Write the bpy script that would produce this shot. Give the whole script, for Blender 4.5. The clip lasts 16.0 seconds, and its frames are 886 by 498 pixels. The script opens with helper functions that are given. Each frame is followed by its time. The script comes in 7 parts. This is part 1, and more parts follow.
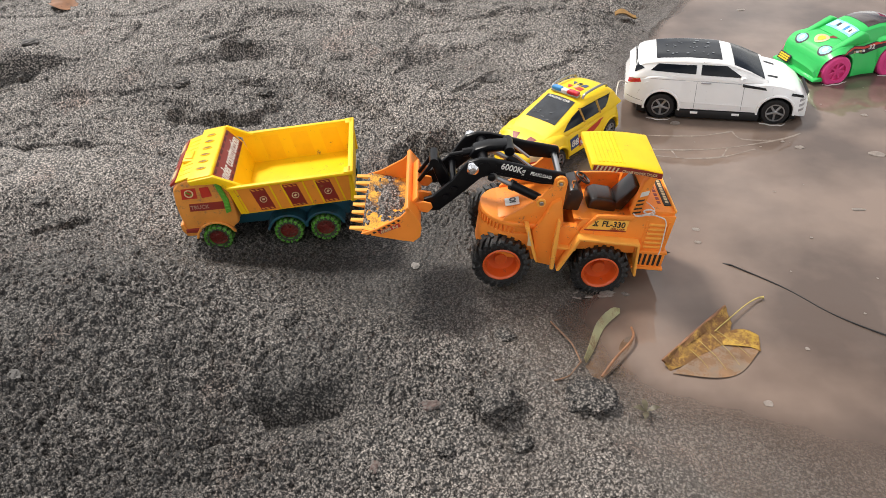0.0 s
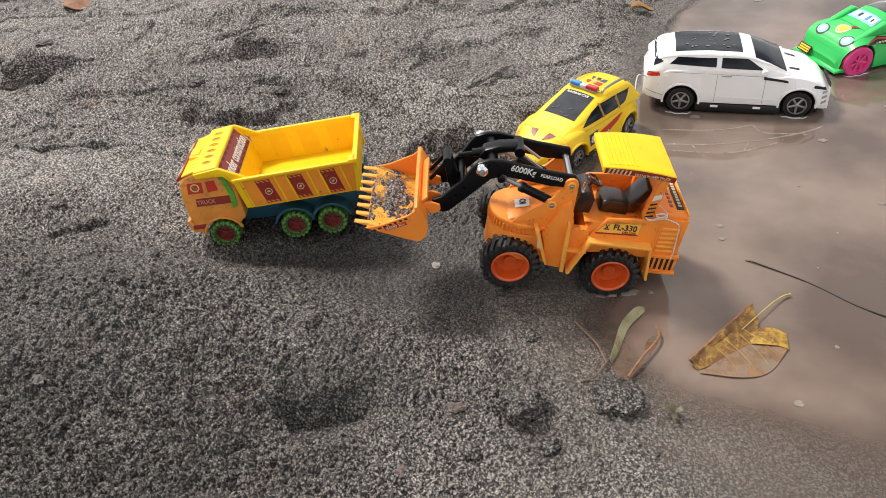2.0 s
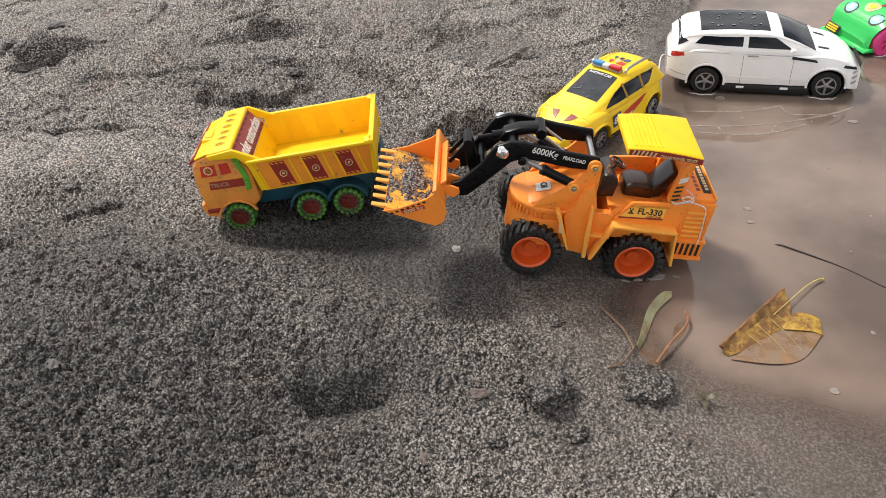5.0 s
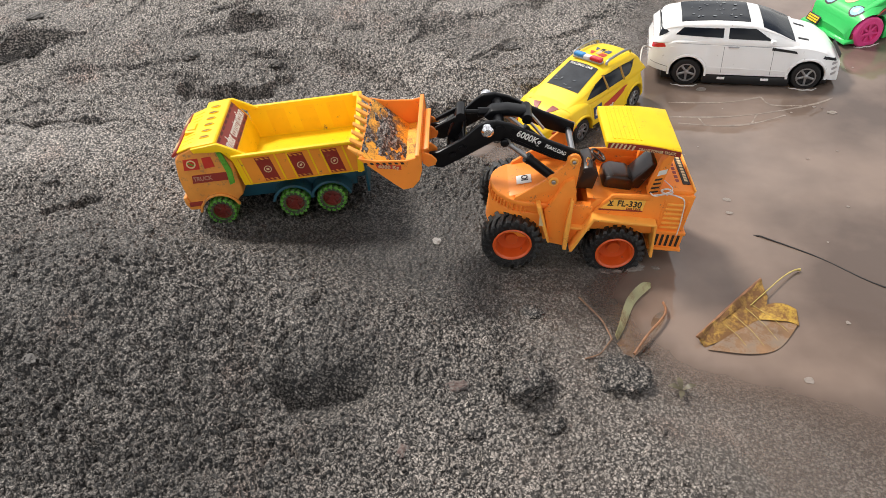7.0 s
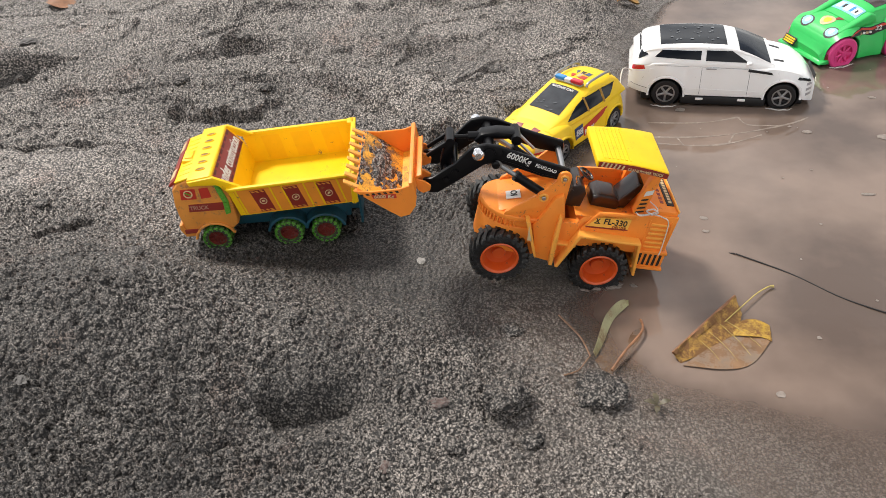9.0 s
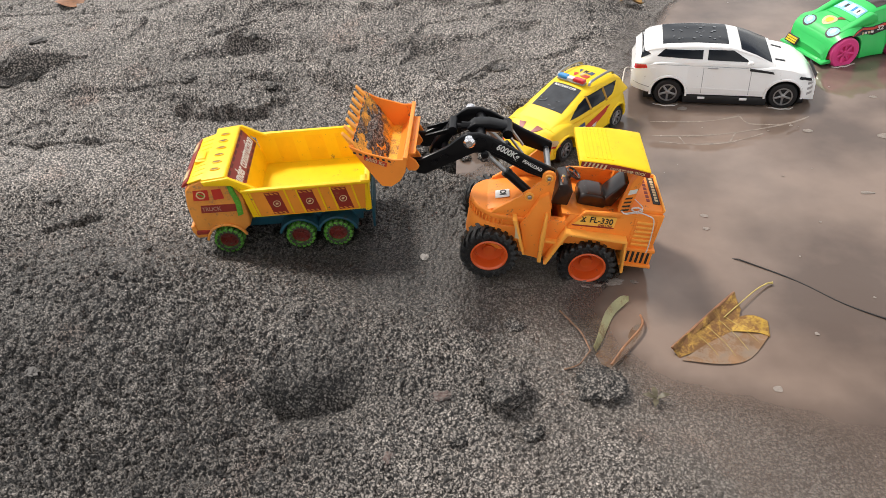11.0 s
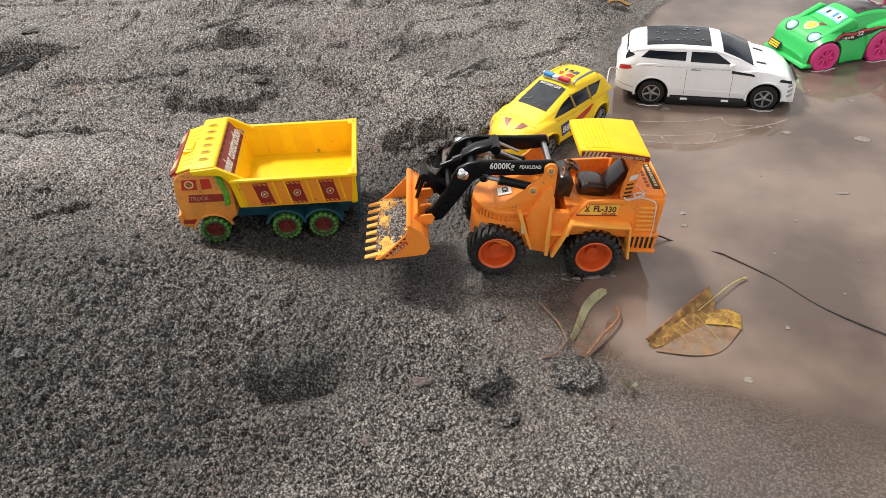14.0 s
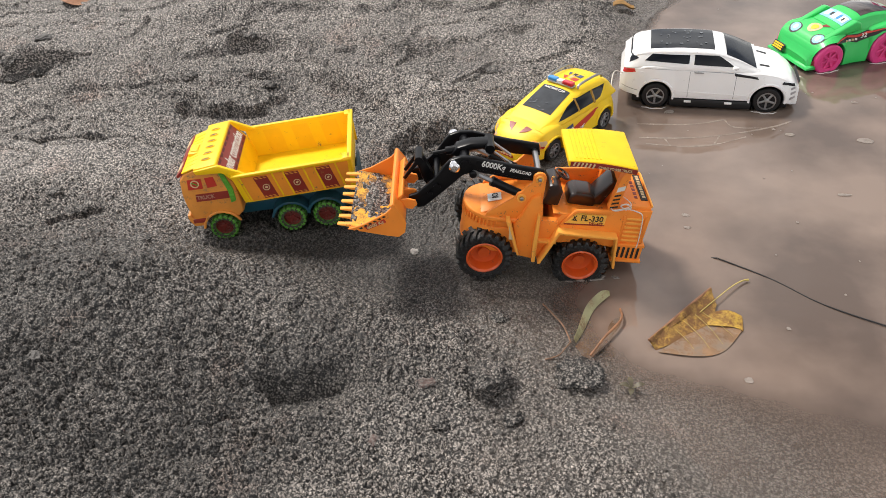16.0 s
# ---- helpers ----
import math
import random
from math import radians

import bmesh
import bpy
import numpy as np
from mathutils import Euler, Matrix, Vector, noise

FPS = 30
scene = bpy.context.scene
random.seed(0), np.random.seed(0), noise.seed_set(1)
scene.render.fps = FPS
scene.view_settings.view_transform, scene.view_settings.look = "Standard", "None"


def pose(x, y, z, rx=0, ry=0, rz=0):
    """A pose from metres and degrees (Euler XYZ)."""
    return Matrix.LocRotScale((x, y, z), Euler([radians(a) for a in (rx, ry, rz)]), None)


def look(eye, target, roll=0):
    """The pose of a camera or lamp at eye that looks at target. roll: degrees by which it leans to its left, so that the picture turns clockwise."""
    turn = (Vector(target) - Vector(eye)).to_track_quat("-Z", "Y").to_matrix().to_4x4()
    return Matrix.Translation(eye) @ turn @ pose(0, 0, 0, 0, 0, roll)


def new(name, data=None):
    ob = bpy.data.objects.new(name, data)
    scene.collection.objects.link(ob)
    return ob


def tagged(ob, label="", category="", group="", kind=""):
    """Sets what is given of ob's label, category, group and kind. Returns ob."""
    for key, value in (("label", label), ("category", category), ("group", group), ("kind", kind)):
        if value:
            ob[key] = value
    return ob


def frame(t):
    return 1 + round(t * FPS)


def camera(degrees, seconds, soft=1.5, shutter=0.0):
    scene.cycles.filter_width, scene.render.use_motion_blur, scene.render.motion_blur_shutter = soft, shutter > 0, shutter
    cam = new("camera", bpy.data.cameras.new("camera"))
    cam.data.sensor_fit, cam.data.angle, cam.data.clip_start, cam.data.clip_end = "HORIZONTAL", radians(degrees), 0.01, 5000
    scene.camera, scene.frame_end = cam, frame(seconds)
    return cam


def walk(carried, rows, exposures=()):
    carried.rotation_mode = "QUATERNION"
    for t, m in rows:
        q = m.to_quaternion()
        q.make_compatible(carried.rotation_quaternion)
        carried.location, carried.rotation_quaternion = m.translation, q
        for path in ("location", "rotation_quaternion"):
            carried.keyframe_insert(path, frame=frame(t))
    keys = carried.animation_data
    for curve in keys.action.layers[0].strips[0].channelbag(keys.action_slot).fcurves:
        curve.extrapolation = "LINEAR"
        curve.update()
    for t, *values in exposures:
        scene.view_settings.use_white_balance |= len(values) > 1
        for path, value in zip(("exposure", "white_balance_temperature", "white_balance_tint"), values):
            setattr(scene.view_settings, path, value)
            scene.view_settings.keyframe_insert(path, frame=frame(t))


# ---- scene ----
cam = camera(59.8, 16.0, soft=0.6)
PATH = [
    (0, (0.034, -0.022, 0.464), (-0.061, 1.583, -0.725), -3.2),
    (0.5, (0.03, -0.02, 0.465), (-0.072, 1.583, -0.726), -3.3),
    (1, (0.029, -0.016, 0.466), (-0.067, 1.586, -0.729), -3.2),
    (1.5, (0.027, -0.015, 0.466), (-0.084, 1.584, -0.73), -3.7),
    (2, (0.023, -0.013, 0.465), (-0.097, 1.581, -0.737), -4.3),
    (2.5, (0.022, -0.01, 0.46), (-0.104, 1.576, -0.751), -4.4),
    (3, (0.019, -0.007, 0.463), (-0.118, 1.584, -0.741), -4.7),
    (3.5, (0.016, -0.006, 0.46), (-0.128, 1.582, -0.747), -4.7),
    (4, (0.012, -0.004, 0.456), (-0.14, 1.578, -0.759), -5.0),
    (6.5, (0.016, -0.002, 0.449), (-0.118, 1.564, -0.788), -4.6),
    (7, (0.021, -0.002, 0.452), (-0.101, 1.559, -0.792), -4.6),
    (7.5, (0.023, -0.004, 0.455), (-0.084, 1.561, -0.785), -4.2),
    (8, (0.021, -0.011, 0.459), (-0.1, 1.559, -0.774), -4.4),
    (8.5, (0.027, -0.014, 0.46), (-0.079, 1.563, -0.766), -4.4),
    (9, (0.033, -0.013, 0.465), (-0.075, 1.574, -0.748), -4.7),
    (11.5, (0.037, -0.024, 0.469), (-0.085, 1.56, -0.746), -4.8),
    (12, (0.048, -0.022, 0.467), (-0.048, 1.557, -0.755), -4.2),
    (12.5, (0.053, -0.024, 0.476), (-0.031, 1.584, -0.71), -4.1),
    (13, (0.052, -0.029, 0.478), (-0.027, 1.584, -0.702), -4.0),
    (13.5, (0.05, -0.032, 0.477), (-0.035, 1.58, -0.703), -4.0),
    (14, (0.044, -0.04, 0.47), (-0.055, 1.548, -0.742), -3.4),
    (14.5, (0.04, -0.046, 0.475), (-0.086, 1.538, -0.739), -3.4),
    (15, (0.043, -0.05, 0.478), (-0.067, 1.546, -0.723), -3.2),
    (15.5, (0.045, -0.05, 0.48), (-0.077, 1.539, -0.73), -4.0),
    (16, (0.048, -0.048, 0.479), (-0.074, 1.54, -0.731), -4.1),
]
walk(cam, [(t, look(eye, target, roll)) for t, eye, target, roll in PATH])

# ---------- light ----------
def build_world():
    w = bpy.data.worlds.new("cloudy_sky")
    scene.world = w
    w.use_nodes = True
    nt = w.node_tree
    nt.nodes.clear()
    N, L = nt.nodes.new, nt.links.new
    sky = N("ShaderNodeTexSky")
    sky.sky_type, sky.sun_disc = "NISHITA", False
    sky.sun_elevation, sky.sun_rotation = radians(SUN_ELEV), radians(SUN_ROT)
    tc, mp, nz = N("ShaderNodeTexCoord"), N("ShaderNodeMapping"), N("ShaderNodeTexNoise")
    mp.inputs["Scale"].default_value = (1.0, 1.0, 1.6)
    nz.inputs["Scale"].default_value, nz.inputs["Detail"].default_value = 2.6, 5
    ramp = N("ShaderNodeValToRGB")
    ramp.color_ramp.elements[0].position, ramp.color_ramp.elements[0].color = 0.34, (1.5, 1.55, 1.75, 1)
    ramp.color_ramp.elements[1].position, ramp.color_ramp.elements[1].color = 0.72, (14.0, 13.7, 13.3, 1)
    mix = N("ShaderNodeMixRGB")
    mix.inputs["Fac"].default_value = 0.86
    bg, out = N("ShaderNodeBackground"), N("ShaderNodeOutputWorld")
    bg.inputs["Strength"].default_value = SKY
    L(tc.outputs["Generated"], mp.inputs["Vector"])
    L(mp.outputs["Vector"], nz.inputs["Vector"])
    L(nz.outputs["Fac"], ramp.inputs["Fac"])
    L(sky.outputs["Color"], mix.inputs["Color1"])
    L(ramp.outputs["Color"], mix.inputs["Color2"])
    L(mix.outputs["Color"], bg.inputs["Color"])
    L(bg.outputs["Background"], out.inputs["Surface"])
    lamp = bpy.data.lights.new("sun", "SUN")
    lamp.energy, lamp.angle, lamp.color = SUN, radians(SUN_SOFT), (1.0, 0.94, 0.87)
    ob = new("sun", lamp)
    az, el = radians(SUN_ROT), radians(SUN_ELEV)
    way = Vector((math.sin(az) * math.cos(el), math.cos(az) * math.cos(el), math.sin(el)))
    ob.matrix_world = look(way * 5, (0, 0, 0))


SUN_ELEV, SUN_ROT, SUN, SUN_SOFT, SKY = 53, -46, 3.7, 11, 0.142
build_world()


# ---------- materials ----------
def mat(name, col, rough=0.4, metal=0.0, var=0.10, scale=45.0, bump=0.0, bscale=900.0, dirt=0.0, dirt_col=(0.11, 0.095, 0.08),
        coat=0.0, spec=0.5, dscale=120.0, sss=0.0):
    m = bpy.data.materials.new(name)
    m.use_nodes = True
    nt = m.node_tree
    N, L = nt.nodes.new, nt.links.new
    b = nt.nodes["Principled BSDF"]
    tc = N("ShaderNodeTexCoord")
    n1 = N("ShaderNodeTexNoise")
    n1.inputs["Scale"].default_value, n1.inputs["Detail"].default_value = scale, 6
    L(tc.outputs["Object"], n1.inputs["Vector"])
    mr = N("ShaderNodeMapRange")
    mr.inputs["From Min"].default_value, mr.inputs["From Max"].default_value = 0.3, 0.7
    mr.inputs["To Min"].default_value, mr.inputs["To Max"].default_value = 1 - var, 1 + var
    L(n1.outputs["Fac"], mr.inputs["Value"])
    vm = N("ShaderNodeVectorMath")
    vm.operation = "SCALE"
    vm.inputs[0].default_value = col
    L(mr.outputs["Result"], vm.inputs["Scale"])
    last = vm.outputs["Vector"]
    if dirt > 0:
        n2, n3 = N("ShaderNodeTexNoise"), N("ShaderNodeTexNoise")
        n2.inputs["Scale"].default_value, n2.inputs["Detail"].default_value, n2.inputs["Roughness"].default_value = dscale, 8, 0.7
        n3.inputs["Scale"].default_value, n3.inputs["Detail"].default_value = 900, 3
        L(tc.outputs["Object"], n2.inputs["Vector"])
        L(tc.outputs["Object"], n3.inputs["Vector"])
        ad = N("ShaderNodeMath")
        ad.operation = "MULTIPLY_ADD"
        ad.inputs[1].default_value = 0.35
        L(n3.outputs["Fac"], ad.inputs[0])
        L(n2.outputs["Fac"], ad.inputs[2])
        mr2 = N("ShaderNodeMapRange")
        mr2.inputs["From Min"].default_value, mr2.inputs["From Max"].default_value = 0.86 - 0.30 * dirt, 0.96 - 0.22 * dirt
        L(ad.outputs["Value"], mr2.inputs["Value"])
        mx = N("ShaderNodeMixRGB")
        L(mr2.outputs["Result"], mx.inputs["Fac"])
        L(last, mx.inputs["Color1"])
        mx.inputs["Color2"].default_value = (*dirt_col, 1)
        last = mx.outputs["Color"]
        rr = N("ShaderNodeMapRange")
        rr.inputs["To Min"].default_value, rr.inputs["To Max"].default_value = rough, 0.85
        L(mr2.outputs["Result"], rr.inputs["Value"])
        L(rr.outputs["Result"], b.inputs["Roughness"])
    else:
        rr = N("ShaderNodeMapRange")
        rr.inputs["To Min"].default_value, rr.inputs["To Max"].default_value = rough * 0.8, min(1, rough * 1.25)
        L(n1.outputs["Fac"], rr.inputs["Value"])
        L(rr.outputs["Result"], b.inputs["Roughness"])
    L(last, b.inputs["Base Color"])
    b.inputs["Metallic"].default_value = metal
    b.inputs["Coat Weight"].default_value = coat
    b.inputs["Specular IOR Level"].default_value = spec
    if sss:
        b.inputs["Subsurface Weight"].default_value, b.inputs["Subsurface Scale"].default_value = sss, 0.002
    if bump > 0:
        nb, bp = N("ShaderNodeTexNoise"), N("ShaderNodeBump")
        nb.inputs["Scale"].default_value, nb.inputs["Detail"].default_value = bscale, 5
        L(tc.outputs["Object"], nb.inputs["Vector"])
        L(nb.outputs["Fac"], bp.inputs["Height"])
        bp.inputs["Strength"].default_value, bp.inputs["Distance"].default_value = bump, 0.001
        L(bp.outputs["Normal"], b.inputs["Normal"])
    return m


def sand_material(name, wet=True, tone0=1.0):
    """Grey river sand: salt-and-pepper grains with shade painted into their gaps, patches of damp mixed with painted
    shade, wet and smoother towards the water line.
    """
    m = bpy.data.materials.new(name)
    m.use_nodes = True
    nt = m.node_tree
    N, L = nt.nodes.new, nt.links.new
    b = nt.nodes["Principled BSDF"]
    geo = N("ShaderNodeNewGeometry")
    tc = N("ShaderNodeTexCoord")

    def noise_of(scale, detail=4, rough=0.55):
        n = N("ShaderNodeTexNoise")
        n.inputs["Scale"].default_value, n.inputs["Detail"].default_value, n.inputs["Roughness"].default_value = scale, detail, rough
        L(tc.outputs["Object"], n.inputs["Vector"])
        return n.outputs["Fac"]

    def span(v, a, c, lo, hi):
        r = N("ShaderNodeMapRange")
        for k, x in zip(("From Min", "From Max", "To Min", "To Max"), (a, c, lo, hi)):
            r.inputs[k].default_value = x
        L(v, r.inputs["Value"])
        return r.outputs["Result"]

    def mul(a, c, op="MULTIPLY"):
        n = N("ShaderNodeMath")
        n.operation = op
        L(a, n.inputs[0])
        L(c, n.inputs[1])
        return n.outputs["Value"]

    grain, patch, mid, worm = noise_of(1300, 2, 0.7), noise_of(5.5, 5), noise_of(70, 5, 0.6), noise_of(420, 2, 0.5)
    jit, cellpos = N("ShaderNodeTexNoise"), N("ShaderNodeVectorMath")
    jit.inputs["Scale"].default_value, jit.inputs["Detail"].default_value = 260, 2
    L(tc.outputs["Object"], jit.inputs["Vector"])
    cellpos.operation = "MULTIPLY_ADD"
    L(jit.outputs["Color"], cellpos.inputs[0])
    cellpos.inputs[1].default_value = (0.0038, 0.0038, 0.0038)
    L(tc.outputs["Object"], cellpos.inputs[2])

    def cells(scale):
        v = N("ShaderNodeTexVoronoi")
        v.inputs["Scale"].default_value = scale
        L(cellpos.outputs["Vector"], v.inputs["Vector"])
        sep = N("ShaderNodeSeparateColor")
        L(v.outputs["Color"], sep.inputs["Color"])
        return v.outputs["Distance"], sep.outputs["Red"], sep.outputs["Green"]

    d1, r1c, g1c = cells(440)
    d2, r2c, g2c = cells(840)
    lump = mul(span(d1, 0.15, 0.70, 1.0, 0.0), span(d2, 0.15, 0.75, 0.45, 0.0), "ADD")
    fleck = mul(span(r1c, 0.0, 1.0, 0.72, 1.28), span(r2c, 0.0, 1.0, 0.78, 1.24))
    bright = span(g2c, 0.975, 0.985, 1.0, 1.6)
    # cell edges darkened: the shade between grains is put into the colour
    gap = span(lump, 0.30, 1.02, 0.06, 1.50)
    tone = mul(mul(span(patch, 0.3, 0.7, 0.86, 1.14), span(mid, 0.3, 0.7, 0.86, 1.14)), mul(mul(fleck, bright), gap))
    base = N("ShaderNodeMixRGB")
    L(span(patch, 0.35, 0.65, 0, 1), base.inputs["Fac"])
    base.inputs["Color1"].default_value, base.inputs["Color2"].default_value = (*[c * tone0 for c in SAND_A], 1), (*[c * tone0 for c in SAND_B], 1)
    vm = N("ShaderNodeVectorMath")
    vm.operation = "SCALE"
    L(base.outputs["Color"], vm.inputs[0])
    L(tone, vm.inputs["Scale"])
    # reddish-brown earth stains
    stain = N("ShaderNodeMixRGB")
    stain.blend_type = "MULTIPLY"
    L(span(noise_of(9, 4, 0.6), 0.58, 0.72, 0, 1), stain.inputs["Fac"])
    L(vm.outputs["Vector"], stain.inputs["Color1"])
    stain.inputs["Color2"].default_value = (0.98, 0.80, 0.74, 1)
    last, rough = stain.outputs["Color"], None
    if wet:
        # freshly dug, still damp sand with soft shade painted in: over the heap, and round the place where the bucket
        # has worked
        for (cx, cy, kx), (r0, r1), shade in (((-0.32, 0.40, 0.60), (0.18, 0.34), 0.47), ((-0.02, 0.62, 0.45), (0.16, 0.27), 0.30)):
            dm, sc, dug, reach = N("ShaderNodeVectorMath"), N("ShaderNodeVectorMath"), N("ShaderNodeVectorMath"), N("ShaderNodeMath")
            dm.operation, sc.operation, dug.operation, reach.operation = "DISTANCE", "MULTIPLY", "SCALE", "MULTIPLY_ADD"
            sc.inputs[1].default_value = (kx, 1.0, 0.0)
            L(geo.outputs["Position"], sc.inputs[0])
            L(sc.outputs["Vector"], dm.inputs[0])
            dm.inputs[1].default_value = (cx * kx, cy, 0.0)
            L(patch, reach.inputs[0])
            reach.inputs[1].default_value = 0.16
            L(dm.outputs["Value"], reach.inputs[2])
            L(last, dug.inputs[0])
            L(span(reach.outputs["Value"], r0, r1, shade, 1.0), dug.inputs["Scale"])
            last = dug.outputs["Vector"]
        sx = N("ShaderNodeSeparateXYZ")
        L(geo.outputs["Position"], sx.inputs["Vector"])
        damp = span(mul(sx.outputs["Z"], span(patch, 0.3, 0.7, 0.6, 1.4)), 0.001, 0.013, 1, 0)
        damp = mul(damp, span(sx.outputs["X"], -0.02, 0.05, 0, 1))
        silt = N("ShaderNodeMixRGB")
        L(span(damp, 0, 1, 0, 0.6), silt.inputs["Fac"])
        L(last, silt.inputs["Color1"])
        silt.inputs["Color2"].default_value = (0.095, 0.078, 0.065, 1)
        last = silt.outputs["Color"]
        rough = span(damp, 0, 1, 0.55, 0.32)
        L(rough, b.inputs["Roughness"])
    else:
        b.inputs["Roughness"].default_value = 0.6
    L(last, b.inputs["Base Color"])
    bp = N("ShaderNodeBump")
    bp.inputs["Strength"].default_value, bp.inputs["Distance"].default_value = 1.0, 0.00055
    L(mul(mul(span(grain, 0, 1, 0, 0.3), span(mid, 0, 1, 0, 0.5), "ADD"), span(lump, 0, 1.6, 0, 1.6), "ADD"), bp.inputs["Height"])
    L(bp.outputs["Normal"], b.inputs["Normal"])
    return m


def water_material():
    """Muddy puddle: brown silt in suspension, clearer where it is shallow, mirror-like skin with faint ripples."""
    m = bpy.data.materials.new("muddy_water")
    m.use_nodes = True
    nt = m.node_tree
    N, L = nt.nodes.new, nt.links.new
    b = nt.nodes["Principled BSDF"]
    tc = N("ShaderNodeTexCoord")
    n1, n2, n3 = N("ShaderNodeTexNoise"), N("ShaderNodeTexNoise"), N("ShaderNodeTexNoise")
    for n, s, d in ((n1, 7, 5), (n2, 38, 3), (n3, 3.2, 3)):
        n.inputs["Scale"].default_value, n.inputs["Detail"].default_value = s, d
        L(tc.outputs["Object"], n.inputs["Vector"])
    # two browns at random: uneven silt, and mottled reflections put into the colour
    mx = N("ShaderNodeMixRGB")
    pr = N("ShaderNodeMapRange")
    pr.inputs["From Min"].default_value, pr.inputs["From Max"].default_value = 0.36, 0.62
    L(n1.outputs["Fac"], pr.inputs["Value"])
    L(pr.outputs["Result"], mx.inputs["Fac"])
    mx.inputs["Color1"].default_value, mx.inputs["Color2"].default_value = (0.112, 0.083, 0.068, 1), (0.225, 0.167, 0.134, 1)
    L(mx.outputs["Color"], b.inputs["Base Color"])
    b.inputs["Roughness"].default_value, b.inputs["IOR"].default_value, b.inputs["Specular IOR Level"].default_value = 0.03, 1.33, 0.9
    bp = N("ShaderNodeBump")
    bp.inputs["Strength"].default_value, bp.inputs["Distance"].default_value = 0.06, 0.004
    L(n2.outputs["Fac"], bp.inputs["Height"])
    L(bp.outputs["Normal"], b.inputs["Normal"])
    at = N("ShaderNodeAttribute")
    at.attribute_name = "clear"
    tr = N("ShaderNodeBsdfTransparent")
    ms = N("ShaderNodeMixShader")
    L(at.outputs["Fac"], ms.inputs["Fac"])
    L(b.outputs["BSDF"], ms.inputs[1])
    L(tr.outputs["BSDF"], ms.inputs[2])
    L(ms.outputs["Shader"], nt.nodes["Material Output"].inputs["Surface"])
    return m


SAND_A, SAND_B = (0.234, 0.209, 0.187), (0.306, 0.275, 0.247)
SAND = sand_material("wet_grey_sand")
# shaded copy of the yellow plastic, for the outer side walls
SHADED_YELLOW = mat("shaded_yellow_plastic", (0.84, 0.295, 0.030), 0.46, var=0.05, dirt=0.2, spec=0.35)
MUD_LINER = mat("muddy_orange_plastic", (0.88, 0.42, 0.03), 0.5, var=0.1, dirt=0.80, dirt_col=(0.13, 0.075, 0.040), dscale=34, bump=0.5, bscale=500)
# yellow plastic darkened by hand for the shaded bays inside the box
SHADED_BAY = mat("bay_shade_yellow", (0.87, 0.500, 0.004), 0.46, var=0.08, dirt=0.16, spec=0.35)
DULL_PRINT = mat("dull_pink_print", (0.42, 0.22, 0.15), 0.5)
CAKE = sand_material("caked_sand", wet=False, tone0=0.75)
WATER = water_material()
YELLOW = mat("yellow_plastic", (0.90, 0.560, 0.004), 0.46, var=0.06, dirt=0.16, spec=0.35, bump=0.05)
CAB_ORANGE = mat("amber_plastic", (0.68, 0.265, 0.045), 0.46, var=0.12, dirt=0.48, dirt_col=(0.30, 0.17, 0.08), spec=0.35)
ORANGE = mat("orange_plastic", (0.90, 0.272, 0.034), 0.42, var=0.06, dirt=0.22, spec=0.4, bump=0.05)
ORANGE_DEEP = mat("deep_orange_plastic", (0.62, 0.088, 0.012), 0.35, var=0.08, dirt=0.18, coat=0.15)
FENDER = mat("light_orange_plastic", (0.92, 0.40, 0.065), 0.42, var=0.05, dirt=0.18, spec=0.4)
LABEL = mat("amber_label", (0.92, 0.50, 0.08), 0.4, dirt=0.15)
BLACK = mat("black_plastic", (0.004, 0.004, 0.005), 0.30, var=0.25, dirt=0.06, dirt_col=(0.04, 0.036, 0.032), spec=0.22)
RUBBER = mat("black_rubber", (0.009, 0.009, 0.009), 0.5, var=0.3, dirt=0.42, dirt_col=(0.10, 0.095, 0.088), bump=0.3)
BROWN = mat("dark_brown_plastic", (0.018, 0.008, 0.005), 0.28, var=0.25, coat=0.15, dirt=0.15, dirt_col=(0.22, 0.2, 0.18))
GREEN_RUBBER = mat("muddy_green_rubber", (0.075, 0.26, 0.022), 0.55, var=0.2, dirt=0.84, dirt_col=(0.045, 0.042, 0.036), bump=0.3, dscale=160)
GREEN_LUG = mat("green_rubber_lugs", (0.095, 0.34, 0.025), 0.5, var=0.25, dirt=0.50, dirt_col=(0.045, 0.042, 0.036), bump=0.3, dscale=200)
MUDDY = mat("mud_caked_rubber", (0.040, 0.046, 0.028), 0.7, var=0.4, dirt=0.6, dirt_col=(0.055, 0.050, 0.043), bump=0.5)
GREEN_TRIM = mat("green_plastic_trim", (0.10, 0.34, 0.03), 0.4, dirt=0.2)
RED_RIM = mat("dark_red_rim", (0.17, 0.022, 0.016), 0.42, dirt=0.35)
BLUE = mat("teal_blue_plastic", (0.008, 0.062, 0.092), 0.45, dirt=0.42, dirt_col=(0.05, 0.05, 0.045))
MAROON = mat("dark_red_sticker", (0.26, 0.026, 0.016), 0.42, dirt=0.12, dirt_col=(0.3, 0.16, 0.05))
RED = mat("red_sticker", (0.52, 0.035, 0.018), 0.4, dirt=0.1)
CREAM = mat("cream_print", (0.62, 0.47, 0.26), 0.45, dirt=0.2)
WHITE_PRINT = mat("white_print", (0.74, 0.73, 0.70), 0.45)
BLACK_PRINT = mat("black_print", (0.018, 0.014, 0.012), 0.5)
CHROME = mat("chrome", (0.82, 0.82, 0.84), 0.13, metal=1.0, var=0.04)
STEEL = mat("grey_steel", (0.42, 0.42, 0.43), 0.32, metal=1.0, var=0.1)
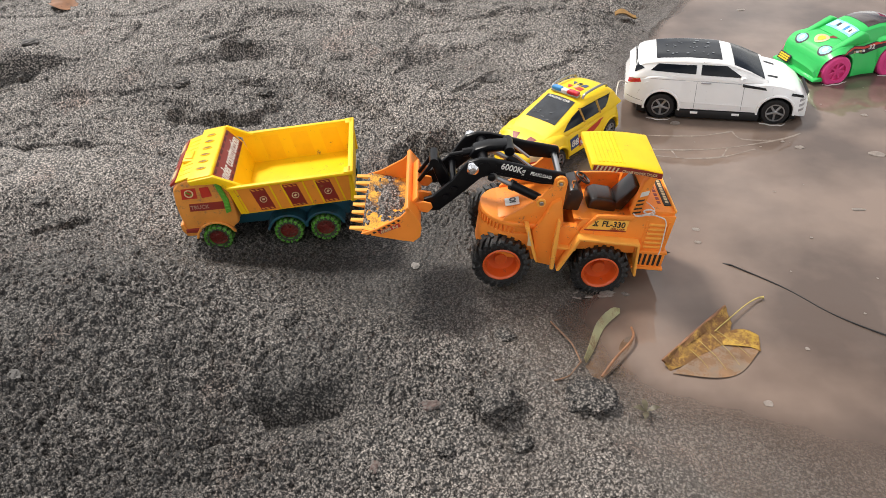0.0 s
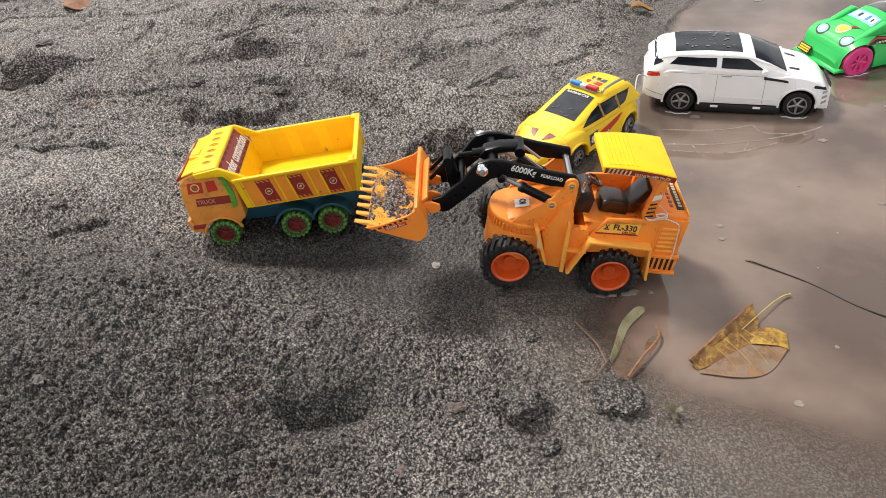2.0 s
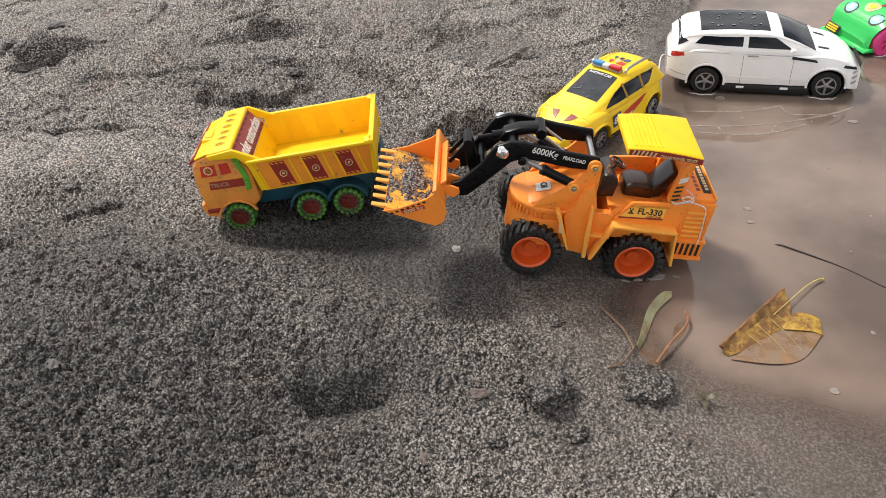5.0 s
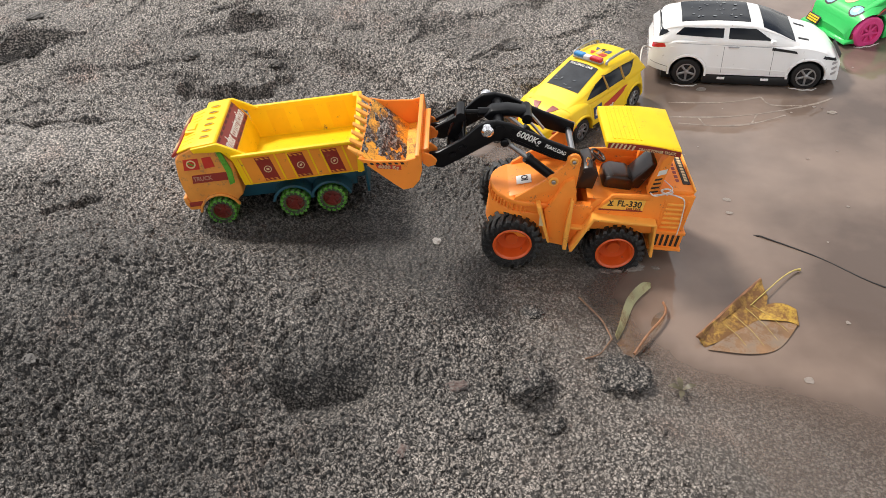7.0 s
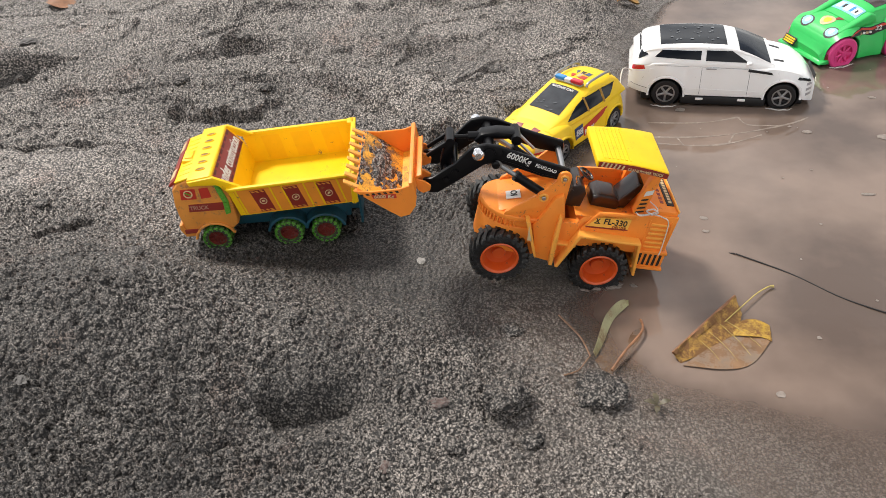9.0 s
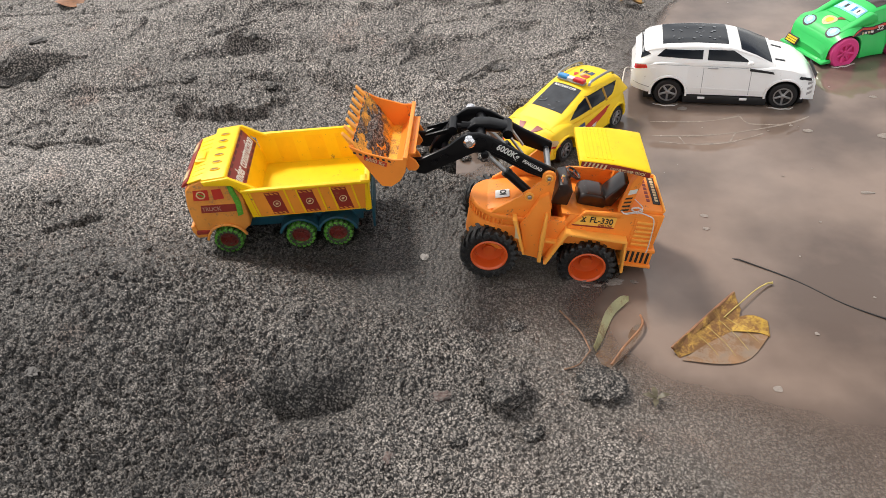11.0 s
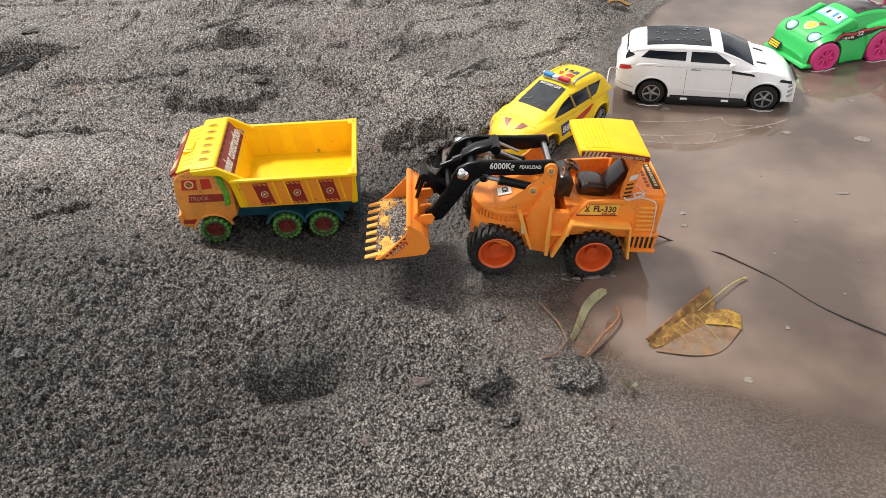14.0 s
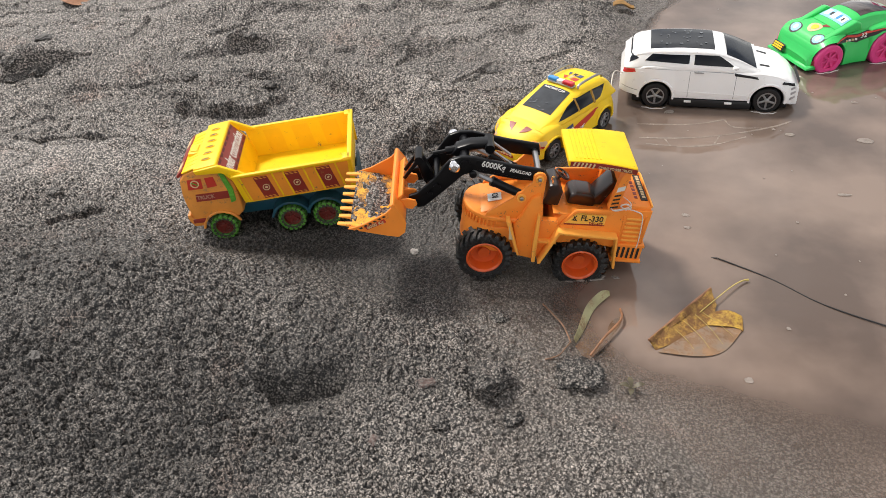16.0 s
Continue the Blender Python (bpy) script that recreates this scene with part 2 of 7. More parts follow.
WHITE_PAINT = mat("glossy_white_plastic", (0.90, 0.895, 0.885), 0.20, var=0.02, coat=0.6, dirt=0.06, dirt_col=(0.3, 0.26, 0.22))
DARK_GLASS = mat("tinted_glass", (0.004, 0.006, 0.010), 0.10, var=0.2, spec=0.3)
DARK_TRIM = mat("black_trim", (0.007, 0.007, 0.008), 0.45, var=0.2)
CAR_YELLOW = mat("bright_yellow_plastic", (0.90, 0.60, 0.010), 0.48, var=0.04, dirt=0.08)
CAR_GREEN = mat("bright_green_plastic", (0.025, 0.52, 0.10), 0.30, var=0.05, coat=0.3, dirt=0.08)
PINK = mat("pink_plastic", (0.78, 0.065, 0.26), 0.35, var=0.06, dirt=0.12)
LAMP_RED = mat("red_lens", (0.55, 0.02, 0.03), 0.15, coat=0.6)
LAMP_BLUE = mat("blue_lens", (0.05, 0.28, 0.62), 0.15, coat=0.6)
SKY_BLUE = mat("light_blue_print", (0.25, 0.55, 0.75), 0.4)
LEAF_DRY = mat("dry_leaf", (0.27, 0.125, 0.06), 0.6, var=0.3, scale=90, bump=0.5, bscale=300, dirt=0.3, dirt_col=(0.10, 0.055, 0.03))
LEAF_YELLOW = mat("yellow_leaf", (0.46, 0.28, 0.035), 0.35, var=0.3, scale=60, bump=0.6, bscale=260, dirt=0.92, dirt_col=(0.17, 0.075, 0.02), dscale=75)
LEAF_GREEN = mat("pale_green_leaf", (0.34, 0.32, 0.16), 0.3, var=0.3, scale=50, dirt=0.62, dirt_col=(0.24, 0.17, 0.09), dscale=60)
STRING = mat("white_string", (0.68, 0.64, 0.58), 0.8, var=0.15, scale=300, bump=0.5)
CORD = mat("dark_cord", (0.022, 0.018, 0.016), 0.5, var=0.3)
TWIG = mat("brown_twig", (0.20, 0.115, 0.07), 0.6, var=0.3, scale=200)
FOAM = mat("pale_scum", (0.255, 0.215, 0.185), 0.3, var=0.25, scale=150, bump=0.4)
PEBBLE = mat("grey_pebble", (0.095, 0.088, 0.082), 0.55, var=0.25, scale=120, bump=0.4)
REDDISH = mat("reddish_stone", (0.135, 0.090, 0.078), 0.8, var=0.5, scale=260, bump=1.0, dirt=0.85, dirt_col=(0.16, 0.15, 0.14), dscale=300)


# ---------- mesh tools ----------
def part(name, bm, material, parent=None, label="", smooth=26.0):
    """Links a bmesh as one mesh object, under a thing or a part if one is given."""
    me = bpy.data.meshes.new(name)
    bmesh.ops.recalc_face_normals(bm, faces=bm.faces[:])
    bm.to_mesh(me)
    bm.free()
    for m in material if isinstance(material, (list, tuple)) else (material,):
        me.materials.append(m)
    if smooth:
        me.shade_smooth()
        me.set_sharp_from_angle(angle=radians(smooth))
    ob = new(name, me)
    if parent:
        ob.parent = parent
    if label:
        ob["label"] = label
    return ob


def bevel(bm, width, segs=2, limit=30.0, edges=None):
    es = [e for e in (edges or bm.edges) if len(e.link_faces) == 2 and e.calc_face_angle(0) > radians(limit)]
    if es and width > 0:
        bmesh.ops.bevel(bm, geom=es, offset=width, segments=segs, profile=0.5, affect="EDGES", clamp_overlap=True)
    return bm


def join(*bms):
    """One bmesh out of several."""
    out = bmesh.new()
    for b in bms:
        me = bpy.data.meshes.new("tmp")
        b.to_mesh(me)
        b.free()
        out.from_mesh(me)
        bpy.data.meshes.remove(me)
    return out


def box(x0, x1, y0, y1, z0, z1, r=0.0006, segs=2):
    bm = bmesh.new()
    bmesh.ops.create_cube(bm, size=1, matrix=Matrix.Translation(((x0 + x1) / 2, (y0 + y1) / 2, (z0 + z1) / 2)) @ Matrix.Diagonal((x1 - x0, y1 - y0, z1 - z0, 1)))
    return bevel(bm, r, segs)


def prism(profile, y0, y1, r=0.0006, segs=2, limit=30.0):
    """A side profile of (x, z) drawn out from y0 to y1."""
    bm = bmesh.new()
    a = [bm.verts.new((x, y0, z)) for x, z in profile]
    b = [bm.verts.new((x, y1, z)) for x, z in profile]
    bm.faces.new(a)
    bm.faces.new(b[::-1])
    for i in range(len(a)):
        j = (i + 1) % len(a)
        bm.faces.new((a[i], b[i], b[j], a[j]))
    bmesh.ops.recalc_face_normals(bm, faces=bm.faces[:])
    return bevel(bm, r, segs, limit)


def lathe(profile, seg=32, axis="Y", at=(0, 0, 0), loop=False):
    """Turns (radius, along) pairs about an axis through at; loop: the profile closes on itself and leaves a hole."""
    bm = bmesh.new()
    rings = []
    for r, h in profile:
        ring = []
        for i in range(seg):
            a = 2 * math.pi * i / seg
            c, s = r * math.cos(a), r * math.sin(a)
            p = {"Y": (c, h, s), "Z": (c, s, h), "X": (h, c, s)}[axis]
            ring.append(bm.verts.new(Vector(p) + Vector(at)))
        rings.append(ring)
    for a, b in zip(rings, rings[1:] + rings[:1] if loop else rings[1:]):
        for i in range(seg):
            j = (i + 1) % seg
            bm.faces.new((a[i], a[j], b[j], b[i]))
    for ring in () if loop else (rings[0], rings[-1]):
        bm.faces.new(ring)
    bmesh.ops.recalc_face_normals(bm, faces=bm.faces[:])
    return bm


def rod(p, q, r, seg=12, r2=None):
    """A round bar from p to q."""
    p, q = Vector(p), Vector(q)
    d = q - p
    bm = bmesh.new()
    bmesh.ops.create_cone(bm, cap_ends=True, segments=seg, radius1=r, radius2=r if r2 is None else r2, depth=d.length,
                          matrix=Matrix.Translation((p + q) / 2) @ d.to_track_quat("Z", "Y").to_matrix().to_4x4())
    return bm


def tube(points, r, seg=8, ends=True):
    """A bent round bar through the points, smoothed."""
    pts = [Vector(p) for p in points]
    fine = []
    n = len(pts)
    for i in range(n - 1):
        p0, p1, p2, p3 = pts[max(i - 1, 0)], pts[i], pts[i + 1], pts[min(i + 2, n - 1)]
        for k in range(6):
            t = k / 6
            fine.append(0.5 * ((2 * p1) + (p2 - p0) * t + (2 * p0 - 5 * p1 + 4 * p2 - p3) * t * t + (3 * p1 - p0 - 3 * p2 + p3) * t ** 3))
    fine.append(pts[-1])
    bm = bmesh.new()
    rings = []
    for i, p in enumerate(fine):
        d = (fine[min(i + 1, len(fine) - 1)] - fine[max(i - 1, 0)]).normalized()
        u = d.cross(Vector((0.13, 0.21, 1))).normalized()
        v = d.cross(u)
        rr = r(i / (len(fine) - 1)) if callable(r) else r
        rings.append([bm.verts.new(p + rr * (math.cos(2 * math.pi * k / seg) * u + math.sin(2 * math.pi * k / seg) * v)) for k in range(seg)])
    for a, b in zip(rings, rings[1:]):
        for k in range(seg):
            bm.faces.new((a[k], a[(k + 1) % seg], b[(k + 1) % seg], b[k]))
    if ends:
        bm.faces.new(rings[0])
        bm.faces.new(rings[-1])
    return bm


def moved(bm, m):
    bmesh.ops.transform(bm, matrix=m, verts=bm.verts)
    return bm


def grid_patch(fn, nu=8, nv=6, thick=0.0):
    """A sheet fn(u, v), u and v from 0 to 1; with thick it gets a back."""
    bm = bmesh.new()
    vs = [[bm.verts.new(fn(i / nu, j / nv)) for j in range(nv + 1)] for i in range(nu + 1)]
    for i in range(nu):
        for j in range(nv):
            bm.faces.new((vs[i][j], vs[i + 1][j], vs[i + 1][j + 1], vs[i][j + 1]))
    if thick:
        bmesh.ops.recalc_face_normals(bm, faces=bm.faces[:])
        bmesh.ops.solidify(bm, geom=bm.faces[:], thickness=thick)
    return bm


def lettering(name, text, size, m, material, parent, width=None, label="", depth=0.00015):
    """Raised print in the built-in font; m: its pose in the parent's space (x along the line, z out of the surface)."""
    cu = bpy.data.curves.new(name, "FONT")
    cu.body, cu.size, cu.align_x, cu.align_y, cu.extrude = text, size, "CENTER", "CENTER", depth
    cu.offset = size * 0.018
    cu.resolution_u = 3
    tmp = new(name + "_tmp", cu)
    me = bpy.data.meshes.new_from_object(tmp)
    bpy.data.objects.remove(tmp)
    bpy.data.curves.remove(cu)
    me.name = name
    co = np.empty(len(me.vertices) * 3)
    me.vertices.foreach_get("co", co)
    co = co.reshape(-1, 3)
    if width:
        co[:, 0] *= width / max(1e-6, co[:, 0].max() - co[:, 0].min())
    me.vertices.foreach_set("co", co.ravel())
    me.transform(m)
    me.materials.clear()
    me.materials.append(material)
    ob = new(name, me)
    ob.parent = parent
    if label:
        ob["label"] = label
    return ob


def side_pose(x, y, z, lean=0.0, slope=0.0, facing=1):
    """A pose for print on a side wall: facing 1 is the wall towards +y, seen with +x to the left."""
    base = Matrix(((-facing, 0, 0, 0), (0, 0, facing, 0), (0, 1, 0, 0), (0, 0, 0, 1)))
    return Matrix.Translation((x, y, z)) @ base @ pose(0, 0, 0, lean, 0, slope)


# ---------- ground ----------
def lattice(seed, n=256):
    return np.random.RandomState(seed).rand(n, n)


def vnoise(x, y, scale, seed):
    t = lattice(seed)
    u, v = x * scale, y * scale
    i, j = np.floor(u).astype(int), np.floor(v).astype(int)
    fu, fv = u - i, v - j
    fu, fv = fu * fu * (3 - 2 * fu), fv * fv * (3 - 2 * fv)
    g = lambda a, b: t[a % 256, b % 256]
    return (g(i, j) * (1 - fu) + g(i + 1, j) * fu) * (1 - fv) + (g(i, j + 1) * (1 - fu) + g(i + 1, j + 1) * fu) * fv - 0.5


def fbm(x, y, scale, seed, octaves=4, gain=0.5):
    s, a = 0, 1.0
    for k in range(octaves):
        s = s + a * vnoise(x + 3.1 * k, y - 1.7 * k, scale * 2.03 ** k, seed + k)
        a *= gain
    return s


def granules(x, y, scale, seed):
    """Rounded crumbs of uneven height, one in each cell of a shaken grid."""
    px, py, ph = lattice(seed), lattice(seed + 1), lattice(seed + 2)
    u, v = x * scale, y * scale
    i, j = np.floor(u).astype(int), np.floor(v).astype(int)
    best = np.zeros_like(u)
    for a in (-1, 0, 1):
        for b in (-1, 0, 1):
            ci, cj = (i + a) % 256, (j + b) % 256
            d = (i + a + px[ci, cj] - u) ** 2 + (j + b + py[ci, cj] - v) ** 2
            best = np.maximum(best, np.sqrt(np.clip(1 - d / 0.46, 0, 1)) * (0.35 + 0.65 * ph[ci, cj]))
    return best - 0.4


SHORE_Y = (-1.0, 0.20, 0.31, 0.353, 0.386, 0.42, 0.46, 0.50, 0.54, 0.60, 0.68, 0.76, 0.85, 0.935, 1.036, 1.163, 1.306, 1.6, 2.4)
SHORE_X = (0.42, 0.28, 0.195, 0.163, 0.143, 0.122, 0.108, 0.090, 0.080, 0.102, 0.116, 0.126, 0.176, 0.206, 0.236, 0.306, 0.400, 0.55, 0.90)


def bump_at(x, y, cx, cy, rx, ry, turn=0.0):
    c, s = math.cos(radians(turn)), math.sin(radians(turn))
    u, v = ((x - cx) * c + (y - cy) * s) / rx, (-(x - cx) * s + (y - cy) * c) / ry
    return np.exp(-(u * u + v * v))


def pit(x, y, cx, cy, rx, ry, turn=0.0, edge=0.35):
    """1 inside a pit with steep walls, 0 outside."""
    c, s = math.cos(radians(turn)), math.sin(radians(turn))
    u, v = ((x - cx) * c + (y - cy) * s) / rx, (-(x - cx) * s + (y - cy) * c) / ry
    q = np.sqrt(u * u + v * v) + 0.55 * fbm(x, y, 38, 91, 4, 0.6)
    return np.clip((1 - q) / edge + 0.5, 0, 1)


def height(x, y, grains=True):
    x, y = np.asarray(x, float), np.asarray(y, float)
    shore = np.interp(y, SHORE_Y, SHORE_X) + 0.030 * fbm(x, y, 14, 11, 4)
    d = x - shore
    land = np.clip(-d, 0, 0.6)
    h = 0.026 * (land / 0.6) ** 1.5 + 0.010 * (land / 0.15).clip(0, 1)
    # the bed falls slowly on the near side, faster further out
    fall = np.interp(y, (0.34, 0.40, 0.44, 0.49, 0.60, 0.72, 0.82), (0.55, 0.24, 0.09, 0.030, 0.030, 0.08, 0.05))
    h = np.where(d > 0, -0.030 * (1 - np.exp(-d / fall)), h)
    far = np.clip((np.hypot(x - 0.9, y - 1.2) - 1.5) / 1.2, 0, 1)
    h = h * (1 - far) + 0.05 * far
    dry = np.clip(-d / 0.08, 0, 1)
    h = h + dry * (0.014 * fbm(x, y, 4.5, 21, 3) + 0.009 * fbm(x * 0.8, y * 1.3, 11, 31, 3))
    crease = np.clip((0.075 - np.abs(fbm(x * 0.8, y * 1.5, 9, 131, 3))) / 0.075, 0, 1)
    h = h - dry * 0.0075 * crease ** 1.5 * np.clip(0.5 + 2 * vnoise(x, y, 5, 137), 0, 1) * np.clip((y - 0.66) / 0.1, 0, 1) * np.clip((1.3 - np.abs(x)) / 0.4, 0, 1) * np.clip((2.0 - y) / 0.4, 0, 1)
    h = h + 0.034 * bump_at(x, y, -0.29, 0.49, 0.17, 0.085, 10) + 0.016 * bump_at(x, y, -0.50, 0.52, 0.15, 0.10)
    h = h + 0.012 * bump_at(x, y, -0.30, 0.925, 0.13, 0.05, -8) + 0.024 * bump_at(x, y, -0.30, 1.050, 0.08, 0.022, 18)
    h = h + 0.024 * bump_at(x, y, -0.075, 1.050, 0.055, 0.018, 30) + 0.026 * bump_at(x, y, -0.06, 0.91, 0.11, 0.032, -35)
    h = h + 0.030 * bump_at(x, y, -0.60, 0.975, 0.055, 0.024, 20)
    h = h + 0.018 * bump_at(x, y, -0.33, 1.20, 0.25, 0.03, 14) + 0.016 * bump_at(x, y, 0.02, 1.22, 0.2, 0.03, -10)
    # caked crusts that break off in low steps towards the water and the near side
    back = np.clip((y - 0.70) / 0.1, 0, 1) * np.clip((1.8 - y) / 0.3, 0, 1) * np.clip((1.3 - np.abs(x)) / 0.4, 0, 1)
    for k, (turn, gap, amp, seed) in enumerate(((0.25, 5.5, 0.012, 151), (-0.35, 9.0, 0.0075, 163), (0.05, 15.0, 0.0034, 173))):
        q = (y + turn * x) * gap + 1.5 * fbm(x, y, 0.75 * gap, seed, 4, 0.55)
        q = q - np.floor(q)
        crust = np.clip(q / 0.07, 0, 1) * (1 - q) ** 1.2
        h = h + dry * amp * crust * back * np.clip(0.1 + 3.0 * vnoise(x, y, 6.0, seed + 5) + 1.2 * vnoise(x, y, 19.0, seed + 6), 0, 1)
    # the beds worn flat by the truck and the loader
    for cx, cy, rx, ry, z in ((-0.185, 0.635, 0.15, 0.075, 0.0075), (0.05, 0.57, 0.12, 0.075, 0.0025), (-0.05, 0.59, 0.10, 0.07, 0.002)):
        w = np.clip(1.7 * bump_at(x, y, cx, cy, rx, ry), 0, 1)
        h = h * (1 - w) + z * w
    # dug places: the slab and slot behind the truck, the scrape beside the bucket, the shovel print in front, cracks
    slab = pit(x, y, -0.285, 0.896, 0.066, 0.038, 2, 0.10)
    slot = pit(x, y, -0.300, 0.850, 0.066, 0.014, 2, 0.30)
    w = np.clip(1.6 * bump_at(x, y, -0.29, 0.86, 0.10, 0.07), 0, 1)
    h = h * (1 - 0.7 * w) + 0.024 * 0.7 * w + 0.010 * slab - 0.010 * slot * (1 - 0.9 * slab) - 0.014 * pit(x, y, -0.352, 0.868, 0.014, 0.016, 20, 0.4)
    h = h - 0.020 * pit(x, y, -0.015, 0.770, 0.055, 0.034, -20, 0.35) - 0.010 * pit(x, y, 0.035, 0.735, 0.035, 0.025, 0, 0.7) - 0.010 * pit(x, y, 0.005, 0.775, 0.004, 0.030, 12, 0.5)
    w = np.clip(1.5 * bump_at(x, y, -0.105, 0.370, 0.085, 0.045), 0, 1)
    h = h * (1 - 0.85 * w) + 0.013 * 0.85 * w
    rag = 0.004 * fbm(x, y, 60, 95, 4, 0.6)
    left = ((x + 0.1547) * 0.787 + (y - 0.3916) * 0.617) + rag
    near = ((y - 0.3500) * 0.985 - (x + 0.1239) * 0.170) + rag
    right = 0.058 - ((x + 0.1100) * 0.94 + (y - 0.3740) * 0.34) + rag
    scoop = np.clip(left / 0.004, 0, 1) * np.clip(near / 0.003, 0, 1) * np.clip((0.050 - near) / 0.016, 0, 1) * np.clip(right / 0.030, 0, 1)
    h = h - (0.024 + 0.012 * np.clip((0.016 - near) / 0.010, 0, 1)) * scoop + 0.005 * bump_at(x, y, -0.10, 0.344, 0.045, 0.008, 8)
    h = h - 0.022 * pit(x, y, -0.590, 0.958, 0.060, 0.010, 34, 0.3) + 0.010 * bump_at(x, y, -0.61, 0.985, 0.05, 0.02, 34)
    h = h - 0.015 * pit(x, y, -0.395, 0.625, 0.030, 0.010, 35) - 0.018 * pit(x, y, -0.298, 1.030, 0.030, 0.014, 10, 0.4)
    h = h - 0.016 * pit(x, y, -0.115, 1.055, 0.035, 0.007, 38, 0.4) - 0.009 * pit(x, y, -0.41, 0.925, 0.045, 0.005, 4, 0.4)
    h = h - 0.012 * pit(x, y, -0.49, 0.785, 0.065, 0.006, -3, 0.5) - 0.006 * pit(x, y, 0.02, 0.96, 0.05, 0.006, 40) - 0.010 * pit(x, y, -0.36, 1.07, 0.022, 0.008, -40, 0.4)
    h = h - 0.013 * pit(x, y, -0.13, 0.900, 0.075, 0.010, -42, 0.8) - 0.006 * pit(x, y, -0.19, 1.27, 0.05, 0.005, 12, 0.5)
    if grains:
        close = np.clip((1.9 - np.hypot(x, y - 0.3)) / 0.5, 0, 1)
        smooth = np.clip(1.3 * bump_at(x, y, -0.50, 0.74, 0.12, 0.05, 8) + 0.55 * bump_at(x, y, 0.0, 0.56, 0.16, 0.1) + 0.4 * bump_at(x, y, 0.05, 1.15, 0.2, 0.25), 0, 0.8)
        heap = np.clip(1.3 * bump_at(x, y, -0.30, 0.42, 0.26, 0.13), 0, 1)
        rough = (0.6 + 0.7 * np.clip(fbm(x, y, 9, 61, 3) + 0.35, 0, 1)) * (1 - smooth) * (0.16 + 0.84 * dry) * close * (1 - 0.7 * np.clip(3 * scoop, 0, 1))
        u, v = x + 0.0022 * fbm(x, y, 210, 43, 2), y + 0.0022 * fbm(x + 5, y, 210, 47, 2)
        patchy = np.clip(0.25 + 2.2 * fbm(x, y, 26, 57, 2), 0, 1)
        h = h + rough * (0.0040 * fbm(x, y, 55, 45, 3) + 0.0042 * granules(u, v, 270, 41) + 0.0022 * granules(u, v, 460, 51)
                         + (0.0026 * patchy + 0.0055 * heap) * granules(u, v, 115, 53))
    # the bank lies level further off
    level = np.clip((x + 1.9) / 0.7, 0, 1)
    return h * level + 0.045 * (1 - level)


def graded(lo, hi, step, far, grow=1.35):
    a = list(np.arange(lo, hi, step))
    s, v, up = step, hi, []
    while v < far:
        up.append(v)
        s *= grow
        v += s
    s, v, dn = step, lo, []
    while v > -far:
        s *= grow
        v -= s
        dn.append(v)
    return np.array(dn[::-1] + a + up + [far * 1.3])


def sheet(name, X, Y, Z, material, keep=None):
    nx, ny = X.shape
    co = np.stack([X, Y, Z], -1).reshape(-1, 3)
    i, j = np.meshgrid(np.arange(nx - 1), np.arange(ny - 1), indexing="ij")
    a = (i * ny + j).ravel()
    f = np.stack([a, a + ny, a + ny + 1, a + 1], 1)
    if keep is not None:
        f = f[keep[:-1, :-1].ravel()]
    me = bpy.data.meshes.new(name)
    me.vertices.add(len(co))
    me.vertices.foreach_set("co", co.ravel())
    me.loops.add(f.size)
    me.loops.foreach_set("vertex_index", f.ravel().astype(np.int32))
    me.polygons.add(len(f))
    me.polygons.foreach_set("loop_start", np.arange(0, f.size, 4, dtype=np.int32))
    me.update(calc_edges=True)
    me.materials.append(material)
    me.shade_smooth()
    return new(name, me)


def ground_and_water():
    us = graded(-1.10, 0.62, 1 / 530, 90, 1.3)
    rows, y = [0.20], 0.20
    while y < 1.62:
        y += 0.00085 + 0.0012 * max(0, y - 0.35)
        rows.append(y)
    far = graded(0.20, 1.62, 0.004, 60, 1.3)
    ys = np.concatenate([far[far < 0.199], rows, far[far > rows[-1] + 0.003]])
    U, Y = np.meshgrid(us, ys, indexing="ij")
    X = U * (0.36 + 0.36 * np.clip(Y - 0.20, 0, 1.5))
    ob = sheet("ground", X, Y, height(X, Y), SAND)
    tagged(ob, "damp dark grey river sand with scrapes, clods and prints", "sand", kind="structure")
    xs, ys = np.linspace(0.0, 3.6, 300), np.linspace(-1.5, 3.6, 380)
    X, Y = np.meshgrid(xs, ys, indexing="ij")
    hz = height(X, Y, False)
    ob = sheet("water", X, Y, np.zeros_like(X), WATER, keep=hz < 0.012)
    clear = np.clip(1.0 - (-hz + 0.003 * fbm(X, Y, 16, 181, 4)) / 0.0085, 0, 1) ** 0.8 * 0.92
    at = ob.data.attributes.new("clear", "FLOAT", "POINT")
    at.data.foreach_set("value", clear.ravel().astype(np.float32))
    tagged(ob, "shallow brown muddy puddle reflecting a cloudy sky", "water", kind="structure")


ground_and_water()


def crumb_mesh(seed, r, n=1):
    """A lump of sand: an icosphere pushed about by noise."""
    rnd = random.Random(seed)
    bm = bmesh.new()
    bmesh.ops.create_icosphere(bm, subdivisions=n, radius=r)
    off = Vector((rnd.random() * 50, rnd.random() * 50, rnd.random() * 50))
    for v in bm.verts:
        k = 1 + 0.45 * noise.noise(v.co / r * 1.1 + off) + (0.28 * noise.noise(v.co / r * 3.3 + off) if n > 2 else 0) + (0.16 * noise.noise(v.co / r * 8 + off) if n > 3 else 0)
        v.co = Vector((v.co.x * k, v.co.y * k, v.co.z * k * 0.8))
    return bm


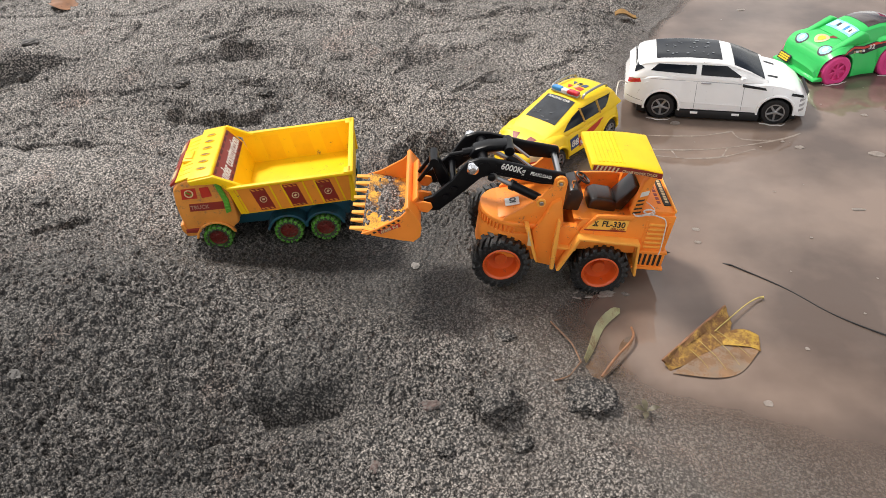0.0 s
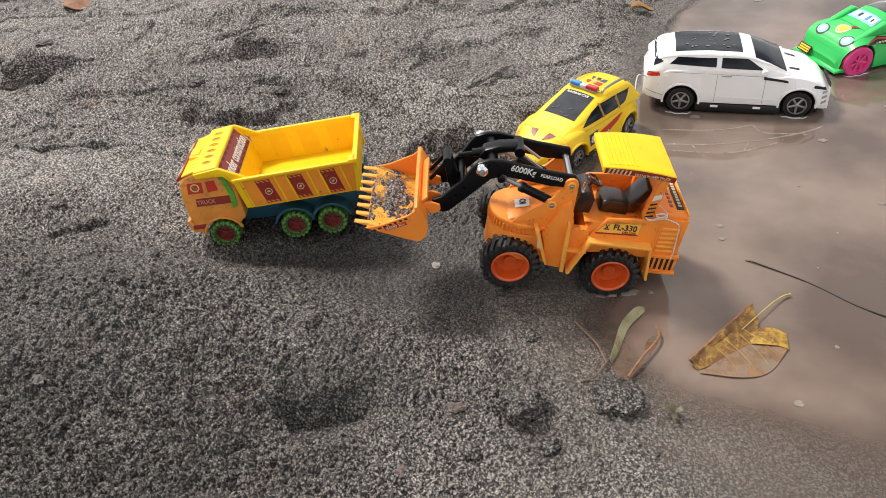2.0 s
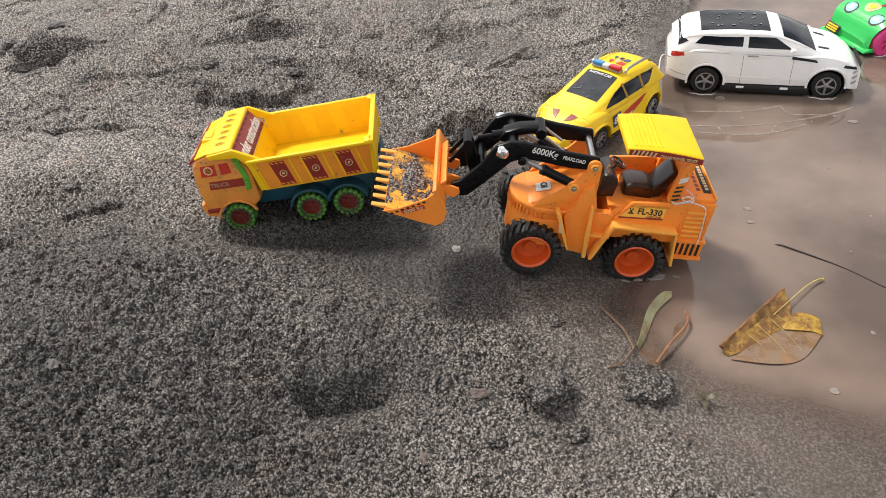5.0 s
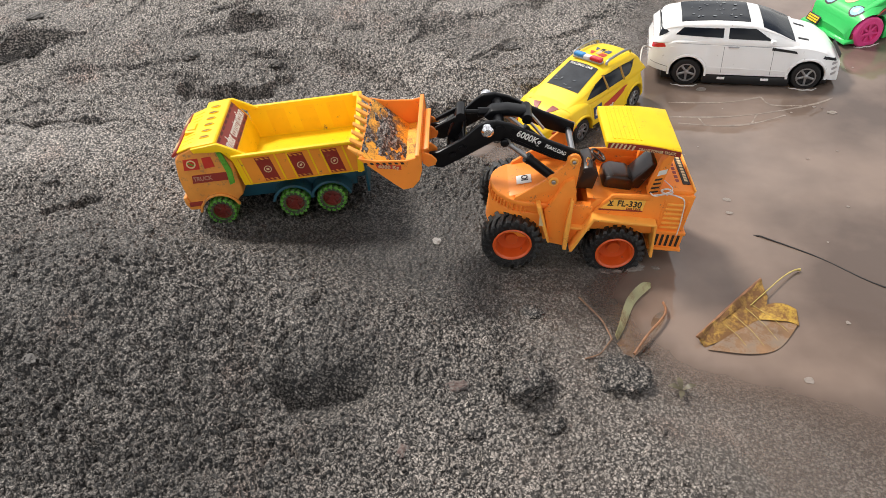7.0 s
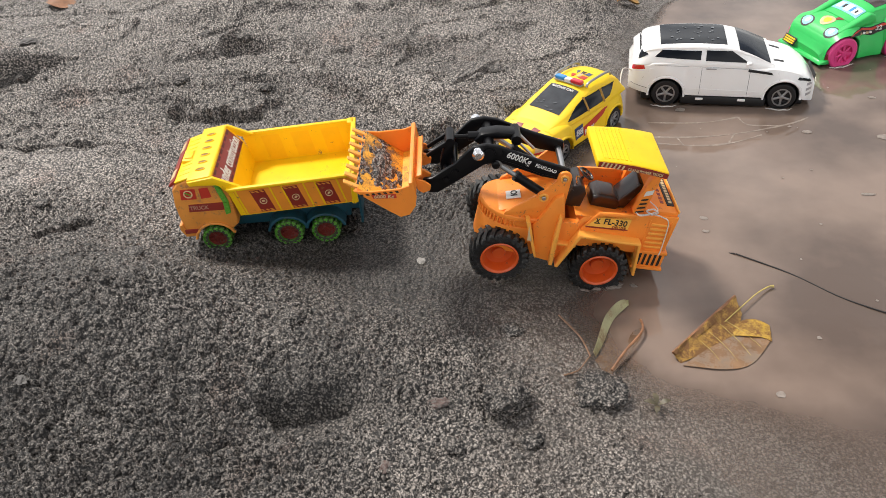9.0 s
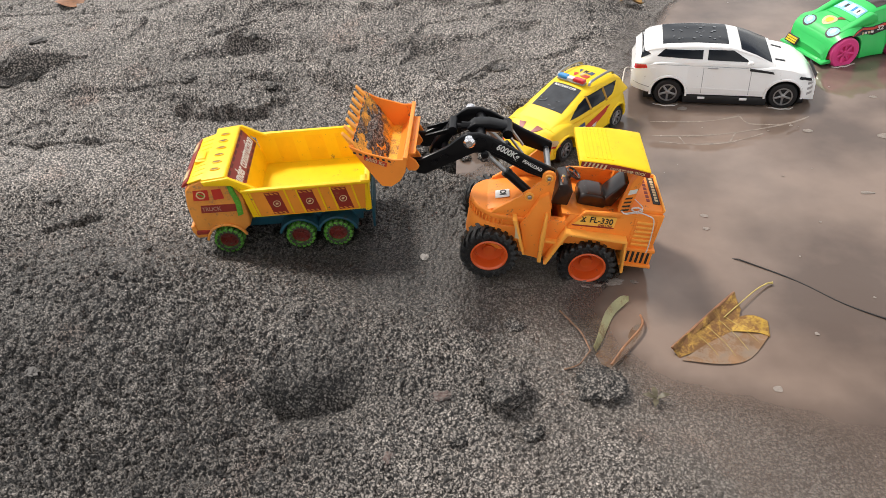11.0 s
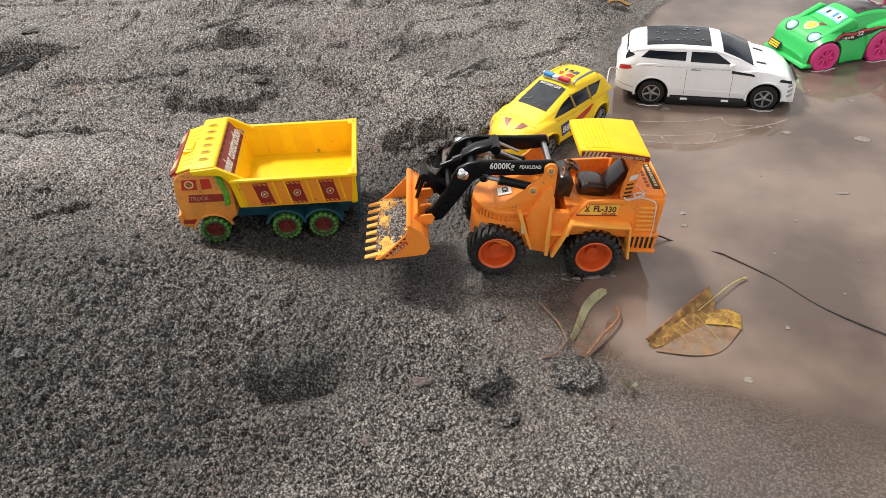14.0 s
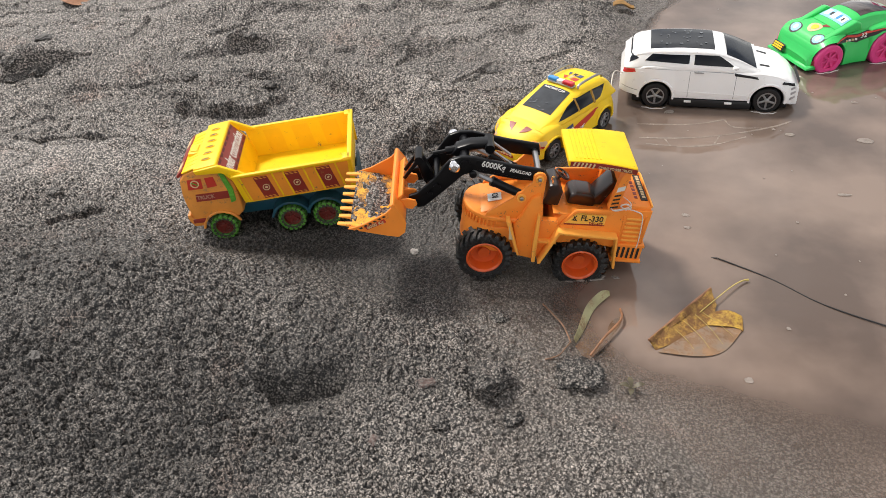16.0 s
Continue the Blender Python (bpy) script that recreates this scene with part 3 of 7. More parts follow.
def crumbs():
    """Loose crumbs of sand all over the bank, as one mesh."""
    rnd = np.random.RandomState(5)
    V, F, base = [], [], 0
    tmp = []
    for s in range(6):
        bm = crumb_mesh(100 + s, 1.0, 1)
        bm.verts.ensure_lookup_table()
        tmp.append((np.array([v.co[:] for v in bm.verts]), np.array([[v.index for v in f.verts] for f in bm.faces])))
        bm.free()
    n = 9000
    x, y = rnd.uniform(-0.80, 0.30, n), 0.24 + 1.25 * rnd.rand(n) ** 1.4
    size = 0.0006 + 0.0018 * rnd.rand(n) ** 4
    h = height(x, y)
    dens = fbm(x, y, 8, 77, 3) + 0.5
    for i in range(n):
        if h[i] < 0.004 or rnd.rand() > dens[i] * 1.3:
            continue
        v, f = tmp[i % 6]
        a = rnd.rand() * 6.283
        c, s = math.cos(a), math.sin(a)
        p = v @ np.array([[c, s, 0], [-s, c, 0], [0, 0, 1]]) * size[i] + np.array([x[i], y[i], h[i] + size[i] * 0.25])
        V.append(p)
        F.append(f + base)
        base += len(p)
    V, F = np.concatenate(V), np.concatenate(F)
    me = bpy.data.meshes.new("sand_crumbs")
    me.from_pydata(V.tolist(), [], F.tolist())
    me.materials.append(SAND)
    me.shade_smooth()
    tagged(new("sand_crumbs", me), "loose crumbs and grains of damp grey sand", "sand", kind="stuff")


crumbs()


# ---------- dump truck ----------
def arc(cx, cz, r, a0, a1, n=9):
    return [(cx + r * math.cos(radians(a0 + (a1 - a0) * i / (n - 1))), cz + r * math.sin(radians(a0 + (a1 - a0) * i / (n - 1)))) for i in range(n)]


def tyre_body(r, w, lug_h, hole):
    """The carcass of a tyre about the y axis."""
    rb = r - lug_h
    return lathe([(hole, -w / 2 * 0.86), (rb * 0.90, -w / 2), (rb * 0.97, -w / 2 * 0.94), (rb, -w / 2 * 0.75), (rb, w / 2 * 0.75), (rb * 0.97, w / 2 * 0.94),
                  (rb * 0.90, w / 2), (hole, w / 2 * 0.86)], 40, loop=True)


def add_lugs(wheel, r, w, count, lug_h, material, slant, lug_w):
    """Two staggered rows of tread lugs that reach over the shoulder; all share one mesh."""
    rb, l = r - lug_h, 2 * math.pi * r / count * lug_w
    key = ("lug", r)
    if key not in _memo:
        bm = prism([(0, -lug_h * 0.8), (0, lug_h * 0.9), (w * 0.05, lug_h), (w * 0.45, lug_h), (w * 0.54, lug_h * 0.3), (w * 0.54, -r * 0.17), (w * 0.47, -r * 0.17), (w * 0.47, -lug_h * 0.8)], -l / 2, l / 2, 0)
        me = bpy.data.meshes.new("lug")
        bm.to_mesh(me)
        bm.free()
        me.materials.append(material)
        _memo[key] = me
    for row in (0, 1):
        for i in range(count):
            ob = new("lug", _memo[key])
            ob.parent = wheel
            ob.matrix_local = (Matrix.Rotation(-2 * math.pi * (i + 0.5 * row) / count, 4, "Y") @ Matrix.Translation((0, 0, rb))
                               @ Matrix.Rotation(math.pi / 2 + math.pi * row + radians(slant if row else -slant) * 0.6, 4, "Z"))


_memo = {}


def build_truck():
    truck = new("toy_dump_truck")
    tagged(truck, "yellow plastic toy dump truck with green wheels standing on sand", "toy truck")
    # chassis with arched mudguards over the rear axles
    prof = [(-0.086, 0.022), (0.030, 0.022), (0.030, 0.044), (-0.086, 0.044)]
    ch = [prism(prof, -0.030, 0.030, 0.001)]
    for cx in (-0.0228, -0.060):
        outer, inner = arc(cx, 0.0165, 0.0215, 15, 165), arc(cx, 0.0165, 0.0190, 165, 15)
        for y0, y1 in ((0.029, 0.047), (-0.047, -0.029)):
            ch.append(prism(outer + inner, y0, y1, 0.0004, 1))
    part("chassis", join(*ch), BLUE, truck, "teal blue plastic chassis with mudguards")
    part("tailgate_flap", join(box(-0.0975, -0.0950, -0.034, 0.034, 0.014, 0.047, 0.0006), box(-0.096, -0.085, -0.030, -0.026, 0.030, 0.040), box(-0.096, -0.085, 0.026, 0.030, 0.030, 0.040)),
         BLUE, truck, "blue plastic flap hanging at the rear")
    # cab
    cab = [(0.0245, 0.040)] + [(0.0265, 0.068), (0.0400, 0.0870), (0.0600, 0.088), (0.0740, 0.0835), (0.0800, 0.0770), (0.0815, 0.060), (0.0805, 0.046), (0.0770, 0.027), (0.0740, 0.0235), (0.0695, 0.0235)]
    cab += arc(0.049, 0.0165, 0.0195, 20, 150, 9) + [(0.029, 0.030), (0.0245, 0.033)]
    c = part("cab", prism(cab, -0.0450, 0.0450, 0.0022, 3, 25), CAB_ORANGE, truck, "amber plastic cab")
    outer, inner = arc(0.049, 0.0165, 0.0215, 8, 160), arc(0.049, 0.0165, 0.0190, 160, 8)
    part("mudguard", prism(outer + inner, 0.0440, 0.0475, 0.0006, 1), CAB_ORANGE, c)
    part("mudguard", prism(outer + inner, -0.0475, -0.0440, 0.0006, 1), CAB_ORANGE, c)
    for s in (1, -1):
        y = 0.0451 * s
        w = [(0.0585, 0.066), (0.0735, 0.066), (0.0720, 0.0775), (0.0580, 0.0775)]
        part("window_sticker", prism(w, y, y + 0.0004 * s, 0), RED, c, "red window sticker with a round badge")
        part("window_sticker", prism([(0.0440, 0.067), (0.0540, 0.066), (0.0545, 0.0775), (0.0455, 0.078)], y, y + 0.0004 * s, 0), RED, c)
        ring = lathe([(0.0044, 0), (0.0044, 0.0003), (0.0032, 0.0003), (0.0032, 0)], 20, "Y", loop=True, at=(0.0655, y + 0.0004 * s if s > 0 else y - 0.0007, 0.0722))
        part("badge", ring, CREAM, c)
        part("badge_bar", moved(box(-0.0036, 0.0036, 0, 0.0002, -0.0006, 0.0006, 0), Matrix.Translation((0.0655, y + 0.0005 * s, 0.0722)) @ Matrix.Rotation(radians(-35), 4, "Y")), GREEN_TRIM, c)
        part("name_plate", prism([(0.0295, 0.0515), (0.0690, 0.0515), (0.0680, 0.0600), (0.0305, 0.0600)], y, y + 0.0005 * s, 0), MAROON, c, "dark red name plate")
        lettering("lettering", "TRUCK", 0.0062, side_pose(0.0585, y + 0.0006 * s, 0.0557, facing=s), DULL_PRINT, c, 0.0185)
        # green ladder-like trim at the rear edge of the cab
        g = [prism([(0.0290, 0.048), (0.0345, 0.046), (0.0345, 0.060), (0.0405, 0.0865), (0.0360, 0.0875), (0.0290, 0.062)], 0.0452 * s, 0.0468 * s, 0.0004, 1)]
        for k in range(9):
            z = 0.050 + 0.0042 * k
            g.append(box(0.0300 + max(0, z - 0.060) * 0.24, 0.0335 + max(0, z - 0.060) * 0.24, min(0.0466 * s, 0.0476 * s), max(0.0466 * s, 0.0476 * s), z, z + 0.0022, 0.0003, 1))
        part("side_trim", join(*g), GREEN_TRIM, c, "green ribbed strip")
    part("roof_visor", prism([(0.0745, 0.0830), (0.0815, 0.0785), (0.0830, 0.0805), (0.0760, 0.0866)], -0.041, 0.041, 0.0006), MAROON, c, "dark red roof band")
    for y0, y1 in ((0.018, 0.034), (-0.034, -0.018)):
        part("roof_badge", prism([(0.0772, 0.0854), (0.0818, 0.0814), (0.0822, 0.0818), (0.0776, 0.0860)], y0, y1, 0), CREAM, c)
    part("roof_hatch", join(box(0.0615, 0.0740, -0.011, 0.011, 0.0845, 0.0895, 0.0012), box(0.0640, 0.0715, -0.007, 0.007, 0.0890, 0.0905, 0.0006)), YELLOW, c)
    part("roof_panel", prism([(0.0555, 0.0878), (0.0610, 0.0878), (0.0750, 0.0835), (0.0765, 0.0850), (0.0612, 0.0898), (0.0555, 0.0898)], -0.0435, 0.0435, 0.0008), YELLOW, c)
    for y in (0.016, 0.0245, 0.033, -0.016, -0.0245, -0.033):
        part("roof_rib", prism([(0.0600, 0.0890), (0.0612, 0.0890), (0.0735, 0.0852), (0.0737, 0.0862), (0.0613, 0.0902), (0.0600, 0.0902)], y - 0.0012, y + 0.0012, 0.0003, 1), YELLOW, c)
    part("bumper", join(prism([(0.0690, 0.0225), (0.0785, 0.0225), (0.0825, 0.0300), (0.0830, 0.0370), (0.0795, 0.0370), (0.0770, 0.0300), (0.0690, 0.0280)], -0.046, 0.046, 0.0012)), CAB_ORANGE, c)
    part("side_step", box(0.0655, 0.0785, 0.0448, 0.0463, 0.0265, 0.0312, 0.0004), MAROON, c)
    part("windscreen", prism([(0.0806, 0.062), (0.0822, 0.062), (0.0812, 0.0760), (0.0796, 0.0760)], -0.037, 0.037, 0.0004), RED, c)
    for y in (0.033, -0.033):
        part("headlight", lathe([(0.0045, 0.0790), (0.0045, 0.0812), (0.0032, 0.0820)], 20, "X", (0.001, y, 0.046)), CREAM, c)
    # tipping box, built about its front hinge
    hinge = Vector((0.017, 0, 0.046))
    T = Matrix.Translation(-hinge)

    def wall(s):
        """A side wall that leans out, with three raised bays."""
        lo, hi, t = 0.0500, 0.0545, 0.0024
        bm = bmesh.new()
        ring = [(0.0170, lo, 0.046), (-0.0915, lo, 0.046), (-0.0945, hi, 0.0800), (0.0235, hi, 0.0800)]
        o = [bm.verts.new((x, y * s, z)) for x, y, z in ring]
        i = [bm.verts.new((x, (y - t) * s, z)) for x, y, z in ring]
        bm.faces.new(o)
        bm.faces.new(i[::-1])
        for k in range(4):
            bm.faces.new((o[k], i[k], i[(k + 1) % 4], o[(k + 1) % 4]))
        return bevel(bm, 0.0005, 1)

    floor_bm = box(-0.0915, 0.0165, -0.0485, 0.0485, 0.0445, 0.0475, 0.0006)
    tip = part("dump_box", moved(floor_bm, T), YELLOW, truck, "bright yellow open tipping box")
    for s in (1, -1):
        rim = prism([(0.0240, 0.0782), (-0.0970, 0.0782), (-0.0970, 0.0812), (0.0245, 0.0812)], 0.0525 * s, 0.0570 * s, 0.0009)
        part("side_wall", moved(wall(s), T), YELLOW, tip)
        part("top_rail", moved(rim, T), YELLOW, tip)
        part("corner_cap", moved(prism([(-0.0890, 0.0800), (-0.0965, 0.0800), (-0.0965, 0.0822), (-0.0890, 0.0822)], 0.0455 * s, 0.0565 * s, 0.0008), T), YELLOW, tip)
        part("corner_post", moved(box(-0.0968, -0.0938, min(0.0495 * s, 0.0535 * s), max(0.0495 * s, 0.0535 * s), 0.0465, 0.0800, 0.0008), T), YELLOW, tip)
        # thin sheets: sticker shade seen through the wall, painted as a darker yellow
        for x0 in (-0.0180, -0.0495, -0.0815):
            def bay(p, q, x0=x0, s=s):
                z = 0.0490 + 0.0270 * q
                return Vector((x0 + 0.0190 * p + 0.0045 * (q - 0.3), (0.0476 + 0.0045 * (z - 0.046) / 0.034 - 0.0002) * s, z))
            part("inner_bay_shade", moved(grid_patch(bay, 2, 2, 0.0001), T), SHADED_BAY, tip, "inner bay with the outer sticker's shade painted in")
    part("tailgate", moved(prism([(-0.0905, 0.0462), (-0.0940, 0.0795), (-0.0970, 0.0800), (-0.0945, 0.0455)], -0.0535, 0.0535, 0.0006), T), YELLOW, tip)
    part("tailgate_rail", moved(box(-0.0982, -0.0930, -0.0565, 0.0565, 0.0782, 0.0822, 0.0010), T), YELLOW, tip)
    part("front_wall", moved(prism([(0.0160, 0.0460), (0.0222, 0.0735), (0.0362, 0.0930), (0.0385, 0.0905), (0.0250, 0.0725), (0.0195, 0.0450)], -0.0495, 0.0495, 0.0004, 1), T), YELLOW, tip, smooth=10)
    # canopy over the cab with six slots
    def slot_pose(y):
        return Matrix.Translation((0.0487, y, 0.0940)) @ Matrix.Rotation(radians(5.2), 4, "Y")

    can = prism([(0.0370, 0.0905), (0.0580, 0.0895), (0.0600, 0.0905), (0.0595, 0.0928), (0.0375, 0.0948), (0.0355, 0.0938)], -0.0505, 0.0505, 0.0008)
    wings = [prism([(0.0105, 0.0800), (0.0345, 0.0938), (0.0595, 0.0915), (0.0575, 0.0870), (0.0330, 0.0850), (0.0240, 0.0790)], y0, y1, 0.0008) for y0, y1 in ((0.0490, 0.0530), (-0.0530, -0.0490))]
    part("canopy", moved(join(can, *wings), T), YELLOW, tip, "yellow canopy with six slots over the cab")
    for k in range(6):
        y = -0.034 + 0.0136 * k
        part("slot_rim", moved(lathe([(0.0023, -0.0002), (0.0023, 0.0006), (0.0019, 0.0006), (0.0019, -0.0002)], 20, "Z", loop=True), T @ slot_pose(y) @ Matrix.Diagonal((2.2, 1, 1, 1))), YELLOW, tip)
        # flat disc on the canopy; the slot's inner shade is put into its colour
        part("slot", moved(lathe([(0.0001, 0), (0.0019, 0), (0.0019, 0.0003), (0.0001, 0.0003)], 20, "Z"), T @ slot_pose(y) @ Matrix.Diagonal((2.2, 1, 1, 1))), mat_slot(), tip)
    # red sign on the slope behind the canopy
    u = Vector((0.0140, 0, 0.0195)).normalized()
    nrm = Vector((-u.z, 0, u.x))
    foot = Vector((0.0222, 0, 0.0735))

    def on_slope(a, y, up):
        return foot + u * a + Vector((0, y, 0)) + nrm * up

    def sign(u0, v0):
        return on_slope(0.0012 + 0.0215 * u0, -0.0455 + 0.091 * v0, 0.0005)
    part("sign", moved(grid_patch(sign, 2, 2, 0.0003), T), MAROON, tip, "dark red sign with white lettering")
    m = Matrix.Translation(on_slope(0.0110, 0.0, 0.0012)) @ Matrix(((0, u.x, nrm.x, 0), (-1, 0, 0, 0), (0, u.z, nrm.z, 0), (0, 0, 0, 1)))
    lettering("lettering", "under construction", 0.0165, T @ m, WHITE_PRINT, tip, 0.084, "white lettering")
    for k in range(7):
        y = -0.039 + 0.013 * k
        for a in (0.0030, 0.0212):
            part("print_bar", moved(grid_patch(lambda p, q, y=y, a=a: on_slope(a - 0.0010 + 0.0020 * p, y - 0.004 + 0.008 * q, 0.0010), 1, 1, 0.0002), T), mat_dark_red(), tip)
    # three stickers on each side
    for s in (1, -1):
        def face(x, z, up, s=s):
            return Vector((x, (0.0500 + 0.0045 * (z - 0.046) / 0.034 + up) * s, z))
        for x0 in (-0.0160, -0.0475, -0.0795):
            st = part("sticker", moved(grid_patch(lambda p, q: face(x0 + 0.0015 + 0.0140 * p + 0.0055 * (q - 0.3), 0.0485 + 0.027 * q, 0.0011), 2, 2, 0.0003), T), MAROON, tip, "dark red warning sticker")
            for q in (0.06, 0.88):
                for k in range(3):
                    part("sticker_bar", moved(grid_patch(lambda p, r: face(x0 + 0.0025 + 0.0044 * k + 0.0022 * p + 0.0020 * r + 0.0055 * (q - 0.3), 0.0475 + 0.029 * q + 0.0022 * r, 0.0015), 1, 1, 0.0002), T), CAB_ORANGE, tip)
            c0 = face(x0 + 0.0090, 0.0620, 0.0014)
            ringm = lathe([(0.0036, 0), (0.0036, 0.0003), (0.0029, 0.0003), (0.0029, 0)], 20, "Y", loop=True, at=(c0.x, c0.y - (0.0003 if s < 0 else 0), c0.z))
            part("sticker_ring", moved(ringm, T), CREAM, tip)
            part("sticker_mark", moved(moved(box(-0.0013, 0.0013, -0.0002, 0.0003, -0.0009, 0.0009, 0), Matrix.Translation(c0) @ Matrix.Rotation(radians(45 if x0 < -0.03 else 0), 4, "Y")), T), CREAM, tip)
        # sheet over the yellow wall; the wall's shade is put into its amber colour
        part("side_shade_panel", moved(grid_patch(lambda p, q: face(0.0135 - 0.1040 * p + (0.0050 - 0.0075 * p) * q, 0.0470 + 0.0300 * q, 0.0006), 6, 2, 0.0002), T), SHADED_YELLOW, tip, "amber side panel, shade of the yellow wall put into colour")
        for x0 in (0.0125, -0.0205, -0.0315, -0.0525, -0.0635, -0.0845):
            part("side_rib", moved(grid_patch(lambda p, q: face(x0 + 0.0016 * p + 0.0050 * (q - 0.3), 0.0475 + 0.030 * q, 0.0010), 1, 2, 0.0008), T), YELLOW, tip)
    tip.location = hinge
    wheels = []
    for x in (0.049, -0.0228, -0.060):
        for s in (1, -1):
            w = part("wheel", tyre_body(0.0148, 0.0165, 0.0016, 0.0093), GREEN_RUBBER, truck, "muddy green tyre")
            add_lugs(w, 0.0148, 0.0165, 16, 0.0016, GREEN_LUG, 16, 0.55)
            part("sidewall", lathe([(0.0096, 0.0082 * s), (0.0096, 0.0088 * s), (0.0120, 0.0089 * s), (0.0120, 0.0080 * s)], 28, loop=True), MUDDY, w, "muddy dark sidewall")
            rim = lathe([(0.0002, -0.0045), (0.0096, -0.0045), (0.0098, 0.0050 * s), (0.0088, 0.0054 * s), (0.0080, 0.0030 * s), (0.0030, 0.0034 * s), (0.0026, 0.0050 * s), (0.0002, 0.0052 * s)], 24)
            part("rim", rim, RED_RIM, w, "dark red rim")
            star = [moved(box(0.0015, 0.0082, 0.0028, 0.0046, -0.0012, 0.0012, 0.0004, 1), Matrix.Scale(s, 4, (0, 1, 0)) @ Matrix.Rotation(k * 2 * math.pi / 5, 4, "Y")) for k in range(5)]
            part("spokes", join(*star), RED_RIM, w)
            w.location = (x, 0.0385 * s, 0.0175)
            wheels.append(w)
    return truck, tip, wheels



def mat_slot():
    if "slot" not in _memo:
        # darkened yellow that paints the shade inside the slots
        _memo["slot"] = mat("slot_shade", (0.30, 0.16, 0.012), 0.6, dirt=0.4)
    return _memo["slot"]


def mat_dark_red():
    if "dr" not in _memo:
        _memo["dr"] = mat("deep_red_print", (0.10, 0.012, 0.008), 0.5)
    return _memo["dr"]


TRUCK, TIP, TRUCK_WHEELS = build_truck()


# ---------- front loader ----------
PV, EN = Vector((0.0069, 0.1129)), Vector((0.1208, 0.1070))


def build_loader():
    lo = new("toy_front_loader")
    tagged(lo, "orange plastic toy wheel loader with black arms, yellow cab roof", "toy loader")
    # rear body with engine box and open cab well
    rear = [prism([(-0.100, 0.045), (-0.1005, 0.0800), (-0.020, 0.0775), (-0.012, 0.066), (-0.012, 0.045)], -0.0285, 0.0285, 0.001)]
    for s in (1, -1):
        rear.append(prism([(-0.100, 0.0480), (-0.1010, 0.0905), (-0.066, 0.0880), (-0.0315, 0.0850), (-0.0200, 0.0690), (-0.0170, 0.0480)], 0.0285 * s, 0.0312 * s, 0.0007))
    rear.append(prism([(-0.0660, 0.0775), (-0.1000, 0.0775), (-0.1005, 0.0930), (-0.0690, 0.0925)], -0.0280, 0.0280, 0.0010))
    body = part("rear_body", join(*rear), ORANGE, lo, "orange rear body")
    part("cab_wall", prism([(-0.0160, 0.0740), (-0.0160, 0.0895), (-0.0200, 0.0915), (-0.0590, 0.0955), (-0.0640, 0.0920), (-0.0640, 0.0740)], -0.0315, -0.0288, 0.0006), ORANGE, lo)
    part("cab_wall", prism([(-0.0300, 0.0840), (-0.0640, 0.0870), (-0.0640, 0.0820), (-0.0300, 0.0800)], 0.0290, 0.0316, 0.0005), ORANGE, lo)
    sup = [prism([(-0.0600, 0.0880), (-0.0640, 0.1210), (-0.0700, 0.1330), (-0.0730, 0.1330), (-0.0720, 0.1200), (-0.0690, 0.0880)], 0.0225 * s, 0.0300 * s, 0.0006) for s in (1, -1)]
    sup.append(prism([(-0.0650, 0.0880), (-0.0690, 0.1200), (-0.0730, 0.1330), (-0.0745, 0.1330), (-0.0715, 0.1180), (-0.0680, 0.0880)], -0.0225, 0.0225, 0.0005))
    part("roof_support", join(*sup), ORANGE, lo, "orange roof support with stripes")
    for k in range(4):
        part("stripe", prism([(-0.0612 - 0.0004 * k, 0.0895 + 0.0042 * k), (-0.0680, 0.0912 + 0.0042 * k), (-0.0682, 0.0928 + 0.0042 * k), (-0.0614 - 0.0004 * k, 0.0911 + 0.0042 * k)], 0.0301, 0.0305, 0), BLACK_PRINT, lo)
    part("stripe", prism([(-0.0632, 0.1070), (-0.0700, 0.1100), (-0.0702, 0.1145), (-0.0638, 0.1120)], 0.0301, 0.0305, 0), WHITE_PRINT, lo)
    # cab roof with ribs
    def roof_pt(u, v, up):
        x = -0.0150 - 0.0610 * u
        return Vector((x, (v - 0.5) * 2 * (0.0285 + 0.0050 * u), 0.1345 + 0.0020 * math.sin(math.pi * u) + up))
    rf = grid_patch(lambda u, v: roof_pt(u, v, 0), 10, 6, 0.0066)
    bevel(rf, 0.0012, 2, 50)
    top = part("roof", rf, YELLOW, lo, "yellow ribbed cab roof")
    for k in range(7):
        u = 0.10 + 0.058 * k
        part("rib", grid_patch(lambda p, q, u=u: roof_pt(u + 0.030 * p, 0.06 + 0.86 * q, 0.0005), 1, 4, 0.0016), YELLOW, top)
    def roof_side(u0, u1, z0, z1, off=0.0):
        return grid_patch(lambda p, q: Vector((roof_pt(u0 + (u1 - u0) * p, 1, 0).x, roof_pt(u0 + (u1 - u0) * p, 1, 0).y + 0.0004 + off, roof_pt(u0 + (u1 - u0) * p, 1, 0).z - 0.0058 + 0.0048 * (z0 + (z1 - z0) * q))), 4, 1, 0.0003)
    part("edge_band", roof_side(0.03, 0.99, 0.0, 1.0), MAROON, top, "dark red band with small lettering")
    for k in range(6):
        part("edge_stripe", grid_patch(lambda p, q, k=k: Vector((roof_pt(0.06 + 0.055 * k + 0.025 * p + 0.02 * q, 1, 0).x, roof_pt(0.06 + 0.055 * k, 1, 0).y + 0.0012, roof_pt(0.2, 1, 0).z - 0.0056 + 0.0044 * q)), 1, 1, 0.0002), CREAM, top)
    lettering("lettering", "CRANE POWER TRUCK", 0.0034, side_pose(-0.0560, 0.0330, 0.1318, facing=1) @ pose(0, 0, 0, 0, -5, 0), CREAM, top, 0.030)
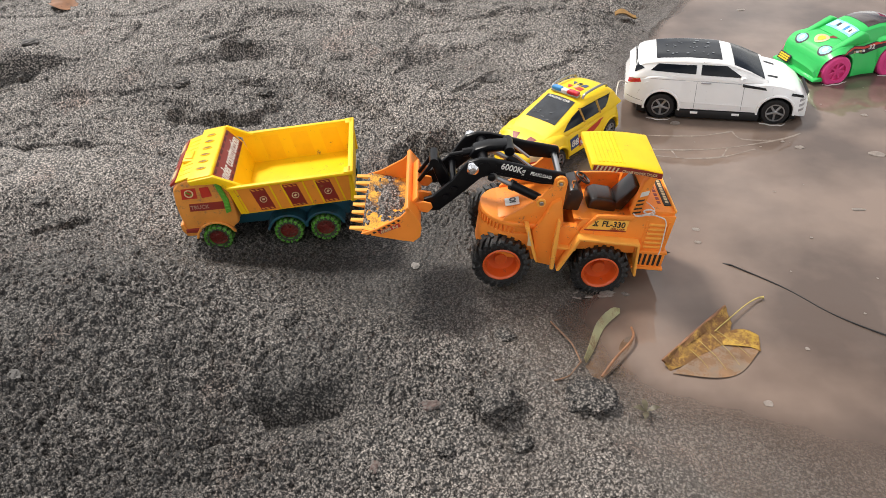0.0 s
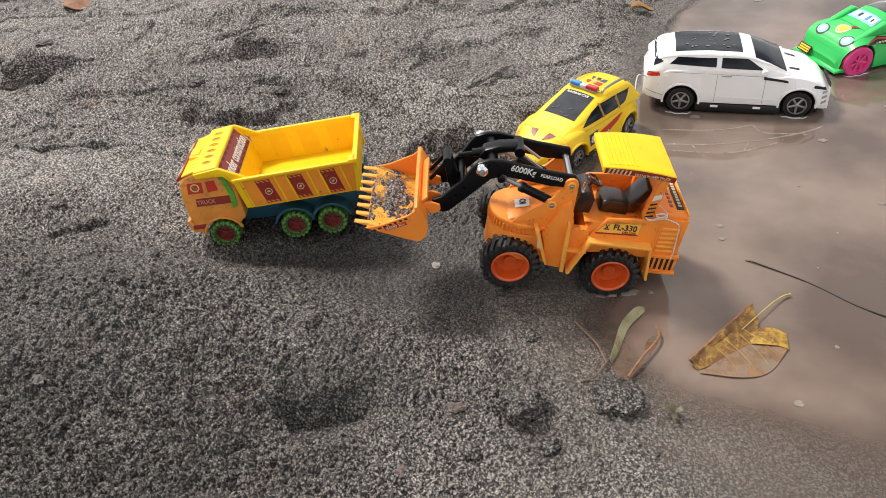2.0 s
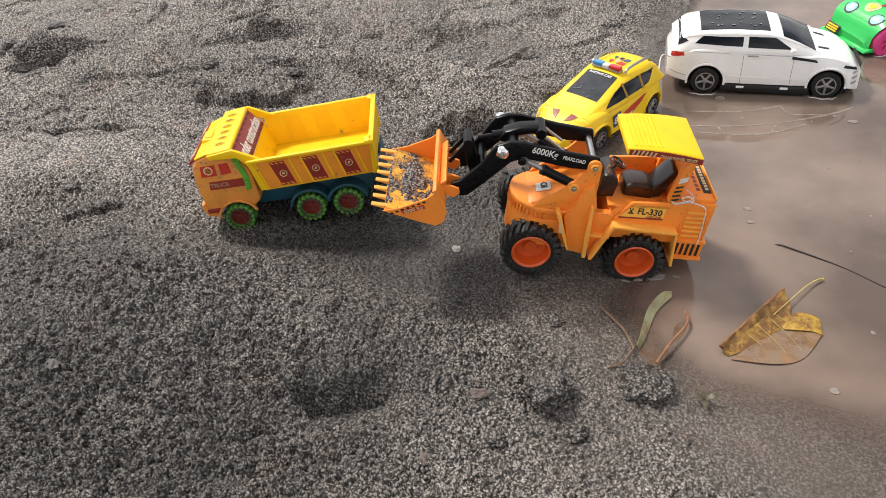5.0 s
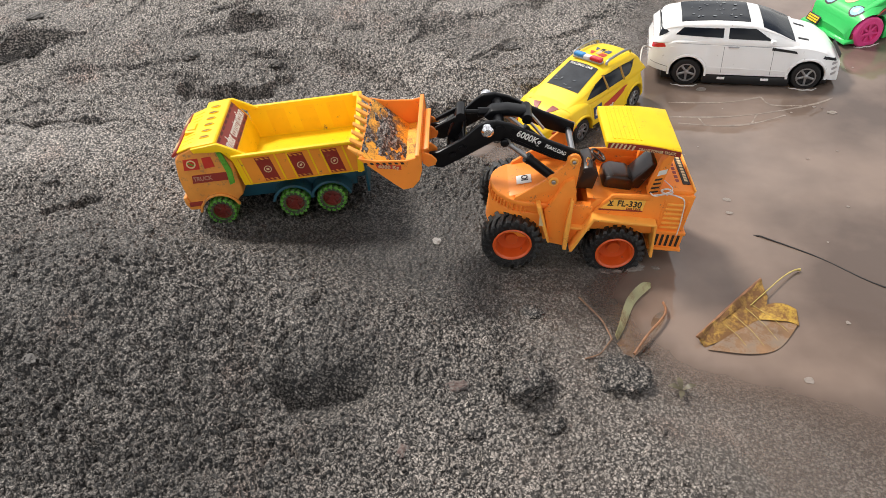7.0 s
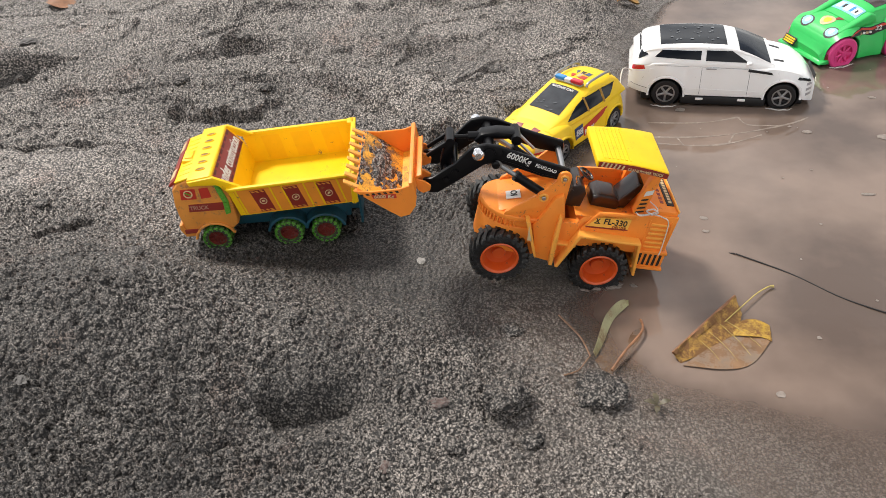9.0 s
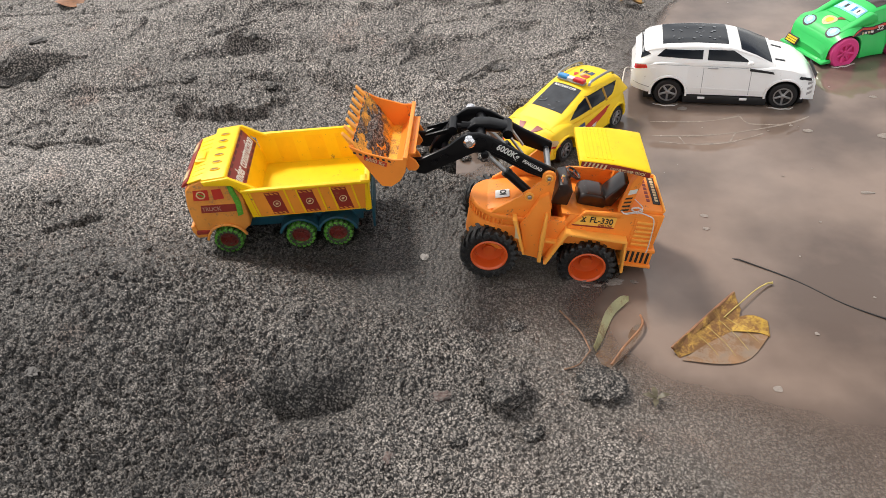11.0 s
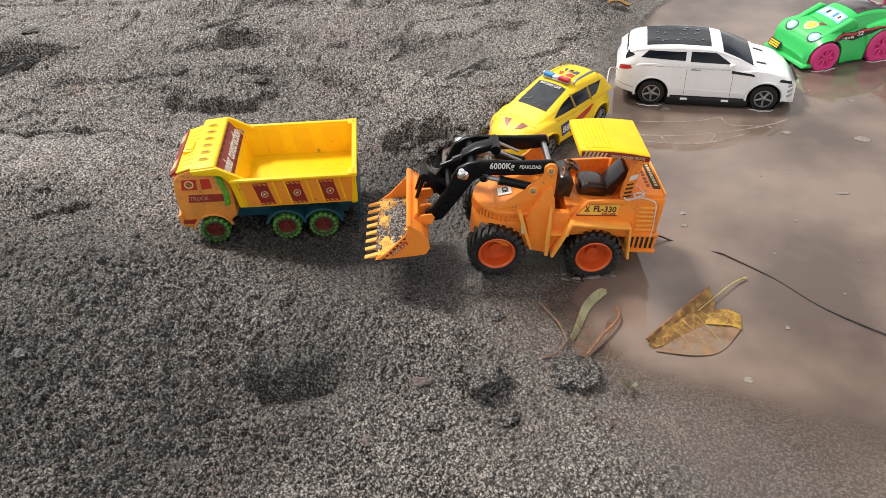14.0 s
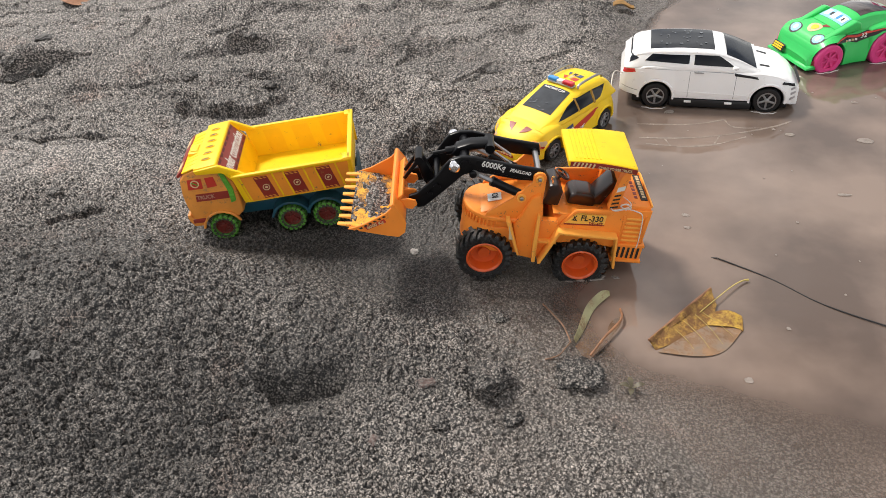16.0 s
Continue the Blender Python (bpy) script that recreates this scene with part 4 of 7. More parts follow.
    # seat, console, steering wheel
    seat = part("seat", join(prism([(-0.0260, 0.0790), (-0.0520, 0.0770), (-0.0530, 0.0860), (-0.0480, 0.0905), (-0.0330, 0.0915), (-0.0270, 0.0880)], -0.0125, 0.0125, 0.0022, 3)), BROWN, lo, "dark brown moulded seat cushion")
    part("backrest", prism([(-0.0480, 0.0850), (-0.0640, 0.1080), (-0.0680, 0.1070), (-0.0690, 0.1040), (-0.0580, 0.0800), (-0.0510, 0.0800)], -0.0120, 0.0120, 0.0020, 3), BROWN, lo, "dark brown backrest")
    part("console", prism([(-0.0020, 0.0770), (-0.0060, 0.0980), (-0.0135, 0.1010), (-0.0200, 0.0925), (-0.0180, 0.0770)], -0.0150, 0.0150, 0.0015), BROWN, lo, "dark brown dashboard")
    ring = bmesh.new()
    n, k = 24, 8
    vs = [[ring.verts.new(((0.0068 + 0.0011 * math.cos(b)) * math.cos(a), (0.0068 + 0.0011 * math.cos(b)) * math.sin(a), 0.0011 * math.sin(b))) for b in [2 * math.pi * j / k for j in range(k)]] for a in [2 * math.pi * i / n for i in range(n)]]
    for i in range(n):
        for j in range(k):
            ring.faces.new((vs[i][j], vs[(i + 1) % n][j], vs[(i + 1) % n][(j + 1) % k], vs[i][(j + 1) % k]))
    spokes = [moved(box(0, 0.0065, -0.0007, 0.0007, -0.0005, 0.0005, 0.0002, 1), Matrix.Rotation(a, 4, "Z")) for a in (0.3, 2.4, 4.5)]
    part("steering_wheel", moved(join(ring, *spokes, rod((0, 0, 0), (0, 0, -0.011), 0.0012)), pose(-0.0190, 0.0, 0.1035, 0, -28, 0)), BROWN, lo, "dark steering wheel")
    part("cab_floor", box(-0.064, -0.012, -0.0280, 0.0280, 0.0770, 0.0782, 0.0003), ORANGE, lo)
    part("cab_lever", join(rod((-0.010, 0.012, 0.0960), (-0.008, 0.014, 0.1060), 0.0008), rod((-0.008, 0.014, 0.105), (-0.008, 0.014, 0.1080), 0.0016)), CHROME, lo)
    # side label
    lab = part("label", prism([(-0.0225, 0.0690), (-0.0600, 0.0705), (-0.0605, 0.0838), (-0.0335, 0.0826)], 0.0312, 0.0316, 0), LABEL, lo, "pale amber label with dark lettering")
    lettering("lettering", "FL-330", 0.0084, side_pose(-0.0475, 0.0318, 0.0772), BLACK_PRINT, lab, 0.0205)
    lettering("lettering", "DELUXE", 0.0034, side_pose(-0.0520, 0.0318, 0.0724), MAROON, lab, 0.0125)
    part("label_line", prism([(-0.0225, 0.0690), (-0.0600, 0.0705), (-0.0600, 0.0716), (-0.0225, 0.0704)], 0.0317, 0.0320, 0), MAROON, lab)
    mark = [moved(box(-0.0030, 0.0030, 0, 0.0003, -0.0004, 0.0004, 0), Matrix.Translation((-0.0315, 0.0317, 0.0772)) @ Matrix.Rotation(radians(a), 4, "Y")) for a in (58, -58)]
    mark.append(box(-0.0340, -0.0290, 0.0317, 0.0320, 0.0742, 0.0750, 0))
    part("label_mark", join(*mark), BLACK_PRINT, lab)
    # rear bumper, louvres, rear plate
    part("bumper", join(box(-0.1030, -0.0735, -0.0340, 0.0340, 0.0500, 0.0530, 0.0007), box(-0.1020, -0.0745, -0.0325, 0.0325, 0.0350, 0.0505, 0.0006), box(-0.1035, -0.0735, -0.0345, 0.0345, 0.0325, 0.0352, 0.0007)), ORANGE, lo, "orange rear bumper")
    for k in range(5):
        x = -0.0785 - 0.0046 * k
        part("bumper_slot", prism([(x, 0.0368), (x - 0.0022, 0.0368), (x - 0.0022, 0.0490), (x, 0.0490)], 0.0322, 0.0331, 0.0002, 1), BLACK_PRINT, lo)
    for k in range(6):
        z = 0.0555 + 0.0048 * k
        part("louvre", prism([(-0.0790, z), (-0.0950, z + 0.0004), (-0.0950, z + 0.0026), (-0.0790, z + 0.0022)], 0.0308, 0.0326, 0.0007, 2), FENDER, lo)
    part("louvre_frame", join(box(-0.0975, -0.0960, 0.0310, 0.0320, 0.0530, 0.0850, 0.0003), box(-0.0775, -0.0760, 0.0310, 0.0320, 0.0530, 0.0850, 0.0003)), ORANGE, lo)
    part("rear_plate", box(-0.0985, -0.0920, -0.0255, 0.0180, 0.0928, 0.0936, 0.0002), BLACK_PRINT, lo, "black plate with pale lettering")
    for k in range(6):
        part("deck_bar", box(-0.0895, -0.0865, -0.0200 + 0.0062 * k, -0.0160 + 0.0062 * k, 0.0926, 0.0931, 0), MAROON, lo)
    part("deck_rail", join(box(-0.1010, -0.0993, -0.0285, 0.0285, 0.0925, 0.0950, 0.0005), box(-0.1000, -0.0700, -0.0297, -0.0280, 0.0920, 0.0950, 0.0005)), FENDER, lo)
    for k in range(9):
        y = -0.0230 + 0.0043 * k
        part("plate_bar", box(-0.0968, -0.0938, y, y + 0.0030, 0.0937, 0.0940, 0), CREAM, lo)
    # rear mudguards
    def fender(s, pts, t=0.0026, y0=0.0265, y1=0.0405):
        outer = pts
        inner = [(x, z) for x, z in [(pts[0][0] - 0.0028, pts[0][1]), (pts[1][0] - 0.0018, pts[1][1] - t), (pts[2][0] + 0.0018, pts[2][1] - t), (pts[3][0] + 0.0026, pts[3][1])]]
        return prism(outer + inner[::-1], y0 * s, y1 * s, 0.0007)
    for s in (1, -1):
        part("mudguard", fender(s, [(-0.0045, 0.0270), (-0.0180, 0.0650), (-0.0735, 0.0640), (-0.0785, 0.0280)]), FENDER, lo, "light orange angular mudguard")
    # front frame: nose, collar, bonnet ramp, side posts
    def nose(z0, z1, grow):
        pts = [(0.0150, -0.0300 - grow), (0.0380, -0.0300 - grow)] + [(0.0380 + (0.0305 + grow) * math.cos(radians(a)), (0.0300 + grow) * math.sin(radians(a))) for a in range(-80, 81, 8)] + [(0.0380, 0.0300 + grow), (0.0150, 0.0300 + grow)]
        bm = bmesh.new()
        a, b = [bm.verts.new((x, y, z0)) for x, y in pts], [bm.verts.new((x, y, z1)) for x, y in pts]
        bm.faces.new(a[::-1])
        bm.faces.new(b)
        for i in range(len(a)):
            bm.faces.new((a[i], a[(i + 1) % len(a)], b[(i + 1) % len(a)], b[i]))
        bmesh.ops.recalc_face_normals(bm, faces=bm.faces[:])
        return bevel(bm, 0.0016, 3, 40)
    front = part("front_body", join(nose(0.0300, 0.0580, 0.0), nose(0.0640, 0.0690, 0.0005)), ORANGE, lo, "orange rounded nose")
    part("nose_collar", nose(0.0575, 0.0645, -0.0012), ORANGE, lo)
    for i in range(26):
        a = radians(-88 + 176 * i / 25)
        part("collar_rib", moved(box(-0.0010, 0.0012, -0.0007, 0.0007, 0.0575, 0.0645, 0.0003, 1), Matrix.Translation((0.0380 + 0.0302 * math.cos(a), 0.0296 * math.sin(a), 0)) @ Matrix.Rotation(a, 4, "Z")), ORANGE, lo)
    part("bonnet", prism([(0.0560, 0.0680), (0.0480, 0.0712), (0.0200, 0.0800), (-0.0030, 0.0800), (-0.0030, 0.0560), (0.0560, 0.0660)], -0.0235, 0.0235, 0.0008), ORANGE, lo)
    part("bonnet_plate", moved(box(-0.0065, 0.0065, -0.0060, 0.0060, 0, 0.0009, 0.0003), pose(0.0405, 0.0040, 0.0740, 0, 17.5, 0)), WHITE_PRINT, lo, "small white plate with a dark emblem")
    part("plate_mark", join(moved(lathe([(0.0030, 0), (0.0030, 0.0003), (0.0019, 0.0003), (0.0019, 0)], 16, "Z", loop=True), pose(0.0402, 0.0020, 0.0752, 0, 17.5, 0)), moved(box(-0.003, 0.003, 0.0015, 0.0028, 0, 0.0003, 0), pose(0.0402, 0.0040, 0.0752, 0, 17.5, 0))), BLACK_PRINT, lo)
    for s in (1, -1):
        part("side_post", prism([(0.0145, 0.0300), (0.0000, 0.0275), (-0.0030, 0.0275), (-0.0010, 0.0600), (-0.0020, 0.0780), (0.0040, 0.0990), (0.0110, 0.0940), (0.0170, 0.0760), (0.0235, 0.0640), (0.0190, 0.0500)], 0.0255 * s, 0.0335 * s, 0.0010), ORANGE, lo)
        part("post_flange", prism([(0.0010, 0.0270), (-0.0025, 0.0270), (-0.0005, 0.0600), (0.0015, 0.0800), (0.0035, 0.0800), (0.0030, 0.0500)], 0.0330 * s, 0.0385 * s, 0.0005), FENDER, lo)
        part("front_mudguard", prism([(0.0315, 0.0715), (0.0275, 0.0715), (0.0140, 0.0350), (0.0158, 0.0345), (0.0180, 0.0390)], 0.0285 * s, 0.0400 * s, 0.0006), FENDER, lo)
        part("step", box(-0.0190, -0.0005, min(0.0255 * s, 0.0350 * s), max(0.0255 * s, 0.0350 * s), 0.0475, 0.0500, 0.0005), FENDER, lo)
        part("lower_panel", prism([(-0.0005, 0.0280), (-0.0120, 0.0280), (-0.0180, 0.0480), (-0.0180, 0.0700), (-0.0005, 0.0700)], 0.0225 * s, 0.0300 * s, 0.0007), ORANGE, lo)
        # bracket that carries the arm
        br = [(0.0500, 0.0685), (0.0490, 0.0715), (0.0270, 0.0905)] + arc(0.0199, 0.0917, 0.0056, 30, 80, 4) + [(0.0125, 0.1080)] + arc(0.0069, 0.1129, 0.0062, 20, 190, 8) + [(0.0000, 0.0900), (-0.0020, 0.0685)]
        b = part("arm_bracket", prism(br, 0.0252 * s, 0.0285 * s, 0.0008), ORANGE, lo, "orange arm bracket")
        for (x, z), r in (((0.0199, 0.0917), 0.0042), ((0.0069, 0.1129), 0.0036)):
            part("pin", lathe([(r, 0.0280 * s), (r, 0.0298 * s), (r * 0.75, 0.0302 * s), (r * 0.45, 0.0294 * s)], 20, "Y", (x, 0, z)), FENDER, b)
            part("pin_cap", lathe([(r * 0.45, 0.0288 * s), (r * 0.45, 0.0308 * s), (r * 0.3, 0.0312 * s)], 14, "Y", (x, 0, z)), STEEL, b)
    part("fender_sticker", prism([(0.0282, 0.0690), (0.0262, 0.0620), (0.0225, 0.0530), (0.0265, 0.0530)], 0.0401, 0.0404, 0), CREAM, lo, "worn cream sticker")
    part("pivot_bar", rod((0.0069, -0.0255, 0.1129), (0.0069, 0.0255, 0.1129), 0.0028, 14), STEEL, lo, "grey cross bar")
    # undercarriage and axles
    part("underframe", join(box(-0.0700, 0.0600, -0.0200, 0.0200, 0.0280, 0.0480, 0.001), rod((0.0455, -0.050, 0.027), (0.0455, 0.030, 0.027), 0.004), rod((-0.0455, -0.050, 0.027), (-0.0455, 0.030, 0.027), 0.004)), BLACK, lo, "dark underframe with axles")
    wheels = []
    for x in (0.0455, -0.0455):
        for s in (1, -1):
            w = part("wheel", tyre_body(0.0266, 0.0200, 0.0022, 0.0158), RUBBER, lo, "black rubber tyre with deep lugs")
            add_lugs(w, 0.0266, 0.0200, 22, 0.0022, RUBBER, 30, 0.46)
            rim = lathe([(0.0162, -0.0085 * s), (0.0166, 0.0086 * s), (0.0172, 0.0098 * s), (0.0160, 0.0104 * s), (0.0146, 0.0090 * s), (0.0128, -0.0006 * s), (0.0060, -0.0018 * s), (0.0056, 0.0020 * s), (0.0036, 0.0025 * s), (0.0002, 0.0018 * s)], 32)
            part("rim", rim, ORANGE_DEEP, w, "orange-red deep rim")
            w.location = (x, 0.0290 if s > 0 else -0.0490, 0.0278)
            wheels.append(w)
    # string tied round the rear
    part("string", join(tube([(-0.0620, 0.0300, 0.0900), (-0.0660, 0.0330, 0.0890), (-0.0760, 0.0325, 0.0915), (-0.0850, 0.0332, 0.0905), (-0.0920, 0.0330, 0.0860), (-0.0945, 0.0332, 0.0700), (-0.0950, 0.0345, 0.0550), (-0.0945, 0.0350, 0.0510)], 0.00055, 6),
                        tube([(-0.0640, 0.0310, 0.0880), (-0.0720, 0.0345, 0.0930), (-0.0800, 0.0300, 0.0950), (-0.0760, 0.0200, 0.0955), (-0.0700, 0.0100, 0.0950)], 0.0005, 6),
                        tube([(-0.0760, 0.0325, 0.0915), (-0.0790, 0.0345, 0.0950), (-0.0740, 0.0350, 0.0985), (-0.0700, 0.0320, 0.0940), (-0.0760, 0.0330, 0.0910)], 0.0007, 6)), STRING, lo, "white string tied round the back")
    return lo, wheels


def build_arms(lo):
    def rel(p):
        return [(x - PV.x, z - PV.y) for x, z in p]
    prof = [(0.0020, 0.1190), (0.0020, 0.1070), (0.0250, 0.1120), (0.0520, 0.1225), (0.0640, 0.1265), (0.0740, 0.1245), (0.0930, 0.1105), (0.1130, 0.0965), (0.1200, 0.0965), (0.1265, 0.1055), (0.1255, 0.1100),
            (0.1180, 0.1115), (0.0985, 0.1255), (0.0885, 0.1370), (0.0835, 0.1415), (0.0730, 0.1435), (0.0620, 0.1415), (0.0300, 0.1285)]
    inset = [(0.0080, 0.1165), (0.0080, 0.1105), (0.0260, 0.1150), (0.0500, 0.1255), (0.0610, 0.1290), (0.0600, 0.1390), (0.0300, 0.1258)]
    bm = []
    for s in (1, -1):
        bm.append(prism(rel(prof), 0.0205 * s, 0.0248 * s, 0.0012, 2))
        bm.append(prism(rel(inset), 0.0246 * s, 0.0253 * s, 0.0003, 1))
    bm.append(rod((0.0705 - PV.x, -0.027, 0.1360 - PV.y), (0.0705 - PV.x, 0.027, 0.1360 - PV.y), 0.0045, 16))
    bm.append(rod((0.0985 - PV.x, -0.027, 0.1170 - PV.y), (0.0985 - PV.x, 0.027, 0.1170 - PV.y), 0.0032, 14))
    bm.append(prism(rel([(0.0440, 0.1350), (0.0440, 0.1405), (0.0490, 0.1435), (0.0640, 0.1448), (0.0770, 0.1425), (0.0830, 0.1360), (0.0770, 0.1320), (0.0690, 0.1380), (0.0540, 0.1380), (0.0500, 0.1345)]), -0.0065, 0.0065, 0.0014))
    bm.append(rod((0.0475 - PV.x, -0.011, 0.1390 - PV.y), (0.0475 - PV.x, 0.011, 0.1390 - PV.y), 0.0044, 16))
    arm = part("lift_arm", join(*bm), BLACK, lo, "glossy black lift arms")
    for y in (-0.0085, 0.0085):
        part("link_rod", rod((0.0475 - PV.x, y, 0.1385 - PV.y), (0.0300 - PV.x, y, 0.1200 - PV.y), 0.0013, 10), STEEL, arm, "thin grey link rod")
    for s in (1, -1):
        part("knob", lathe([(0.0045, 0.0245 * s), (0.0052, 0.0265 * s), (0.0050, 0.0300 * s), (0.0030, 0.0318 * s), (0.0002, 0.0320 * s)], 18, "Y", (0.0800 - PV.x, 0, 0.1368 - PV.y)), CHROME, arm, "chrome knob")
        part("bolt", lathe([(0.0034, 0.0245 * s), (0.0034, 0.0268 * s), (0.0020, 0.0275 * s)], 14, "Y", (0.0650 - PV.x, 0, 0.1250 - PV.y)), BLACK, arm)
    tilt = pose(0, 0, 0, 0, 0, -21.5)
    lettering("lettering", "6000Kg", 0.0080, side_pose(0.0460 - PV.x, 0.0255, 0.1306 - PV.y) @ tilt, WHITE_PRINT, arm, 0.0215, "white lettering")
    lettering("lettering", "PEAKLOAD", 0.0045, side_pose(0.0230 - PV.x, 0.0255, 0.1208 - PV.y) @ tilt, WHITE_PRINT, arm, 0.0190, "white lettering")
    return arm


def build_bucket(lo):
    def rel(p):
        return [(x - EN.x, z - EN.y) for x, z in p]
    shell = [(0.1296, 0.1245), (0.1298, 0.1120), (0.1335, 0.1030), (0.1400, 0.0965), (0.1475, 0.0960), (0.1545, 0.1035), (0.1773, 0.1300)]
    inner = [(0.1745, 0.1300), (0.1530, 0.1056), (0.1470, 0.0988), (0.1408, 0.0990), (0.1355, 0.1045), (0.1322, 0.1125), (0.1320, 0.1245)]
    half = 0.0472
    bms = [prism(rel(shell + inner), -half, half, 0.0004, 1, 50)]
    side = [(0.1290, 0.1240), (0.1294, 0.1118), (0.1330, 0.1025), (0.1398, 0.0958), (0.1478, 0.0953), (0.1550, 0.1030), (0.1780, 0.1305), (0.1640, 0.1258), (0.1400, 0.1225), (0.1340, 0.1235)]
    for s in (1, -1):
        bms.append(prism(rel(side), half * s, (half + 0.0018) * s, 0.0004, 1))
    bms.append(prism(rel([(0.1286, 0.1225), (0.1290, 0.1262), (0.1325, 0.1262), (0.1325, 0.1225)]), -half - 0.0018, half + 0.0018, 0.0006))
    for y in (-0.0300, -0.0130, 0.0130, 0.0300):
        bms.append(prism(rel([(0.1305, 0.1180), (0.1305, 0.1060), (0.1270, 0.1020), (0.1205, 0.1030), (0.1185, 0.1075), (0.1225, 0.1130)]), y - 0.0015 if abs(y) < 0.02 else y - 0.0010, y + 0.0015 if abs(y) < 0.02 else y + 0.0010, 0.0004, 1))
    bms.append(prism(rel([(0.1300, 0.1170), (0.1230, 0.1190), (0.1232, 0.1210), (0.1302, 0.1200)]), -0.032, 0.032, 0.0004))
    bk = part("bucket", join(*bms), ORANGE, lo, "orange toothed bucket, muddy inside")
    u = Vector((0.0228, 0.0265)).normalized()
    n = Vector((-u.y, u.x))
    tip = Vector((0.1760, 0.1287)) - EN
    for k in range(8):
        y = -0.0420 + 0.0120 * k
        p = [tip - u * 0.006 - n * 0.0012, tip + u * 0.0125 - n * 0.0008, tip + u * 0.0125 + n * 0.0002, tip + u * 0.001 + n * 0.0022, tip - u * 0.006 + n * 0.0022]
        part("tooth", prism([(q.x, q.y) for q in p], y - 0.0024, y + 0.0024, 0.0004, 1), FENDER, bk)
    lab = part("bucket_label", prism(rel([(0.1455, 0.1150), (0.1640, 0.1192), (0.1648, 0.1232), (0.1450, 0.1188)]), half + 0.0018, half + 0.0021, 0), RED, bk, "red label with white lettering")
    lettering("lettering", "6000 Kg", 0.0042, side_pose(0.1550 - EN.x, half + 0.0023, 0.1190 - EN.y) @ pose(0, 0, 0, 0, 0, -12.5), CREAM, bk, 0.0165)
    for k in range(7):
        x = 0.1420 + 0.0048 * k
        z = 0.1225 + (x - 0.1400) * 0.14 - 0.0032
        part("edge_mark", prism(rel([(x, z), (x + 0.0024, z + 0.0004), (x + 0.0030, z + 0.0022), (x + 0.0006, z + 0.0018)]), half + 0.0018, half + 0.0021, 0), BLACK_PRINT, bk)
    def liner(p, q):
        f = Vector((0.1390, 0.1005)).lerp(Vector((0.1475, 0.0999)), min(1, p * 4)) if p < 0.25 else Vector((0.1475, 0.0999)).lerp(Vector((0.1738, 0.1302)), (p - 0.25) / 0.75)
        return Vector((f.x - EN.x, -0.0462 + 0.0924 * q, f.y - EN.y))
    part("floor_liner", grid_patch(liner, 12, 8, 0.0002), MUD_LINER, bk, "muddy worn floor of the bucket")
    # a ragged crust of sand on the floor of the bucket, thickest towards the far corner
    def crust(p, q):
        f = Vector((0.1470, 0.0996)).lerp(Vector((0.1752, 0.1315)), p) - EN
        y = -0.0455 + 0.0910 * q
        k = noise.noise((p * 3.2, q * 5.0 + 1.5 * p, 7.3)) + 0.7 * noise.noise((p * 9, q * 13, 2.1)) + 0.45 * noise.noise((p * 26, q * 36, 5.7))
        k += 0.55 - 1.5 * abs(q - 0.42 - 0.15 * p) - 0.9 * abs(p - 0.55)
        up = 0.0004 + 0.0016 * max(-1.2, min(k, 1.2))
        return Vector((f.x + n.x * up, y, f.y + n.y * up))
    part("caked_sand", grid_patch(crust, 64, 90), CAKE, bk, "damp grey sand caked in the bucket")
    return bk


LOADER, LOADER_WHEELS = build_loader()
ARM = build_arms(LOADER)
BUCKET = build_bucket(LOADER)


def build_links(lo):
    """Lift cylinders with their rods, the tilt lever, its strut and its cylinder; each is built along +x from its pin."""
    cyl, rods = [], []
    for s in (1, -1):
        c = part("lift_cylinder", join(rod((0.002, 0, 0), (0.030, 0, 0), 0.0040, 16), rod((0.027, 0, 0), (0.031, 0, 0), 0.0046, 16)), BLACK, lo, "black lift cylinder")
        c.location = (0.0199, 0.0232 * s, 0.0917)
        cyl.append(c)
        r = part("piston_rod", join(rod((0.003, 0, 0), (0.030, 0, 0), 0.0022, 12), rod((0, -0.0025, 0), (0, 0.0025, 0), 0.0042, 16)), STEEL, lo, "grey piston rod")
        rods.append(r)
    lever = part("tilt_lever", join(prism([(-0.006, -0.004), (0.004, -0.0055), (0.027, -0.0040), (0.0310, 0.0000), (0.027, 0.0040), (0.004, 0.0055), (-0.006, 0.004)], -0.0045, 0.0045, 0.0014), rod((0.027, -0.010, 0), (0.027, 0.010, 0), 0.0040, 14), rod((0, -0.026, 0), (0, 0.026, 0), 0.0026, 12)), BLACK, lo, "black tilt lever")
    strut = part("tilt_strut", join(prism([(-0.003, -0.002), (1.0 * 0.024, -0.0015), (0.024, 0.0015), (-0.003, 0.002)], -0.0085, -0.0060, 0.0005), prism([(-0.003, -0.002), (0.024, -0.0015), (0.024, 0.0015), (-0.003, 0.002)], 0.0060, 0.0085, 0.0005)), BLACK, lo)
    tc = part("tilt_cylinder", join(rod((0.000, 0, 0), (0.040, 0, 0), 0.0038, 16), rod((0.040, 0, 0), (0.052, 0, 0), 0.0018, 12)), BLACK, lo, "black tilt cylinder")
    return cyl, rods, lever, strut, tc


CYL, RODS, LEVER, STRUT, TILT_CYL = build_links(LOADER)


